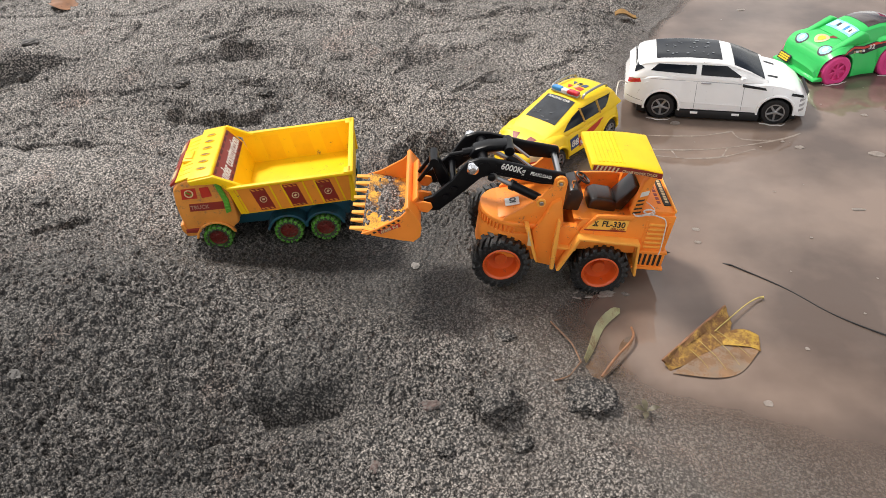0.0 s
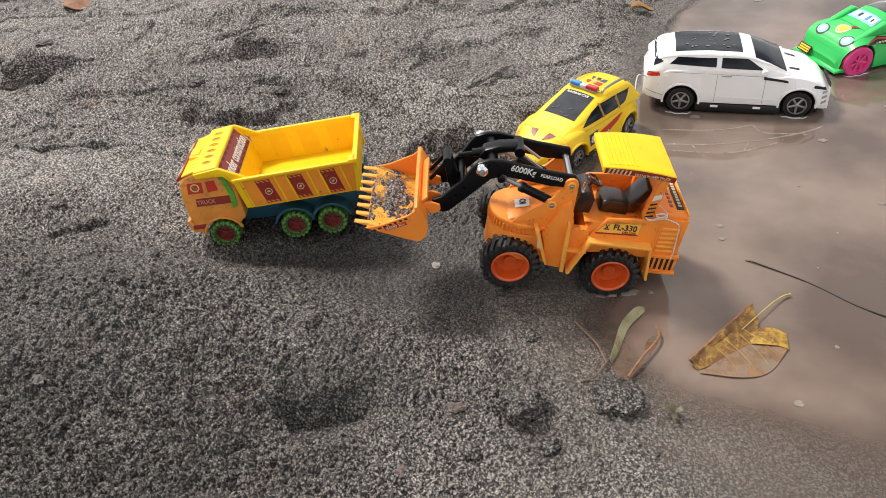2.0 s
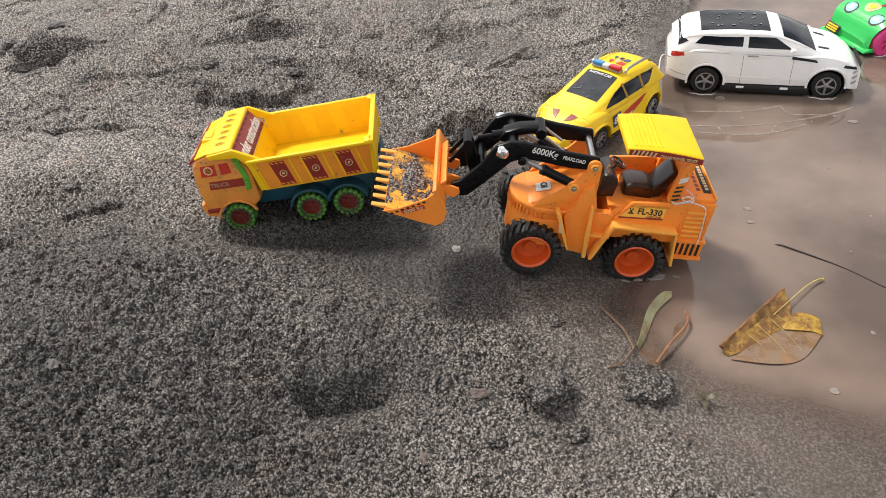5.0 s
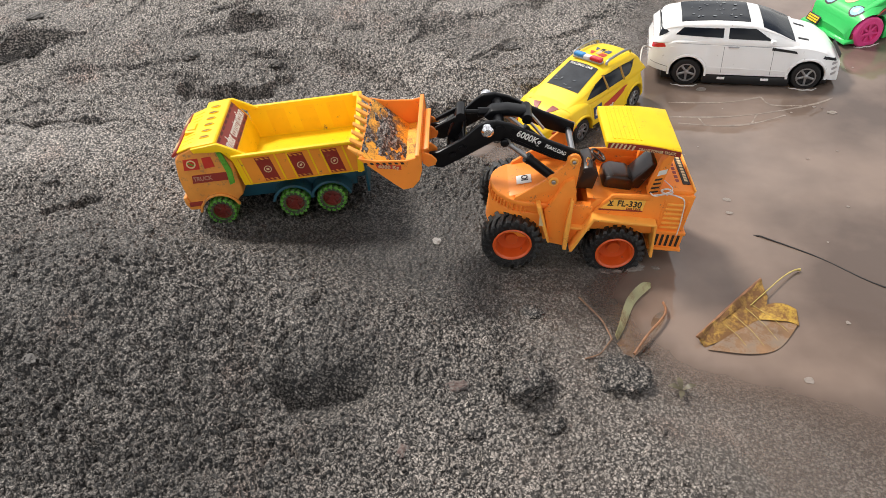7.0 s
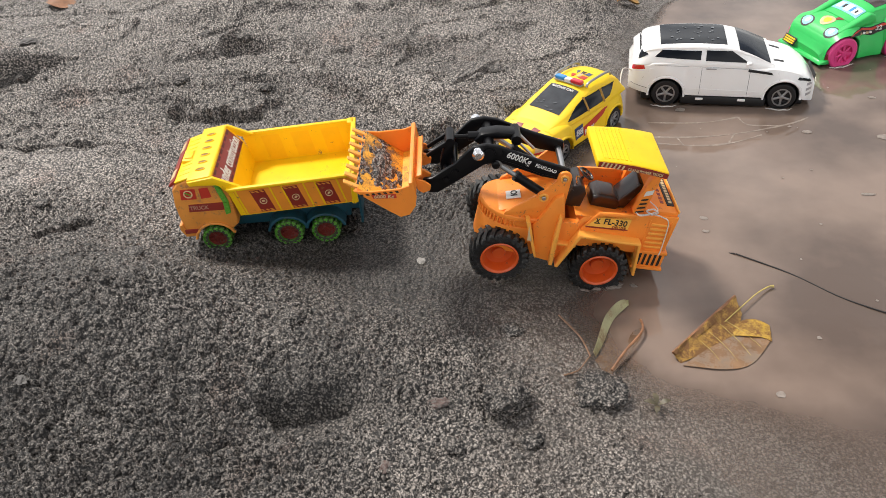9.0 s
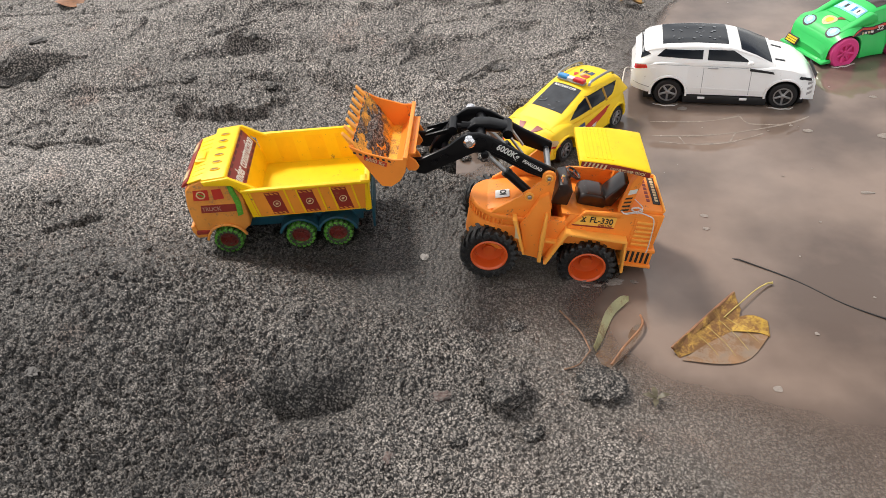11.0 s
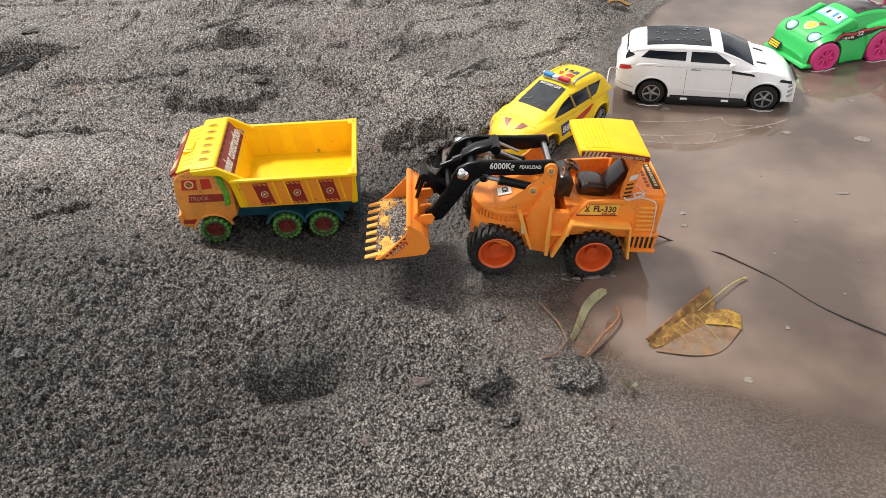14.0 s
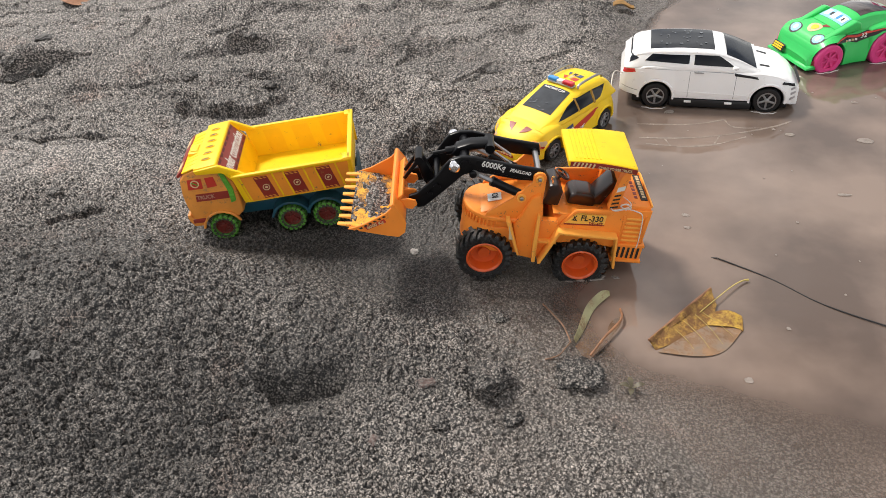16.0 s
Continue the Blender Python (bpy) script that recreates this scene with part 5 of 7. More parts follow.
# ---------- parked toy cars ----------
class Shell:
    """A car skin: for each x a bottom, a top, half widths below and above, and a rounded crown."""

    def __init__(self, z0, z1, w, wt, crown=0.2, power=3.0):
        self.tab = [np.array(t, float).T for t in (z0, z1, w, wt)]
        self.crown, self.power = crown, power

    def at(self, x):
        return [float(np.interp(x, t[0], t[1])) for t in self.tab]

    def soft(self, x):
        vals = [self.at(x + d) for d in (-0.004, -0.002, 0, 0.002, 0.004)]
        out = [sum(v[i] for v in vals) / 5 for i in range(4)]
        out[0] = self.at(x)[0]
        return out

    def side(self, x, z):
        z0, z1, w, wt = self.soft(x)
        zc = z0 + (z1 - z0) * (1 - self.crown)
        s = min(max((z - z0) / max(1e-6, zc - z0), 0), 1)
        y = w + (wt - w) * s ** 1.5
        if z > zc:
            q = min((z - zc) / (z1 - zc), 1)
            y *= (1 - q ** self.power) ** (1 / self.power)
        return y

    def top(self, x, y):
        z0, z1, w, wt = self.soft(x)
        zc = z0 + (z1 - z0) * (1 - self.crown)
        q = (1 - min(abs(y) / wt, 1) ** self.power) ** (1 / self.power)
        return zc + (z1 - zc) * q

    def mesh(self, x0, x1, n=64):
        bm = bmesh.new()
        rings = []
        for i in range(n + 1):
            x = x0 + (x1 - x0) * i / n
            z0, z1, w, wt = self.soft(x)
            zc = z0 + (z1 - z0) * (1 - self.crown)
            half = [(0, z0), (w * 0.5, z0), (w * 0.93, z0), (w * 0.985, z0 + (zc - z0) * 0.04)]
            half += [(w + (wt - w) * s ** 1.5, z0 + (zc - z0) * s) for s in (0.15, 0.3, 0.45, 0.6, 0.72, 0.84, 0.93, 1)]
            half += [(wt * (1 - q ** self.power) ** (1 / self.power), zc + (z1 - zc) * q) for q in (0.3, 0.5, 0.68, 0.82, 0.91, 0.965, 0.99)] + [(0, z1)]
            pts = [(y, z) for y, z in half] + [(-y, z) for y, z in half[-2:0:-1]]
            rings.append([bm.verts.new((x, y, z)) for y, z in pts])
        k = len(rings[0])
        for a, b in zip(rings, rings[1:]):
            for i in range(k):
                bm.faces.new((a[i], a[(i + 1) % k], b[(i + 1) % k], b[i]))
        bm.faces.new(rings[0])
        bm.faces.new(rings[-1])
        return bm

    def side_patch(self, c, s=1, up=0.0005, nu=10, nv=5, thick=0.0004):
        """A pane on the flank between four (x, z) corners: bottom rear, bottom front, top front, top rear."""
        def fn(u, v):
            x = (c[0][0] * (1 - u) + c[1][0] * u) * (1 - v) + (c[3][0] * (1 - u) + c[2][0] * u) * v
            z = (c[0][1] * (1 - u) + c[1][1] * u) * (1 - v) + (c[3][1] * (1 - u) + c[2][1] * u) * v
            return (x, s * (self.side(x, z) + up), z + up * 0.3)
        return grid_patch(fn, nu, nv, thick)

    def top_patch(self, c, up=0.0005, nu=10, nv=8, thick=0.0004, oval=False):
        """A pane on the upper side between four (x, y) corners."""
        def fn(u, v):
            if oval:
                a, b = 2 * u - 1, 2 * v - 1
                u, v = (1 + a * math.sqrt(1 - b * b / 2)) / 2, (1 + b * math.sqrt(1 - a * a / 2)) / 2
            x = (c[0][0] * (1 - u) + c[1][0] * u) * (1 - v) + (c[3][0] * (1 - u) + c[2][0] * u) * v
            y = (c[0][1] * (1 - u) + c[1][1] * u) * (1 - v) + (c[3][1] * (1 - u) + c[2][1] * u) * v
            return (x, y, self.top(x, y) + up)
        return grid_patch(fn, nu, nv, thick)


def arches(base, axles, r, zc):
    """The lower edge of a body, cut up round its wheels."""
    xs = np.linspace(-0.13, 0.13, 521)
    out = []
    for x in xs:
        z = base(x) if callable(base) else base
        for a in axles:
            rr = r
            if abs(x - a) < rr:
                z = max(z, zc + math.sqrt(rr * rr - (x - a) ** 2))
        out.append((x, z))
    return out


def road_wheel(parent, x, y, z, r, w, tyre, rimm, spokes, s, tyre_label, rim_label, solid=False):
    prof = [(r * 0.66, -w / 2), (r * 0.90, -w / 2), (r * 0.985, -w * 0.38), (r, -w * 0.2), (r, w * 0.2), (r * 0.985, w * 0.38), (r * 0.90, w / 2), (r * 0.66, w / 2)]
    wh = part("wheel", lathe(prof, 36, loop=True), tyre, parent, tyre_label)
    rim = [lathe([(r * 0.66, -w * 0.3), (r * 0.68, w * 0.52 * s), (r * 0.60, w * 0.50 * s), (r * 0.57, w * 0.25 * s), (r * 0.2, w * 0.22 * s), (0.0002, w * 0.22 * s)], 30)]
    part("rim_dish", join(*rim), tyre if not solid else rimm, wh)
    sp = [moved(box(r * 0.08, r * 0.62, w * 0.30 * s if s > 0 else w * 0.46 * s, w * 0.46 * s if s > 0 else w * 0.30 * s, -r * 0.075, r * 0.075, r * 0.03, 1), Matrix.Rotation(k * 2 * math.pi / spokes + 0.3, 4, "Y")) for k in range(spokes)]
    sp.append(lathe([(r * 0.16, w * 0.25 * s), (r * 0.16, w * 0.5 * s), (r * 0.08, w * 0.53 * s)], 16))
    sp.append(lathe([(r * 0.66, w * 0.40 * s), (r * 0.66, w * 0.53 * s), (r * 0.58, w * 0.53 * s), (r * 0.58, w * 0.40 * s)], 30, loop=True))
    part("rim", join(*sp), rimm, wh, rim_label)
    wh.location = (x, y, z)
    return wh


def build_white_car():
    car = new("toy_suv_car")
    tagged(car, "glossy white toy SUV car with dark windows standing in the puddle", "toy car")
    ax, r, wz = 0.0685, 0.0172, 0.0160
    low = Shell(arches(lambda x: 0.0135 + 0.004 * max(0, -x - 0.09) / 0.02 - 0.004 * max(0, x - 0.088) / 0.01, (-ax, ax), 0.0212, wz),
                [(-0.1155, 0.034), (-0.113, 0.047), (-0.108, 0.0545), (-0.098, 0.0575), (-0.04, 0.0572), (0.045, 0.0555), (0.060, 0.0525), (0.080, 0.0480), (0.093, 0.0430), (0.101, 0.0375), (0.107, 0.028)],
                [(-0.1155, 0.036), (-0.110, 0.0425), (-0.098, 0.0465), (-0.07, 0.0485), (0.07, 0.0485), (0.090, 0.0465), (0.100, 0.041), (0.107, 0.031)],
                [(-0.1155, 0.033), (-0.108, 0.0405), (-0.09, 0.0455), (0.05, 0.0460), (0.085, 0.0430), (0.100, 0.037), (0.107, 0.028)], 0.22, 3.2)
    body = part("body", low.mesh(-0.1150, 0.1070, 120), WHITE_PAINT, car, "glossy white body")
    top = Shell([(-0.12, 0.050), (0.07, 0.050)],
                [(-0.1115, 0.054), (-0.104, 0.0635), (-0.096, 0.0705), (-0.075, 0.0750), (-0.040, 0.0770), (-0.005, 0.0762), (0.010, 0.0735), (0.030, 0.0665), (0.054, 0.0550)],
                [(-0.112, 0.040), (-0.10, 0.0440), (-0.05, 0.0460), (0.02, 0.0455), (0.056, 0.0435)],
                [(-0.112, 0.034), (-0.095, 0.0365), (-0.05, 0.0385), (0.010, 0.0380), (0.056, 0.0400)], 0.24, 3.4)
    cabin = part("cabin", top.mesh(-0.1110, 0.0540, 80), WHITE_PAINT, car, "white cabin with sloping roof")
    part("sunroof", top.top_patch(((-0.0800, -0.0310), (-0.0020, -0.0310), (-0.0020, 0.0310), (-0.0800, 0.0310)), 0.0004), DARK_GLASS, cabin, "black glass roof with water drops")
    part("windscreen", top.top_patch(((0.0125, -0.0355), (0.0500, -0.0390), (0.0500, 0.0390), (0.0125, 0.0355)), 0.0005), DARK_GLASS, cabin, "dark windscreen")
    rnd = random.Random(4)
    for k in range(26):
        x, y = rnd.uniform(-0.070, -0.012), rnd.uniform(-0.026, 0.026)
        rr = rnd.uniform(0.0006, 0.0015)
        b = crumb_mesh(700 + k, rr, 1)
        moved(b, Matrix.Translation((x, y, top.top(x, y) + 0.0009)) @ Matrix.Diagonal((1.7, 1.2, 0.35, 1)))
        part("water_drop", b, DROP_AND_GLINT, cabin)
    for s in (1, -1):
        part("side_window", top.side_patch(((-0.0860, 0.0610), (-0.0315, 0.0595), (-0.0315, 0.0695), (-0.0770, 0.0690)), s, 0.0004), DARK_GLASS, cabin)
        part("side_window", top.side_patch(((-0.0255, 0.0588), (0.0245, 0.0574), (0.0040, 0.0697), (-0.0255, 0.0700)), s, 0.0004), DARK_GLASS, cabin)
        part("quarter_window", top.side_patch(((-0.1050, 0.0570), (-0.0935, 0.0632), (-0.0965, 0.0648), (-0.1035, 0.0655)), s, 0.0005), DARK_GLASS, cabin)
        part("tail_light", low.side_patch(((-0.1120, 0.0430), (-0.0960, 0.0465), (-0.0985, 0.0520), (-0.1100, 0.0500)), s, 0.0005), LAMP_RED, body, "red tail light")
        part("headlight", low.side_patch(((0.0830, 0.0385), (0.1010, 0.0325), (0.0990, 0.0362), (0.0850, 0.0410)), s, 0.0006), DARK_GLASS, body, "dark headlight")
        part("wing_vent", low.side_patch(((0.0250, 0.0470), (0.0540, 0.0440), (0.0520, 0.0468), (0.0250, 0.0505)), s, 0.0005), DARK_TRIM, body)
        part("door_handle", moved(box(-0.0060, 0.0060, -0.0008, 0.0008, -0.0007, 0.0007, 0.0005), Matrix.Translation((-0.0180, s * (low.side(-0.018, 0.0495) + 0.0008), 0.0495))), STEEL, body)
        part("shoulder_line", low.side_patch(((-0.0850, 0.0520), (0.0240, 0.0500), (0.0240, 0.0505), (-0.0850, 0.0526)), s, 0.0003), STEEL, body)
        for x in (-0.0290, 0.0270):
            part("door_seam", low.side_patch(((x, 0.0170), (x + 0.0005, 0.0170), (x + 0.0005, 0.0540), (x, 0.0540)), s, 0.0002, 1, 8), mat_seam(), body)
        part("sill", box(-0.0500, 0.0500, min(0.0440 * s, 0.0490 * s), max(0.0440 * s, 0.0480 * s), 0.0035, 0.0138, 0.0012), DARK_TRIM, body)
        for x in (-0.032, 0.018):
            part("sill_tab", box(x, x + 0.009, min(0.0470 * s, 0.0500 * s), max(0.0470 * s, 0.0500 * s), 0.0095, 0.0125, 0.0006), WHITE_PAINT, body)
        for a in (-ax, ax):
            lip = [(a + 0.0220 * math.cos(radians(q)), wz + 0.0220 * math.sin(radians(q))) for q in range(-8, 189, 14)]
            part("arch_lip", tube([(x, s * (low.side(x, z) - 0.0002), z) for x, z in lip], 0.0016, 7), WHITE_PAINT, body, "flared white wheel arch")
            part("arch_well", lathe([(0.0002, 0.0300 * s), (0.0200, 0.0300 * s), (0.0200, 0.0445 * s), (0.0196, 0.0445 * s), (0.0196, 0.0310 * s), (0.0002, 0.0310 * s)], 28, "Y", (a, 0, wz)), DARK_TRIM, body)
        part("side_crease", low.side_patch(((-0.0450, 0.0235), (0.0440, 0.0215), (0.0440, 0.0225), (-0.0450, 0.0246)), s, 0.0004, 8, 1), WHITE_PAINT, body)
        part("bumper_line", low.side_patch(((-0.1120, 0.0265), (-0.0920, 0.0220), (-0.0920, 0.0226), (-0.1120, 0.0271)), s, 0.0003, 4, 1), mat_seam(), body)
        part("fuel_cap", lathe([(0.0042, 0), (0.0042, 0.0004), (0.0036, 0.0005)], 18, "Y", (-0.0880, s * low.side(-0.088, 0.0440) - (0.0004 if s < 0 else 0), 0.0440)), WHITE_PAINT, body)
        part("bonnet_vent", low.top_patch(((0.0560, 0.0200 * s), (0.0680, 0.0180 * s), (0.0680, 0.0225 * s), (0.0560, 0.0240 * s)), 0.0004, 3, 3), DARK_TRIM, body)
        part("mirror", moved(crumb_mesh(2, 0.0042, 2), Matrix.Translation((0.0240, s * 0.0480, 0.0585)) @ Matrix.Diagonal((0.8, 0.9, 0.75, 1))), WHITE_PAINT, body)
        for k in range(3):
            z = 0.0170 + 0.0060 * k
            part("bumper_slot", low.side_patch(((0.0960, z), (0.1030, z), (0.1030, z + 0.0028), (0.0960, z + 0.0028)), s, 0.0004, 3, 2), STEEL, body)
    part("grille", grid_patch(lambda u, v: (0.1076, -0.022 + 0.044 * u, 0.030 + 0.006 * v), 4, 2, 0.0006), DARK_TRIM, body)
    part("underside", box(-0.0980, 0.0950, -0.0400, 0.0400, 0.004, 0.0135, 0.002), DARK_TRIM, car)
    for x in (-ax, ax):
        for s in (1, -1):
            road_wheel(car, x, 0.0405 * s, wz, r, 0.0150, DARK_TRIM, STEEL, 5, s, "black rubber tyre", "silver five-spoke rim")
    car.matrix_world = pose(0.3423, 0.9111, -0.0004, 0, 0.5, -10.2)


def mat_seam():
    if "seam" not in _memo:
        _memo["seam"] = mat("panel_gap", (0.22, 0.22, 0.22), 0.6)
    return _memo["seam"]


# glossy grey for the roof drops and for the windscreen's added highlights
DROP_AND_GLINT = mat("water_drop", (0.10, 0.11, 0.12), 0.04, coat=1.0)
build_white_car()


def build_yellow_car():
    car = new("toy_police_car")
    tagged(car, "bright yellow rounded toy racing car with red and blue light bar", "toy car")
    ax, r, wz = 0.0470, 0.0135, 0.0128
    low = Shell(arches(lambda x: 0.0080, (-ax, ax), 0.0160, wz),
                [(-0.0775, 0.027), (-0.074, 0.037), (-0.066, 0.0430), (-0.03, 0.0430), (0.030, 0.0430), (0.050, 0.0405), (0.066, 0.0360), (0.077, 0.0300), (0.084, 0.0230), (0.0880, 0.0160)],
                [(-0.0775, 0.026), (-0.070, 0.0325), (-0.05, 0.0355), (0.05, 0.0355), (0.064, 0.0335), (0.075, 0.0285), (0.083, 0.0215), (0.0880, 0.0130)],
                [(-0.0775, 0.024), (-0.066, 0.0300), (-0.04, 0.0330), (0.04, 0.0325), (0.060, 0.0295), (0.074, 0.0245), (0.083, 0.0180), (0.0880, 0.0100)], 0.36, 2.3)
    body = part("body", low.mesh(-0.0772, 0.0878, 120), CAR_YELLOW, car, "bright yellow rounded body", smooth=40)
    top = Shell([(-0.09, 0.036), (0.07, 0.036)],
                [(-0.0760, 0.040), (-0.0720, 0.0505), (-0.0640, 0.0580), (-0.045, 0.0622), (-0.020, 0.0628), (-0.006, 0.0605), (0.016, 0.0530), (0.038, 0.0448), (0.058, 0.0375)],
                [(-0.0760, 0.0290), (-0.05, 0.0330), (0.01, 0.0330), (0.040, 0.0310), (0.058, 0.0270)],
                [(-0.0760, 0.0235), (-0.05, 0.0262), (0.0, 0.0258), (0.030, 0.0265), (0.058, 0.0220)], 0.34, 2.4)
    cab = part("cabin", top.mesh(-0.0757, 0.0580, 80), CAR_YELLOW, car, "yellow one-box cabin", smooth=40)
    part("windscreen", top.top_patch(((-0.0030, -0.0170), (0.0340, -0.0185), (0.0340, 0.0185), (-0.0030, 0.0170)), 0.0005), FILM_REFLECTION, cab, "grey windscreen film with reflection and highlights put into its colour")
    slope = Vector((0.022, 0, -0.0075)).normalized()
    lettering("lettering", "RACING CAR", 0.0044, Matrix.Translation((0.0010, 0, top.top(0.0010, 0) + 0.0011)) @ Matrix(((0, -slope.x, -slope.z, 0), (1, 0, 0, 0), (0, -slope.z, slope.x, 0), (0, 0, 0, 1))), WHITE_PRINT, cab, 0.026)
    # small glossy bits added as highlights on the windscreen
    rnd = random.Random(21)
    for k in range(7):
        x, y = rnd.uniform(0.020, 0.032), rnd.uniform(-0.015, 0.015)
        part("film_highlight", moved(crumb_mesh(760 + k, 0.0011, 1), Matrix.Translation((x, y, top.top(x, y) + 0.0009)) @ Matrix.Rotation(rnd.uniform(0, 3), 4, "Z") @ Matrix.Diagonal((2.4, 0.7, 0.3, 1))), DROP_AND_GLINT, cab)
    for s in (1, -1):
        part("side_window", top.side_patch(((0.0010, 0.0420), (0.0330, 0.0405), (0.0140, 0.0500), (0.0010, 0.0538)), s, 0.0004), DARK_GLASS, cab)
        part("side_window", top.side_patch(((-0.0270, 0.0425), (-0.0020, 0.0420), (-0.0020, 0.0543), (-0.0270, 0.0550)), s, 0.0004), DARK_GLASS, cab)
        part("side_window", top.side_patch(((-0.0400, 0.0440), (-0.0305, 0.0428), (-0.0305, 0.0550), (-0.0560, 0.0535)), s, 0.0004), DARK_GLASS, cab)
        for x in (-0.0005, -0.0290):
            part("window_post", top.side_patch(((x - 0.0012, 0.0410), (x + 0.0012, 0.0410), (x + 0.0012, 0.0550), (x - 0.0012, 0.0550)), s, 0.0007, 1, 4), BROWN_TRIM, cab)
        part("roof_rail", tube([(-0.0130, 0.0195 * s, 0.0605), (-0.0160, 0.0197 * s, 0.0640), (-0.030, 0.0200 * s, 0.0652), (-0.046, 0.0200 * s, 0.0648), (-0.0550, 0.0197 * s, 0.0628), (-0.0580, 0.0195 * s, 0.0590)], 0.0014, 8), STEEL, cab, "grey roof rail")
        part("headlight", low.side_patch(((0.0580, 0.0235), (0.0790, 0.0200), (0.0770, 0.0268), (0.0590, 0.0292)), s, 0.0006), CREAM, body, "pale headlight sticker")
        part("headlight_line", low.side_patch(((0.0575, 0.0222), (0.0800, 0.0186), (0.0797, 0.0206), (0.0575, 0.0242)), s, 0.0008), RED, body)
        part("bonnet_mark", low.top_patch(((0.0590, 0.0070 * s), (0.0700, 0.0050 * s), (0.0660, 0.0110 * s), (0.0600, 0.0150 * s)), 0.0005, 4, 4), MAROON, body)
        num = part("number_sticker", low.side_patch(((0.0120, 0.0190), (0.0260, 0.0175), (0.0260, 0.0300), (0.0120, 0.0315)), s, 0.0005), BLUE_STICK, body, "dark blue number sticker")
        lettering("lettering", "88", 0.0110, side_pose(0.0190, s * (low.side(0.019, 0.025) + 0.0012), 0.0245, facing=s), WHITE_PRINT, num, 0.0120)
        flame = part("flame_sticker", low.side_patch(((-0.0260, 0.0280), (0.0110, 0.0160), (0.0110, 0.0265), (-0.0340, 0.0345)), s, 0.0005), RED, body, "red flame sticker with white lettering")
        lettering("lettering", "Racer", 0.0085, side_pose(0.0020, s * (low.side(0.002, 0.022) + 0.0012), 0.0222, slope=12 * s, facing=s), WHITE_PRINT, flame, 0.0170)
        part("sill_line", low.side_patch(((-0.0300, 0.0100), (0.0300, 0.0100), (0.0300, 0.0118), (-0.0300, 0.0118)), s, 0.0006, 6, 1), DARK_TRIM, body)
        for a in (-ax, ax):
            lip = [(a + 0.0170 * math.cos(radians(q)), wz + 0.0170 * math.sin(radians(q))) for q in range(0, 181, 15)]
            part("arch_lip", tube([(x, s * low.side(x, z), z) for x, z in lip], 0.0014, 7), CAR_YELLOW, body)
    part("light_bar", moved(box(-0.0040, 0.0040, -0.0165, 0.0165, 0, 0.0022, 0.0008), Matrix.Translation((-0.0105, 0, 0.0612))), STEEL, cab, "silver base of the light bar")
    part("blue_light", moved(box(-0.0036, 0.0036, -0.0160, -0.0045, 0, 0.0045, 0.0016, 3), Matrix.Translation((-0.0105, 0, 0.0629))), LAMP_BLUE, cab, "blue light lens")
    part("red_light", moved(box(-0.0036, 0.0036, 0.0030, 0.0160, 0, 0.0045, 0.0016, 3), Matrix.Translation((-0.0105, 0, 0.0629))), LAMP_RED, cab, "red light lens")
    part("white_light", moved(box(-0.0034, 0.0034, -0.0045, 0.0030, 0, 0.0036, 0.0010, 2), Matrix.Translation((-0.0105, 0, 0.0629))), WHITE_PRINT, cab)
    for k, (x0, x1, y0, y1, m) in enumerate(((-0.0300, -0.0230, -0.0100, -0.0040, RED), (-0.0300, -0.0230, 0.0040, 0.0100, RED), (-0.0360, -0.0250, -0.0022, 0.0022, CREAM), (-0.0400, -0.0330, -0.0095, -0.0050, BLUE_STICK), (-0.0400, -0.0330, -0.0022, 0.0022, BLACK_PRINT), (-0.0400, -0.0330, 0.0050, 0.0095, BLUE_STICK))):
        part("roof_emblem", top.top_patch(((x0, y0), (x1, y0 * 0.6), (x1, y1), (x0, y1)), 0.0005, 3, 3), m, cab)
    part("number_plate", moved(box(-0.0006, 0.0006, -0.0110, 0.0110, -0.0032, 0.0032, 0.0004), pose(0.0872, 0, 0.0150, 0, -14, 0)), RED, body, "red number plate")
    for k in range(5):
        part("plate_bar", moved(box(0.0006, 0.0009, -0.0095 + 0.0040 * k, -0.0068 + 0.0040 * k, -0.0018, 0.0018, 0), pose(0.0872, 0, 0.0150, 0, -14, 0)), CREAM, body)
    part("front_lip", box(0.0560, 0.0810, -0.0230, 0.0230, 0.0045, 0.0090, 0.0014), DARK_TRIM, body)
    part("underside", box(-0.0660, 0.0600, -0.0270, 0.0270, 0.0050, 0.0120, 0.001), DARK_TRIM, car)
    for x in (-ax, ax):
        for s in (1, -1):
            road_wheel(car, x, 0.0290 * s, wz, r, 0.0110, RUBBER, STEEL, 8, s, "black tyre", "silver multi-spoke rim")
    car.matrix_world = pose(0.1315, 0.8115, 0.0008, 0, 0, -133) @ Matrix.Diagonal((1.06, 1.15, 1.05, 1))


# grey of the reflected sky put into the windscreen's colour
FILM_REFLECTION = mat("reflection_film_glass", (0.045, 0.050, 0.058), 0.5, var=0.3, scale=60, bump=0.5, bscale=90, spec=0.10)
BROWN_TRIM = mat("ochre_trim", (0.42, 0.22, 0.03), 0.5)
BLUE_STICK = mat("dark_blue_sticker", (0.02, 0.05, 0.16), 0.35, coat=0.3)
build_yellow_car()


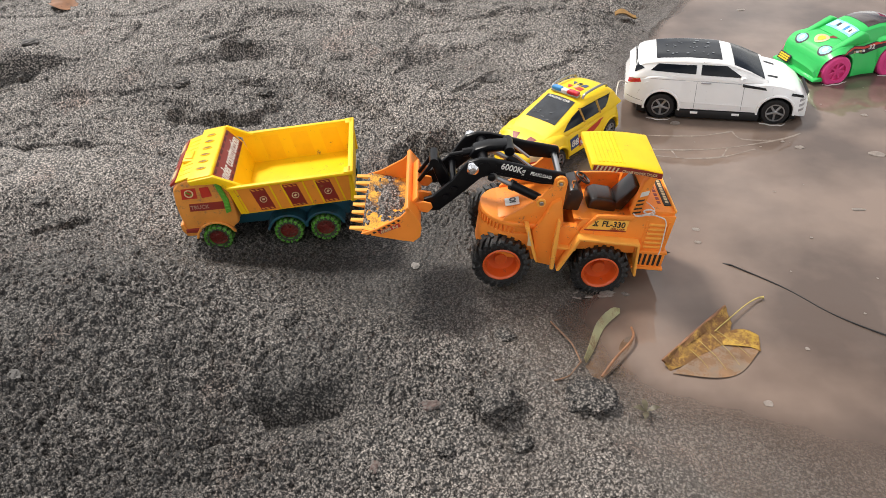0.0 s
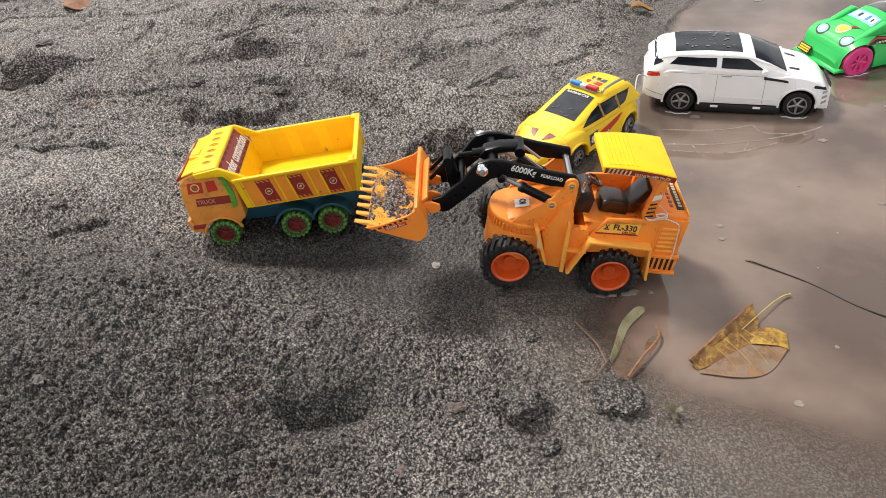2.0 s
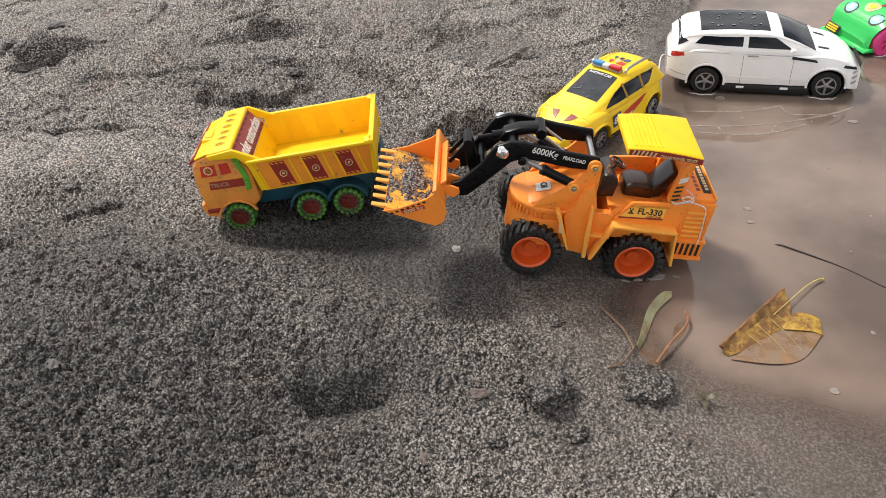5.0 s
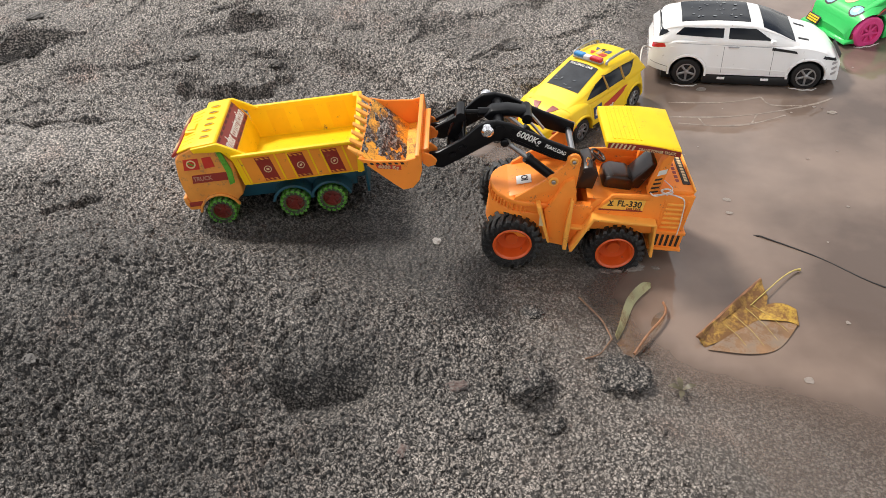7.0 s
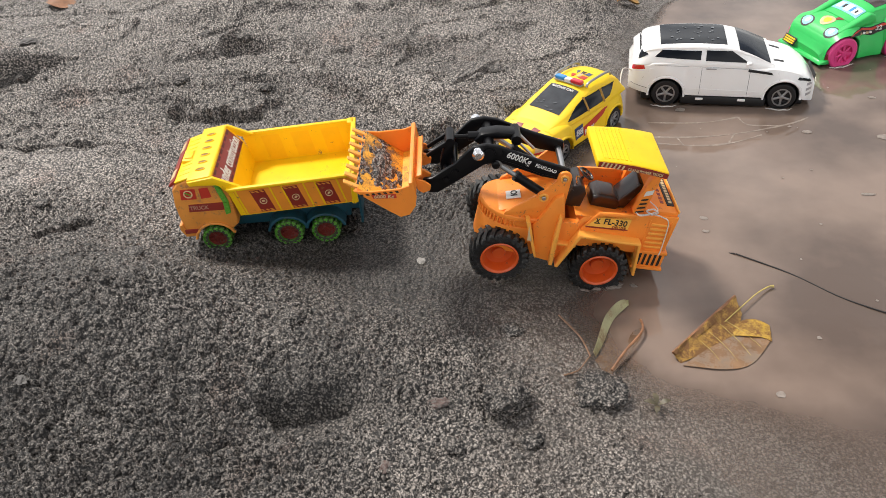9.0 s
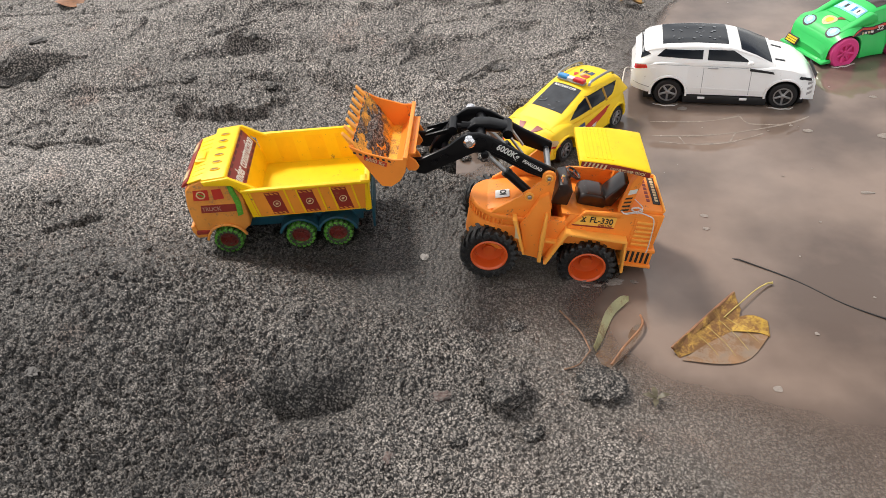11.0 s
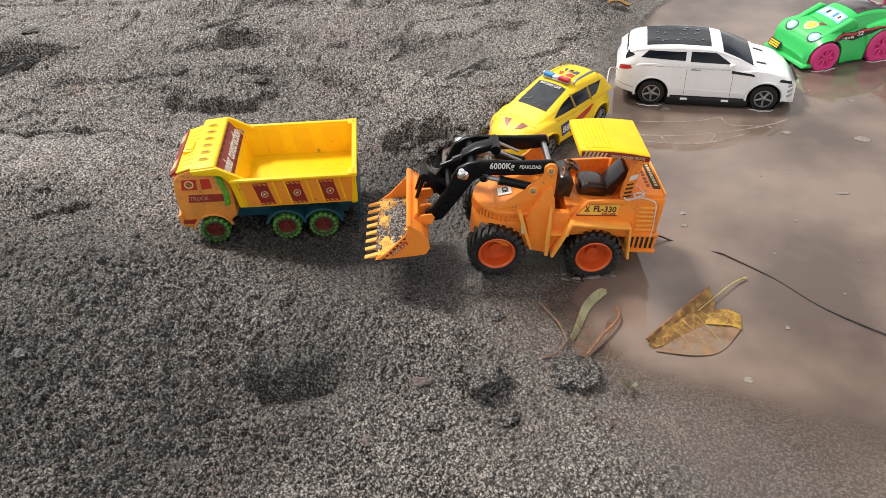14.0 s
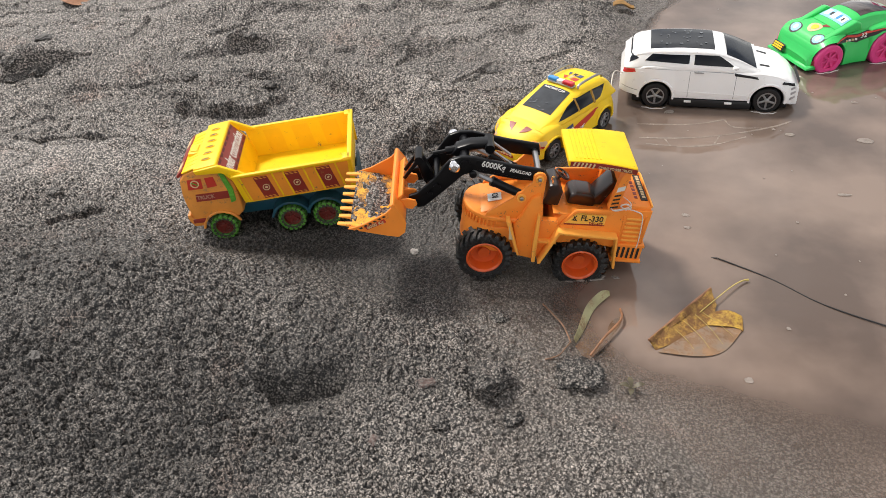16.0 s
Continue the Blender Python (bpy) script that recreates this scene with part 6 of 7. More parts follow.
def build_green_car():
    car = new("toy_race_car")
    tagged(car, "bright green toy race car with pink wheels standing in the puddle", "toy car")
    axf, axr = 0.0425, -0.0455
    base = arches(lambda x: 0.006, (axf,), 0.0235, 0.0190)
    rear = arches(lambda x: 0.006, (axr,), 0.0270, 0.0210)
    z0 = [(a[0], max(a[1], b[1])) for a, b in zip(base, rear)]
    low = Shell(z0,
                [(-0.0960, 0.040), (-0.088, 0.052), (-0.05, 0.0575), (-0.02, 0.0545), (0.016, 0.0545), (0.040, 0.0490), (0.056, 0.0400), (0.066, 0.0260), (0.0705, 0.0150)],
                [(-0.0960, 0.040), (-0.08, 0.0470), (-0.045, 0.0490), (0.0, 0.0440), (0.0425, 0.0475), (0.060, 0.0440), (0.0705, 0.0380)],
                [(-0.0960, 0.034), (-0.08, 0.0400), (-0.045, 0.0425), (0.0, 0.0390), (0.0425, 0.0400), (0.060, 0.0370), (0.0705, 0.0330)], 0.34, 2.4)
    body = part("body", low.mesh(-0.0955, 0.0700, 110), CAR_GREEN, car, "bright green body")
    top = Shell([(-0.10, 0.046), (0.04, 0.046)],
                [(-0.0860, 0.050), (-0.070, 0.0620), (-0.048, 0.0690), (-0.026, 0.0705), (-0.008, 0.0675), (0.008, 0.0615), (0.028, 0.0520)],
                [(-0.0860, 0.0300), (-0.05, 0.0360), (0.0, 0.0340), (0.028, 0.0300)],
                [(-0.0860, 0.0240), (-0.05, 0.0285), (-0.01, 0.0280), (0.028, 0.0270)], 0.34, 2.4)
    cab = part("cabin", top.mesh(-0.0855, 0.0280, 60), CAR_GREEN, car, "green cabin")
    part("roof_glass", top.top_patch(((-0.0600, -0.0235), (-0.0085, -0.0235), (-0.0085, 0.0235), (-0.0600, 0.0225)), 0.0005), SMOKED, cab, "smoked brown roof window")
    part("windscreen", top.top_patch(((0.0030, -0.0225), (0.0190, -0.0245), (0.0190, 0.0245), (0.0030, 0.0225)), 0.0005), SKY_BLUE, cab, "pale blue and white windscreen sticker")
    for y0, y1, x0, x1, m in ((-0.020, -0.012, 0.006, 0.016, WHITE_PRINT), (-0.005, 0.004, 0.005, 0.017, WHITE_PRINT), (0.010, 0.021, 0.006, 0.016, WHITE_PRINT), (-0.010, -0.006, 0.008, 0.014, BLACK_PRINT), (0.005, 0.009, 0.007, 0.015, LAMP_BLUE), (0.014, 0.017, 0.009, 0.014, BLACK_PRINT)):
        part("windscreen_mark", top.top_patch(((x0, y0), (x1, y0), (x1, y1), (x0, y1)), 0.0009, 3, 3), m, cab)
    for s in (1, -1):
        part("wing_fin", prism([(0.0500, 0.0440), (0.0060, 0.0635), (-0.0020, 0.0610), (-0.0060, 0.0500)], 0.0270 * s, 0.0370 * s, 0.0022, 3), CAR_GREEN, body, "raised green wing ridge")
        part("eye_outline", low.top_patch(((0.0445, 0.0150 * s), (0.0595, 0.0135 * s), (0.0595, 0.0345 * s), (0.0445, 0.0365 * s)), 0.0004, 8, 8, 0.0004, True), BLACK_PRINT, body, "black outline of the headlight sticker")
        part("eye_sticker", low.top_patch(((0.0460, 0.0172 * s), (0.0580, 0.0158 * s), (0.0580, 0.0322 * s), (0.0460, 0.0342 * s)), 0.0007, 8, 8, 0.0004, True), SKY_BLUE, body, "pale blue oval headlight sticker")
        part("eye_ring", low.top_patch(((0.0485, 0.0215 * s), (0.0555, 0.0210 * s), (0.0555, 0.0275 * s), (0.0485, 0.0285 * s)), 0.0010, 6, 6, 0.0004, True), WHITE_PRINT, body)
        swoosh = ((0.0400, 0.0405, 0.0415), (0.0320, 0.0405, 0.0445), (0.0200, 0.0395, 0.0470), (0.0020, 0.0350, 0.0455), (-0.0150, 0.0390, 0.0480), (-0.0320, 0.0480, 0.0510), (-0.0580, 0.0520, 0.0530))
        for (xa, a0, a1), (xb, b0, b1) in zip(swoosh, swoosh[1:]):
            part("flank_sticker", low.side_patch(((xb, b0), (xa, a0), (xa, a1), (xb, b1)), s, 0.0005, 5, 2), BLACK_PRINT, body, "black and red flank sticker")
            part("flank_stripe", low.side_patch(((xb, b0 * 0.35 + b1 * 0.65), (xa, a0 * 0.35 + a1 * 0.65), (xa, a0 * 0.1 + a1 * 0.9), (xb, b0 * 0.1 + b1 * 0.9)), s, 0.0009, 5, 1), RED, body)
        lettering("lettering", "32", 0.0085, side_pose(-0.0080, s * (low.side(-0.008, 0.043) + 0.0016), 0.0435, facing=s), WHITE_PRINT, body, 0.0095)
        for k in range(4):
            part("flank_print", low.side_patch(((0.0015 + 0.0050 * k, 0.0378), (0.0052 + 0.0050 * k, 0.0384), (0.0052 + 0.0050 * k, 0.0412), (0.0015 + 0.0050 * k, 0.0406)), s, 0.0012, 2, 1), CREAM if k % 2 else WHITE_PRINT, body)
        part("nose_badge", low.side_patch(((0.0550, 0.0120), (0.0660, 0.0120), (0.0650, 0.0190), (0.0560, 0.0200)), s, 0.0005), MAROON, body)
    part("bonnet_emblem", low.top_patch(((0.0330, -0.0125), (0.0500, -0.0085), (0.0490, 0.0085), (0.0320, 0.0120)), 0.0005, 8, 8, 0.0004, True), CREAM, body, "pale winged emblem")
    part("emblem_core", low.top_patch(((0.0370, -0.0060), (0.0460, -0.0045), (0.0450, 0.0045), (0.0360, 0.0065)), 0.0009, 6, 6, 0.0004, True), CAR_YELLOW, body)
    part("emblem_wing", low.top_patch(((0.0270, 0.0060), (0.0330, 0.0050), (0.0345, 0.0090), (0.0220, 0.0220)), 0.0006, 4, 4, 0.0004), MAROON, body)
    part("splitter", prism([(0.0600, 0.0060), (0.0760, 0.0070), (0.0745, 0.0095), (0.0600, 0.0120)], -0.0470, 0.0440, 0.0008), CAR_GREEN, body)
    part("front_plate", moved(box(-0.0006, 0.0006, -0.0120, 0.0120, -0.0055, 0.0055, 0.0004), pose(0.0730, -0.026, 0.0170, 0, -28, 0)), BLACK_PRINT, body, "black plate with yellow bars")
    for k in range(3):
        part("plate_bar", moved(box(0.0006, 0.0010, -0.0100, 0.0100, -0.0042 + 0.0030 * k, -0.0022 + 0.0030 * k, 0), pose(0.0730, -0.026, 0.0170, 0, -28, 0)), CAR_YELLOW, body)
    sp = part("spoiler", join(prism([(-0.0740, 0.0760), (-0.0900, 0.0790), (-0.0905, 0.0810), (-0.0740, 0.0782)], -0.0440, 0.0440, 0.0007)), PINK, car, "pink rear spoiler")
    for s in (1, -1):
        part("end_plate", prism([(-0.0680, 0.0700), (-0.0900, 0.0730), (-0.0960, 0.0900), (-0.0780, 0.0880)], 0.0440 * s, 0.0460 * s, 0.0005), PINK, sp)
        part("post", prism([(-0.0760, 0.0480), (-0.0860, 0.0480), (-0.0860, 0.0790), (-0.0760, 0.0770)], 0.0220 * s, 0.0245 * s, 0.0004), PINK, sp)
        part("spoiler_sticker", prism([(-0.0755, 0.0781), (-0.0890, 0.0807), (-0.0890, 0.0812), (-0.0755, 0.0786)], 0.0060 * s, 0.0340 * s, 0), WHITE_PRINT, sp, "white and blue sticker")
        part("sticker_bar", prism([(-0.0790, 0.0789), (-0.0850, 0.0801), (-0.0850, 0.0817), (-0.0790, 0.0806)], 0.0130 * s, 0.0240 * s, 0), LAMP_BLUE, sp)
    sp.location = (-0.016, 0, 0)
    part("underside", box(-0.0800, 0.0560, -0.0340, 0.0340, 0.0030, 0.0200, 0.001), CAR_GREEN, car)
    for x, r in ((axf, 0.0212), (axr, 0.0245)):
        for s in (1, -1):
            road_wheel(car, x, 0.0400 * s, r * 0.86, r, 0.0130, PINK, PINK, 7, s, "pink plastic wheel", "pink spoked rim", True)
    car.matrix_world = pose(0.5459, 1.0197, -0.002, 0, 0, -163.6)


SMOKED = mat("smoked_window", (0.045, 0.030, 0.026), 0.10, coat=0.8, var=0.3)
build_green_car()


# ---------- leaves, clods, scum and cords ----------
def ground_z(x, y, low=0.0):
    return max(low, float(height(np.array([x]), np.array([y]))[0]))


def leaf_sheet(outline_l, outline_r, lift, n=24, m=10, thick=0.0004):
    """A leaf between its two edges, each a list of (x, y); lift(u, v) gives the height."""
    L, R = np.array(outline_l), np.array(outline_r)

    def pick(a, t):
        n = len(a) - 1
        i = min(int(t * n), n - 1)
        f = t * n - i
        p0, p1, p2, p3 = a[max(i - 1, 0)], a[i], a[i + 1], a[min(i + 2, n)]
        q = 0.5 * (2 * p1 + (p2 - p0) * f + (2 * p0 - 5 * p1 + 4 * p2 - p3) * f * f + (3 * p1 - p0 - 3 * p2 + p3) * f ** 3)
        return q[0], q[1]

    def fn(u, v):
        (x0, y0), (x1, y1) = pick(L, u), pick(R, u)
        return (x0 + (x1 - x0) * v, y0 + (y1 - y0) * v, lift(u, v))
    return grid_patch(fn, n, m, thick)


def build_leaves():
    # large leaf folded along its midrib, half under water
    lf = new("fallen_leaf")
    tagged(lf, "large yellow and brown dead leaf lying half under the water", "leaf")
    rib = [(0.1824, 0.4362), (0.2070, 0.4600), (0.2300, 0.4820), (0.2491, 0.4998)]
    part("blade", leaf_sheet(rib, [(0.1880, 0.4300), (0.2130, 0.4420), (0.2400, 0.4620), (0.2515, 0.4840)], lambda u, v: 0.0060 + 0.0020 * u - 0.0065 * v ** 0.8 + 0.0010 * math.sin(9 * u)), LEAF_MOTTLED, lf, "mottled brown and yellow half of the blade")
    part("wet_half", leaf_sheet([(0.1890, 0.4268), (0.2150, 0.4450), (0.2400, 0.4600), (0.2560, 0.4700)], [(0.1900, 0.4262), (0.2211, 0.4205), (0.2440, 0.4265), (0.2650, 0.4500)], lambda u, v: 0.0008 + 0.0004 * math.sin(7 * u)), LEAF_WET, lf, "wet brown half of the blade under a film of water")
    part("lobe", leaf_sheet([(0.2380, 0.4700), (0.2520, 0.4745), (0.2620, 0.4735), (0.2705, 0.4690)], [(0.2380, 0.4580), (0.2500, 0.4560), (0.2600, 0.4540), (0.2665, 0.4500)], lambda u, v: 0.0014 + 0.0028 * math.sin(3 * u + 0.2) * (1 - 0.6 * v)), LEAF_YELLOW, lf, "yellow curled lobe")
    part("stalk", tube([(0.2335, 0.4715, 0.0050), (0.2500, 0.4870, 0.0052), (0.2700, 0.5060, 0.0045), (0.2830, 0.5160, 0.0030), (0.2890, 0.5180, 0.0022)], lambda t: 0.0005 + 0.0009 * t ** 4, 7), LEAF_YELLOW_STALK, lf, "pale yellow stalk")
    part("fold", tube([(0.1824, 0.4362, 0.0058), (0.2070, 0.4600, 0.0068), (0.2300, 0.4820, 0.0078), (0.2491, 0.4998, 0.0082)], 0.0013, 7), LEAF_DRY, lf, "brown folded edge")
    part("dry_margin", leaf_sheet([(0.1826, 0.4358), (0.2072, 0.4596), (0.2302, 0.4816), (0.2492, 0.4990)], [(0.1850, 0.4330), (0.2092, 0.4565), (0.2330, 0.4780), (0.2498, 0.4950)], lambda u, v: 0.0072 + 0.0018 * u - 0.0030 * v + 0.0006 * math.sin(14 * u + 3 * v)), LEAF_MOTTLED, lf, "dry brown margin")
    for a, b in (((0.2060, 0.4540), (0.2200, 0.4270)), ((0.2180, 0.4610), (0.2330, 0.4290)), ((0.2290, 0.4700), (0.2450, 0.4350)), ((0.2350, 0.4740), (0.2560, 0.4440))):
        mid = ((a[0] + b[0]) / 2 + 0.002, (a[1] + b[1]) / 2)
        part("vein", tube([(*a, 0.0040), (*mid, 0.0022), (*b, 0.0012)], lambda t: 0.00025 - 0.0001 * t, 5), LEAF_YELLOW_STALK, lf)
    # pale leaf with silt on it
    lc = new("fallen_leaf")
    tagged(lc, "pale green curled leaf filled with silty water at the water's edge", "leaf")
    part("blade", leaf_sheet([(0.1576, 0.5017), (0.1491, 0.5004), (0.1344, 0.4823), (0.1237, 0.4535), (0.1185, 0.4400)], [(0.1580, 0.5010), (0.1545, 0.4970), (0.1410, 0.4812), (0.1290, 0.4550), (0.1205, 0.4395)], lambda u, v: 0.0065 - 0.0055 * v + 0.0006 * math.sin(6 * u)), LEAF_GREEN, lc, "pale green rolled edge")
    part("silt", leaf_sheet([(0.1560, 0.4960), (0.1400, 0.4760), (0.1290, 0.4500), (0.1160, 0.4320)], [(0.1640, 0.4790), (0.1630, 0.4640), (0.1460, 0.4390), (0.1310, 0.4215)], lambda u, v: -0.0008 + 0.0006 * math.sin(4 * u) * v), LEAF_SILT, lc, "brown silty hollow")
    part("rim", tube([(0.1645, 0.4800, 0.0030), (0.1628, 0.4640, 0.0050), (0.1440, 0.4393, 0.0060), (0.1309, 0.4210, 0.0040)], 0.0011, 7), LEAF_DRY, lc, "thin brown rim")
    # dry leaves further off
    for nm, x, y, turn, l, w, lab in (("fallen_leaf", -0.664, 1.2600, -8, 0.046, 0.024, "dry brown curled leaf on the sand"), ("fallen_leaf", 0.276, 1.203, 5, 0.036, 0.014, "small dry ochre leaf on the sand")):
        z = ground_z(x, y)
        b = grid_patch(lambda u, v, l=l, w=w: ((u - 0.5) * l, (v - 0.5) * w * (0.35 + 1.3 * math.sin(math.pi * min(max(u, 0.06), 0.94)) ** 0.7), 0.004 + 0.009 * abs(v - 0.5) + 0.004 * math.sin(5 * u)), 12, 6, 0.0005)
        ob = part(nm, b, LEAF_DRY if x < 0 else LEAF_OCHRE)
        tagged(ob, lab, "leaf")
        ob.matrix_world = pose(x, y, z, 12 if x < 0 else 0, 6, turn)
    # twig beside the silted leaf
    tw = part("twig", join(tube([(0.0953, 0.4882, 0.004), (0.1040, 0.4700, 0.006), (0.1113, 0.4569, 0.005), (0.1158, 0.4362, 0.005)], 0.0008, 6), tube([(0.1158, 0.4370, 0.005), (0.1100, 0.4280, 0.006), (0.1036, 0.4206, 0.005), (0.0919, 0.4161, 0.005)], 0.0007, 6)), TWIG)
    tagged(tw, "thin brown forked twig on wet sand", "twig")
    # small sprig near the shore
    sp = [grid_patch(lambda u, v, a=a: (math.cos(a) * 0.011 * u - math.sin(a) * 0.0045 * (v - 0.5) * math.sin(math.pi * u), math.sin(a) * 0.011 * u + math.cos(a) * 0.0045 * (v - 0.5) * math.sin(math.pi * u), 0.002 + 0.004 * math.sin(2.5 * u)), 5, 3, 0.0004) for a in (0.2, 1.7, 2.9, 4.4)]
    ob = part("sprig", join(*sp), LEAF_SPRIG)
    tagged(ob, "small muddy green sprig on the wet sand", "sprig")
    ob.location = (0.160, 0.384, max(0.001, ground_z(0.160, 0.384)))


LEAF_YELLOW_STALK = mat("leaf_stalk", (0.52, 0.40, 0.12), 0.35, var=0.2, scale=100)
LEAF_OCHRE = mat("ochre_leaf", (0.36, 0.20, 0.06), 0.55, var=0.3, scale=120)
LEAF_MOTTLED = mat("mottled_leaf", (0.44, 0.25, 0.04), 0.4, var=0.3, scale=60, bump=0.6, bscale=260, dirt=1.12, dirt_col=(0.16, 0.075, 0.025), dscale=110)
LEAF_WET = mat("sodden_leaf", (0.215, 0.125, 0.066), 0.10, var=0.3, scale=60, bump=0.2, bscale=200, dirt=0.75, dirt_col=(0.20, 0.148, 0.108), dscale=50)
LEAF_SILT = mat("silted_leaf", (0.155, 0.098, 0.062), 0.22, var=0.3, scale=70, bump=0.5, bscale=400, dirt=0.6, dirt_col=(0.115, 0.090, 0.072), dscale=90)
LEAF_SPRIG = mat("muddy_sprig", (0.085, 0.072, 0.040), 0.5, var=0.3, scale=200)
build_leaves()


CLOD = sand_material("damp_clods", wet=False, tone0=0.55)


def build_clods():
    spec = [("sand_clod", 0.0440, 0.3850, 0.0170, 0.75, "rounded damp clod of dark sand"), ("sand_clod", 0.1165, 0.3975, 0.0185, 0.55, "flat damp clod of sand at the water's edge"),
            ("sand_clod", 0.0045, 0.3443, 0.0075, 0.7, "small clod of sand"), ("sand_clod", 0.0606, 0.3489, 0.0075, 0.65, "small clod of sand"), ("sand_clod", -0.130, 0.470, 0.009, 0.6, "small clod of sand"),
            ("sand_clod", -0.300, 0.560, 0.010, 0.6, "small clod of sand"), ("sand_clod", 0.055, 0.470, 0.0075, 0.6, "small clod of sand"), ("sand_clod", -0.36, 0.935, 0.010, 0.6, "small clod of sand"),
            ("sand_clod", -0.565, 0.965, 0.020, 0.6, "broken clod of sand"), ("sand_clod", -0.610, 0.950, 0.022, 0.6, "broken clod of sand"), ("sand_clod", -0.64, 0.985, 0.016, 0.6, "broken clod of sand")]
    rnd = random.Random(61)
    for k in range(13):
        spec.append(("sand_clod", -0.012 + rnd.uniform(-0.05, 0.05), 0.772 + rnd.uniform(-0.024, 0.026), rnd.uniform(0.005, 0.0105), 0.7, "dark damp clod in the dug patch"))
    for k in range(7):
        spec.append(("sand_clod", -0.605 + rnd.uniform(-0.06, 0.05), 0.965 + rnd.uniform(-0.018, 0.016), rnd.uniform(0.006, 0.013), 0.75, "broken clod of sand"))
    for x, y in ((-0.37, 1.095), (-0.10, 1.075), (-0.075, 1.085), (-0.30, 1.045), (0.06, 0.98), (-0.44, 0.665), (-0.40, 0.640), (-0.245, 0.905)):
        spec.append(("sand_clod", x, y, rnd.uniform(0.006, 0.010), 0.6, "small clod of sand"))
    for k, (nm, x, y, r, flat, lab) in enumerate(spec):
        ob = part(nm, crumb_mesh(40 + k, r, 5 if r > 0.012 else 4), CLOD, smooth=0)
        ob.data.shade_smooth()
        tagged(ob, lab, "clod", "clods of sand")
        ob.matrix_world = Matrix.Translation((x, y, ground_z(x, y) + r * flat * 0.30)) @ Matrix.Diagonal((1, 1, flat, 1))
    for k, (x, y, r, m, lab) in enumerate(((-0.0074, 0.3825, 0.0062, REDDISH, "reddish crumbling stone on sand"), (-0.0439, 0.3271, 0.0052, REDDISH, "reddish crumbling stone on sand"), (-0.3314, 0.3947, 0.0050, PEBBLE, "flat grey pebble lying on sand"),
                                           (-0.6446, 1.0931, 0.0120, PEBBLE, "angular grey stone on sand"), (-0.0294, 0.5742, 0.0042, CHIP, "pale chip of shell on sand"), (-0.3614, 1.0691, 0.011, PEBBLE, "angular grey stone on sand"))):
        ob = part("stone", crumb_mesh(80 + k, r, 4), m, smooth=25)
        tagged(ob, lab, "stone")
        ob.matrix_world = Matrix.Translation((x, y, ground_z(x, y) + r * 0.15)) @ Matrix.Rotation(k * 1.3, 4, "Z") @ Matrix.Diagonal((1.2, 0.8, 0.45, 1))


CHIP = mat("pale_shell", (0.30, 0.285, 0.265), 0.5, var=0.3, scale=200, bump=0.5, dirt=0.3)
build_clods()


def build_scum():
    """Flat flecks of scum, small leaves and bubbles that float on the puddle."""
    first = [(0.2838, 0.8611, 0.0085, 0.7), (0.4139, 0.7913, 0.0080, 0.6), (0.4951, 0.7708, 0.0125, 0.6), (0.4293, 0.6581, 0.0110, 0.3), (0.2556, 0.3937, 0.0050, 0.8), (0.3062, 0.4529, 0.0030, 1.0), (0.5197, 0.868, 0.0060, 0.6),
             (0.2554, 0.6289, 0.0050, 0.7), (0.2518, 0.6065, 0.0050, 0.6), (0.4739, 1.2534, 0.0090, 0.5), (0.3989, 0.8059, 0.0040, 0.7), (0.60, 1.18, 0.020, 0.45)]
    rnd = random.Random(12)
    for k in range(46):
        x, y = rnd.uniform(0.17, 0.72), rnd.uniform(0.32, 1.25)
        if x < np.interp(y, SHORE_Y, SHORE_X) + 0.06:
            continue
        first.append((x, y, rnd.uniform(0.0009, 0.0024), rnd.uniform(0.5, 1)))
    for k, (x, y, r, flat) in enumerate(first):
        bm = crumb_mesh(500 + k, r, 2 if r > 0.004 else 1)
        ob = part("floating_fleck", bm, FOAM)
        tagged(ob, "pale fleck of scum floating on the puddle", "scum", "flecks on the water")
        ob.matrix_world = Matrix.Translation((x, y, 0.0004)) @ Matrix.Rotation(rnd.uniform(-0.5, 0.5), 4, "Z") @ Matrix.Diagonal((0.72, 0.8 * flat, 0.08, 1))


build_scum()


def build_rims():
    """Thin pale rims of water drawn up round the wheels that stand in the puddle."""
    white, green = pose(0.3423, 0.9111, 0, 0, 0, -10.2), pose(0.5459, 1.0197, 0, 0, 0, -163.6)
    for m, x, y, r in ((white, -0.0685, -0.0490, 0.0130), (white, 0.0685, -0.0490, 0.0130), (green, 0.0425, 0.0480, 0.0150), (green, -0.0455, 0.0480, 0.0170)):
        c = m @ Vector((x, y, 0))
        along = (m.to_3x3() @ Vector((1, 0, 0))).xy
        if along.x < 0:
            along = -along
        pts = [(c.x + along.x * r * q, c.y + along.y * r * q - 0.0035 * (1 - q * q) + 0.0010 * math.sin(7 * q + x * 90), 0.0003) for q in (-1.25, -1.0, -0.7, -0.35, 0, 0.35, 0.7, 1.0, 1.2)]
        ob = part("water_ripple", tube(pts, lambda t: 0.0003 + 0.0006 * math.sin(math.pi * t), 5), FOAM_CLEAR)
        tagged(ob, "thin pale rim of water round a toy wheel", "ripple", "ripples at the wheels")


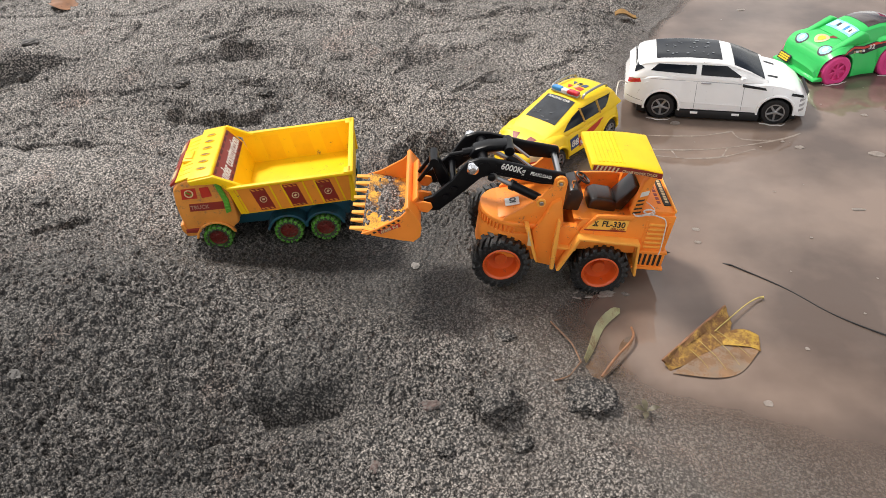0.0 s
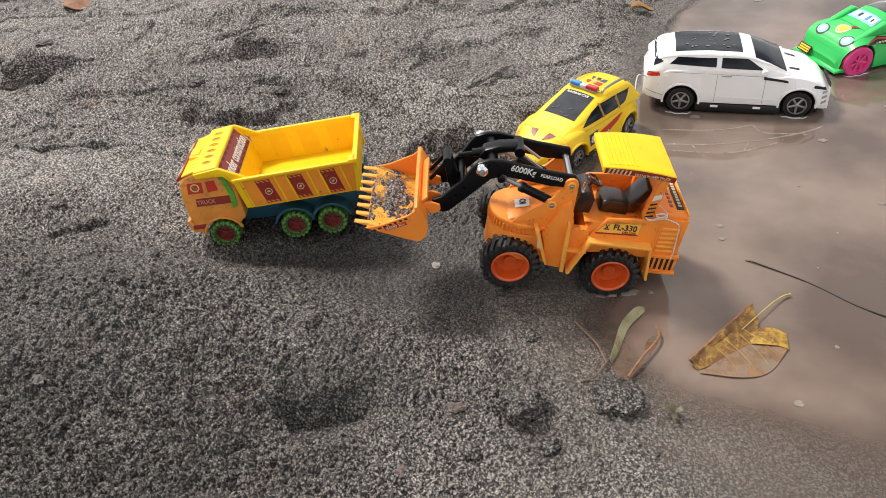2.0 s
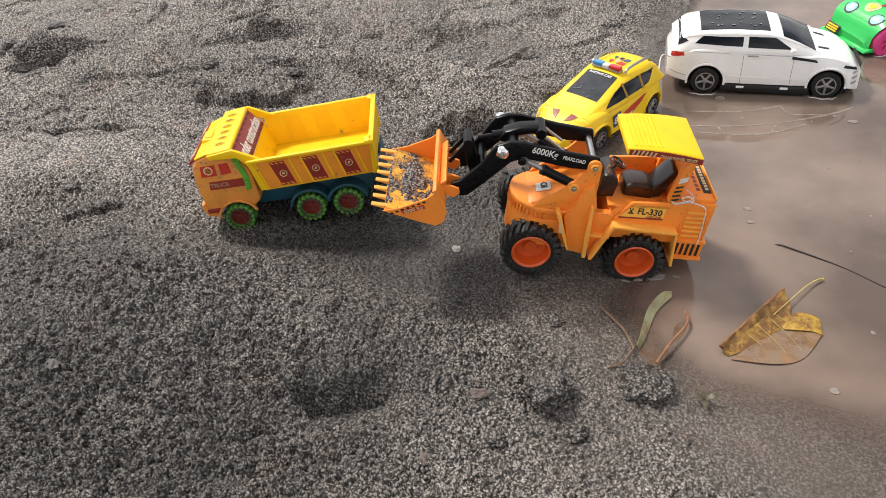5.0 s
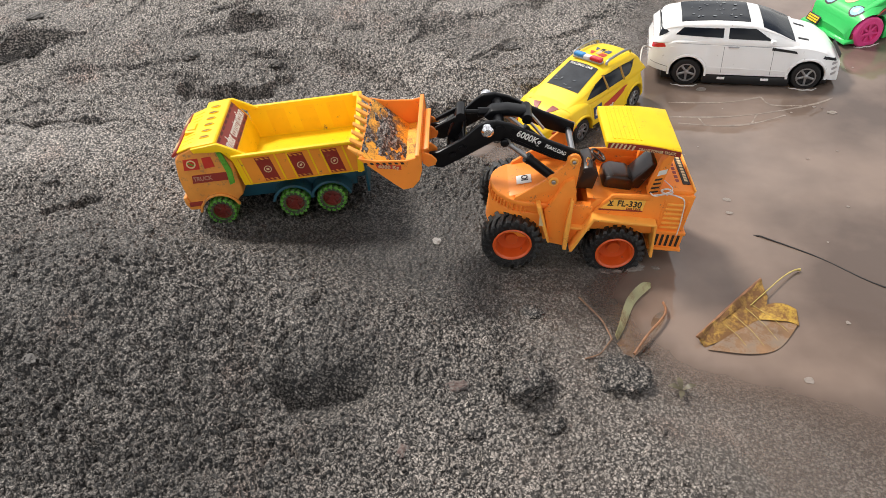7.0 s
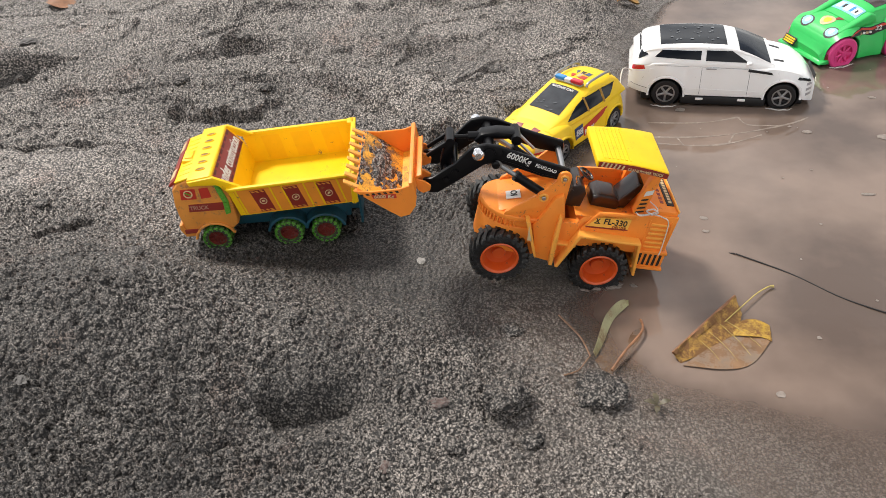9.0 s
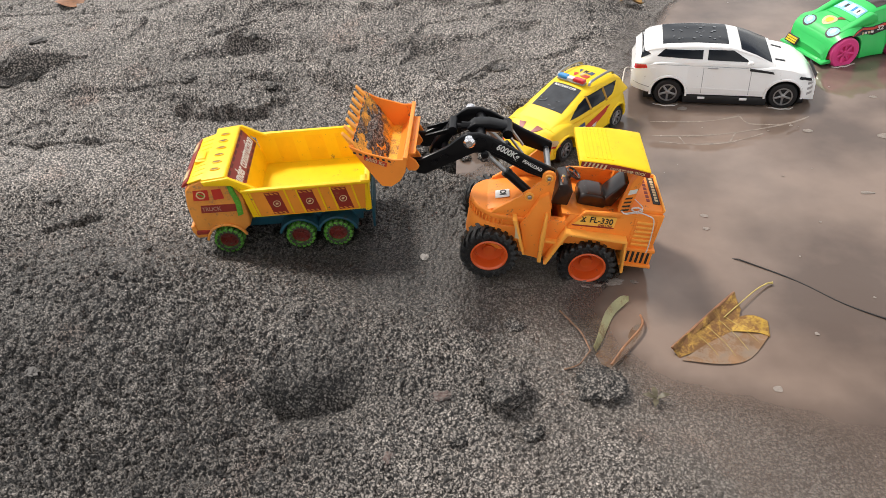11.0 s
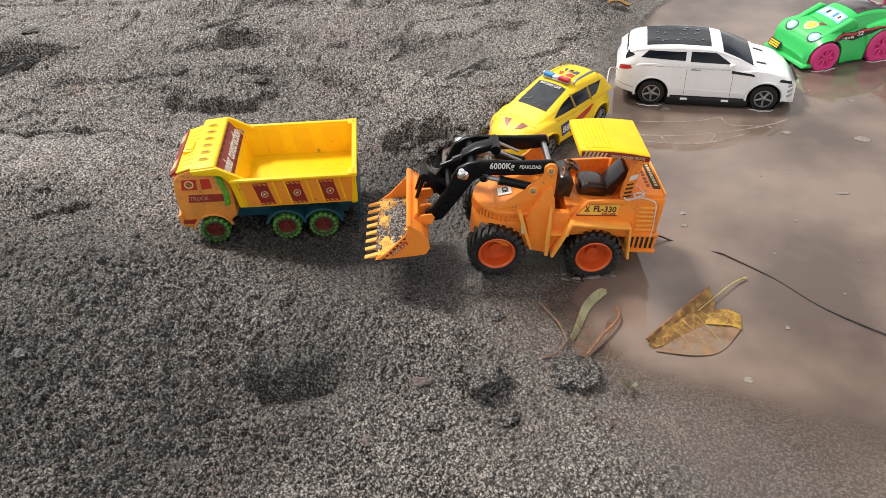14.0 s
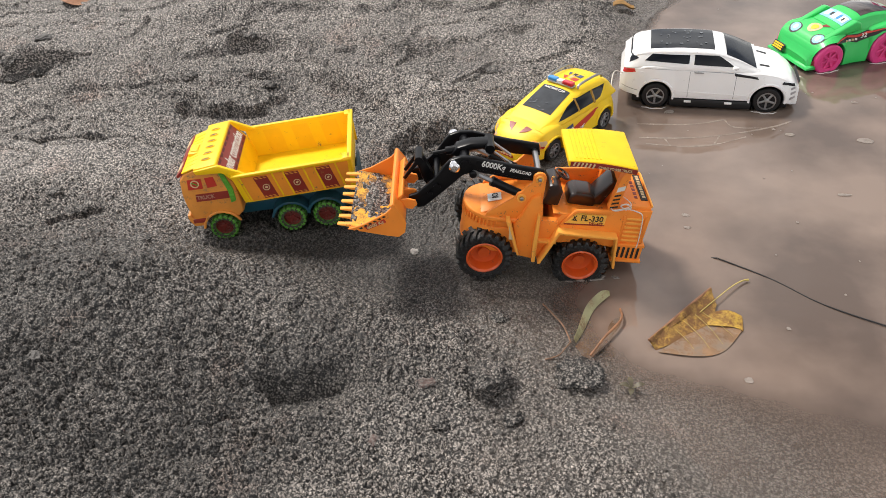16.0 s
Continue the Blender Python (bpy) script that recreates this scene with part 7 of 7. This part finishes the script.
def build_splash():
    """Clear lumps of churned water that stand beside the rear wheel of the loader."""
    rnd = random.Random(33)
    for k in range(16):
        a = rnd.random()
        x, y, r = 0.118 + 0.054 * a, 0.527 + rnd.uniform(-0.005, 0.006), rnd.uniform(0.0012, 0.0032)
        ob = part("foam_lump", crumb_mesh(820 + k, r, 3), FROTH)
        tagged(ob, "glassy lump of churned water beside the loader's wheel", "foam", "churned water")
        ob.matrix_world = Matrix.Translation((x, y, 0.0002)) @ Matrix.Rotation(rnd.uniform(-0.4, 0.4), 4, "Z") @ Matrix.Diagonal((1.6, 0.8, 0.42, 1))


def build_reflection_lines():
    """Faint pale strips on the puddle that stand in for lines of the white car's reflection."""
    runs = [[(0.236, 0.812), (0.30, 0.806), (0.345, 0.815)], [(0.232, 0.777), (0.290, 0.772), (0.345, 0.778), (0.400, 0.793), (0.425, 0.806)],
            [(0.238, 0.762), (0.280, 0.752), (0.318, 0.754), (0.360, 0.770)], [(0.262, 0.776), (0.266, 0.755)], [(0.318, 0.755), (0.330, 0.776)], [(0.345, 0.815), (0.352, 0.795), (0.385, 0.790)]]
    for k, run in enumerate(runs):
        w = 0.0017 if len(run) > 2 else 0.0011
        bm = tube([(x, y, 0) for x, y in run], lambda t, w=w, k=k: w * (0.35 + 0.65 * abs(math.sin(5.1 * t + k))), 6)
        moved(bm, Matrix.Diagonal((1, 1, 0.06, 1)))
        ob = part("reflection_line", bm, REFLECTION_PALE)
        ob.location = (0.002, 0.020, 0.0002)
        tagged(ob, "faint pale reflection line on the puddle, drawn as a strip", "scum", "seams in the film")


FOAM_CLEAR = mat("bright_ripple", (0.62, 0.58, 0.54), 0.15, coat=0.5)
# pale brown of the drawn reflection strips
REFLECTION_PALE = mat("painted_reflection", (0.250, 0.205, 0.172), 0.25, var=0.25, scale=150)
FROTH = mat("churned_water", (0.20, 0.172, 0.150), 0.08, var=0.3, scale=300, bump=0.6, bscale=500, coat=0.6)
build_rims()
build_splash()
build_reflection_lines()


def build_cords():
    st = part("string_loop", tube([(0.205, 0.855, 0.040), (0.212, 0.880, 0.050), (0.225, 0.895, 0.042), (0.234, 0.900, 0.036)], 0.0008, 6), STRING)
    tagged(st, "thin white string between the yellow and the white toy car", "string")
    pts = [(0.2476, 0.6035), (0.2718, 0.5943), (0.2969, 0.5652), (0.3154, 0.53), (0.3241, 0.5095), (0.3344, 0.4751), (0.3508, 0.4431), (0.3755, 0.4069), (0.42, 0.36)]
    hts = [0.030, 0.010, 0.0012, 0.0006, 0.0002, 0.0004, 0.0012, 0.0016, 0.0016]
    o = Vector((0.2969, 0.5652, 0))
    cord = new("pull_cord")
    run = [Vector((x, y, z)) - o for (x, y), z in zip(pts, hts)]
    part("tail", tube(run[2:], 0.0007, 7), CORD, cord)
    lead = part("lead", tube(run[:3], 0.0009, 7), CORD, cord)
    tagged(cord, "thin dark pull cord trailing from the loader into the puddle", "cord")
    return cord, lead


CORD_THING, CORD_LEAD = build_cords()


# ---------- motion of the toys ----------
def spun(v, a):
    c, s = math.cos(radians(a)), math.sin(radians(a))
    return Vector((c * v.x - s * v.y, s * v.x + c * v.y))


def aimed(p, q, y):
    """A pose at p whose x axis points to q, in the loader's upright plane."""
    d = q - p
    return pose(p.x, y, p.y, 0, -math.degrees(math.atan2(d.y, d.x)), 0)


def motions():
    # seconds, place, roll, pitch, yaw, lift of the arms, tilt of the bucket
    loader = [
        (0, 0.0924, 0.5703, 0.0020, -0.8, -9.0, 182.3, -13.6, -31.0),
        (0.5, 0.0877, 0.5731, -0.0005, 0.0, -10.8, 181.7, -13.7, -32.9),
        (1, 0.0844, 0.5720, -0.0007, 0.2, -10.9, 181.3, -13.9, -30.1),
        (1.5, 0.0836, 0.5723, -0.0018, -0.6, -10.1, 180.9, -13.4, -28.6),
        (2, 0.0804, 0.5665, 0.0015, -1.3, -9.9, 181.2, -13.7, -24.5),
        (2.5, 0.0804, 0.5713, -0.0028, -1.3, -9.8, 180.4, -13.4, -28.5),
        (3, 0.0805, 0.5717, -0.0028, -1.1, -9.6, 179.6, -13.3, -29.2),
        (3.5, 0.0800, 0.5711, -0.0023, -1.3, -9.6, 180.1, -13.6, -27.1),
        (4, 0.0784, 0.5663, -0.0003, -1.2, -9.6, 180.5, -13.9, -22.8),
        (6.5, 0.0798, 0.5654, -0.0014, -0.7, -9.6, 180.9, -13.9, -23.3),
        (7, 0.0806, 0.5678, -0.0018, -1.6, -9.0, 180.7, -2.1, -13.0),
        (7.5, 0.0813, 0.5680, -0.0015, -1.8, -8.7, 179.8, -3.7, -8.5),
        (8, 0.0805, 0.5616, 0.0135, -3.1, -18.1, 180.9, -14.8, -22.3),
        (8.5, 0.0823, 0.5604, 0.0153, -1.3, -21.5, 181.7, -20.1, -21.7),
        (9, 0.0829, 0.5654, 0.0039, -1.3, -13.0, 181.6, -9.3, -14.8),
        (11.5, 0.0739, 0.5718, -0.0022, -0.9, -9.4, 178.5, 0.9, -1.3),
        (12, 0.1155, 0.5710, -0.0009, 1.0, -2.6, 178.4, 0.4, -1.0),
        (12.5, 0.1260, 0.5707, -0.0021, 0.9, -1.7, 181.9, -0.2, -0.4),
        (13, 0.1270, 0.5707, -0.0013, 0.5, -1.1, 181.3, -0.3, -2.9),
        (13.5, 0.1243, 0.5670, 0.0017, -0.6, -1.5, 183.0, -18.6, -44.9),
        (14, 0.0974, 0.5636, 0.0004, 0.3, -7.1, 183.6, -24.2, -36.4),
        (14.5, 0.0803, 0.5607, -0.0011, 0.6, -9.9, 182.7, -26.0, -33.3),
        (15, 0.0810, 0.5623, -0.0027, 0.4, -9.9, 182.4, -26.0, -34.1),
        (15.5, 0.0811, 0.5632, -0.0024, -0.1, -9.5, 182.7, -21.7, -34.9),
        (16, 0.0815, 0.5625, -0.0016, -0.5, -9.1, 182.1, -14.3, -29.9),
    ]
    # seconds, place, roll, pitch, yaw, tilt of the box
    truck = [
        (0, -0.1868, 0.6585, 0.0013, -0.4, 0.8, 186.3, 2.5),
        (0.5, -0.1899, 0.6635, 0.0007, 2.3, 3.7, 186.7, 1.5),
        (1, -0.1922, 0.6643, 0.0012, 3.8, 5.0, 186.5, 1.2),
        (1.5, -0.1945, 0.6608, 0.0029, 4.3, 3.9, 186.3, 1.7),
        (2, -0.1976, 0.6605, 0.0033, 4.0, 2.3, 186.0, 2.6),
        (2.5, -0.1984, 0.6587, 0.0042, 4.3, 2.9, 185.9, 1.9),
        (3, -0.1983, 0.6604, 0.0032, 4.3, 3.4, 185.4, 2.5),
        (3.5, -0.1982, 0.6610, 0.0034, 4.2, 3.4, 185.7, 2.1),
        (4, -0.1991, 0.6616, 0.0031, 4.2, 3.6, 186.0, 1.4),
        (6.5, -0.1982, 0.6606, 0.0026, 4.0, 2.7, 185.9, 1.8),
        (7, -0.1971, 0.6597, 0.0019, 3.4, 1.4, 186.1, 0.7),
        (7.5, -0.1901, 0.6561, 0.0021, -1.0, -0.3, 185.1, 3.4),
        (8, -0.1863, 0.6499, 0.0021, -0.5, -2.9, 186.3, -0.2),
        (8.5, -0.1808, 0.6470, 0.0008, -1.0, -3.0, 187.1, -0.7),
        (9, -0.1899, 0.6537, 0.0005, -0.4, -1.0, 185.4, 2.9),
        (11.5, -0.1793, 0.6369, 0.0038, -0.3, -2.3, 185.4, 0.8),
        (12, -0.1811, 0.6389, 0.0035, -0.7, -2.8, 186.3, 0.8),
        (12.5, -0.1826, 0.6384, 0.0034, -0.5, -3.1, 186.8, 1.3),
        (13, -0.1825, 0.6380, 0.0035, -0.5, -3.1, 187.0, 1.3),
        (13.5, -0.1820, 0.6384, 0.0028, -0.2, -2.9, 186.8, 1.3),
        (14, -0.1821, 0.6376, 0.0029, -0.3, -2.9, 186.8, 0.9),
        (14.5, -0.1817, 0.6393, 0.0026, -0.4, -3.3, 186.6, 1.3),
        (15, -0.1810, 0.6391, 0.0023, -0.3, -2.8, 186.2, 1.0),
        (15.5, -0.1811, 0.6394, 0.0025, -0.4, -2.9, 186.1, 1.0),
        (16, -0.1866, 0.6538, 0.0023, 2.0, 2.2, 187.2, 2.1),
    ]
    walk(LOADER, [(r[0], pose(*r[1:7])) for r in loader])
    arms = [(r[0], r[7], r[8]) for r in loader]
    walk(ARM, [(t, pose(PV.x, 0, PV.y, 0, -a, 0)) for t, a, b in arms])
    end = [(t, PV + spun(EN - PV, a), a, b) for t, a, b in arms]
    walk(BUCKET, [(t, pose(e.x, 0, e.y, 0, -(a + b), 0)) for t, e, a, b in end])
    pin = Vector((0.0199, 0.0917))
    for k, s in enumerate((1, -1)):
        grip = [(t, PV + spun(Vector((0.0640, 0.1245)) - PV, a)) for t, a, b in arms]
        walk(CYL[k], [(t, aimed(pin, g, 0.0225 * s)) for t, g in grip])
        walk(RODS[k], [(t, aimed(g, pin, 0.0225 * s)) for t, g in grip])
    lever, strut, tilt = [], [], []
    for t, e, a, b in end:
        c = PV + spun(Vector((0.1060, 0.1100)) - PV, a)
        turn = 113 + 1.35 * (b + 3) + a
        knob = c + spun(Vector((0.027, 0)), turn)
        hook = e + spun(Vector((0.1250, 0.1200)) - EN, a + b)
        root = PV + spun(Vector((0.0475, 0.1390)) - PV, a)
        lever.append((t, pose(c.x, 0, c.y, 0, -turn, 0)))
        strut.append((t, aimed(knob, hook, 0)))
        tilt.append((t, aimed(root, knob, 0)))
    walk(LEVER, lever)
    walk(STRUT, strut)
    walk(TILT_CYL, tilt)
    for i, w in enumerate(LOADER_WHEELS):
        p = w.location.copy()
        walk(w, [(r[0], pose(*p, 0, math.degrees((loader[0][1] - r[1]) / 0.0275), 0)) for r in loader])
    walk(TRUCK, [(r[0], pose(*r[1:7])) for r in truck])
    h = TIP.location.copy()
    walk(TIP, [(r[0], pose(*h, 0, r[7], 0)) for r in truck])
    for i, w in enumerate(TRUCK_WHEELS):
        p = w.location.copy()
        walk(w, [(r[0], pose(*p, 0, math.degrees((truck[0][1] - r[1]) / 0.0158), 0)) for r in truck])
    # the cord follows the loader and sinks where it slackens
    cord, lead = [], []
    for r in loader:
        slack = min(max((0.122 - r[1]) / 0.035, 0), 1)
        cord.append((r[0], pose(0.2969 - 0.0269 * slack, 0.5652 + (0.0030 if r[0] < 11 else -0.012) * slack, -0.0002 * slack, 0, 0, 25 * slack)))
        lead.append((r[0], pose(0, 0, 0, -20 * slack, -18 * slack, 0)))
    walk(CORD_THING, cord)
    walk(CORD_LEAD, lead)


motions()
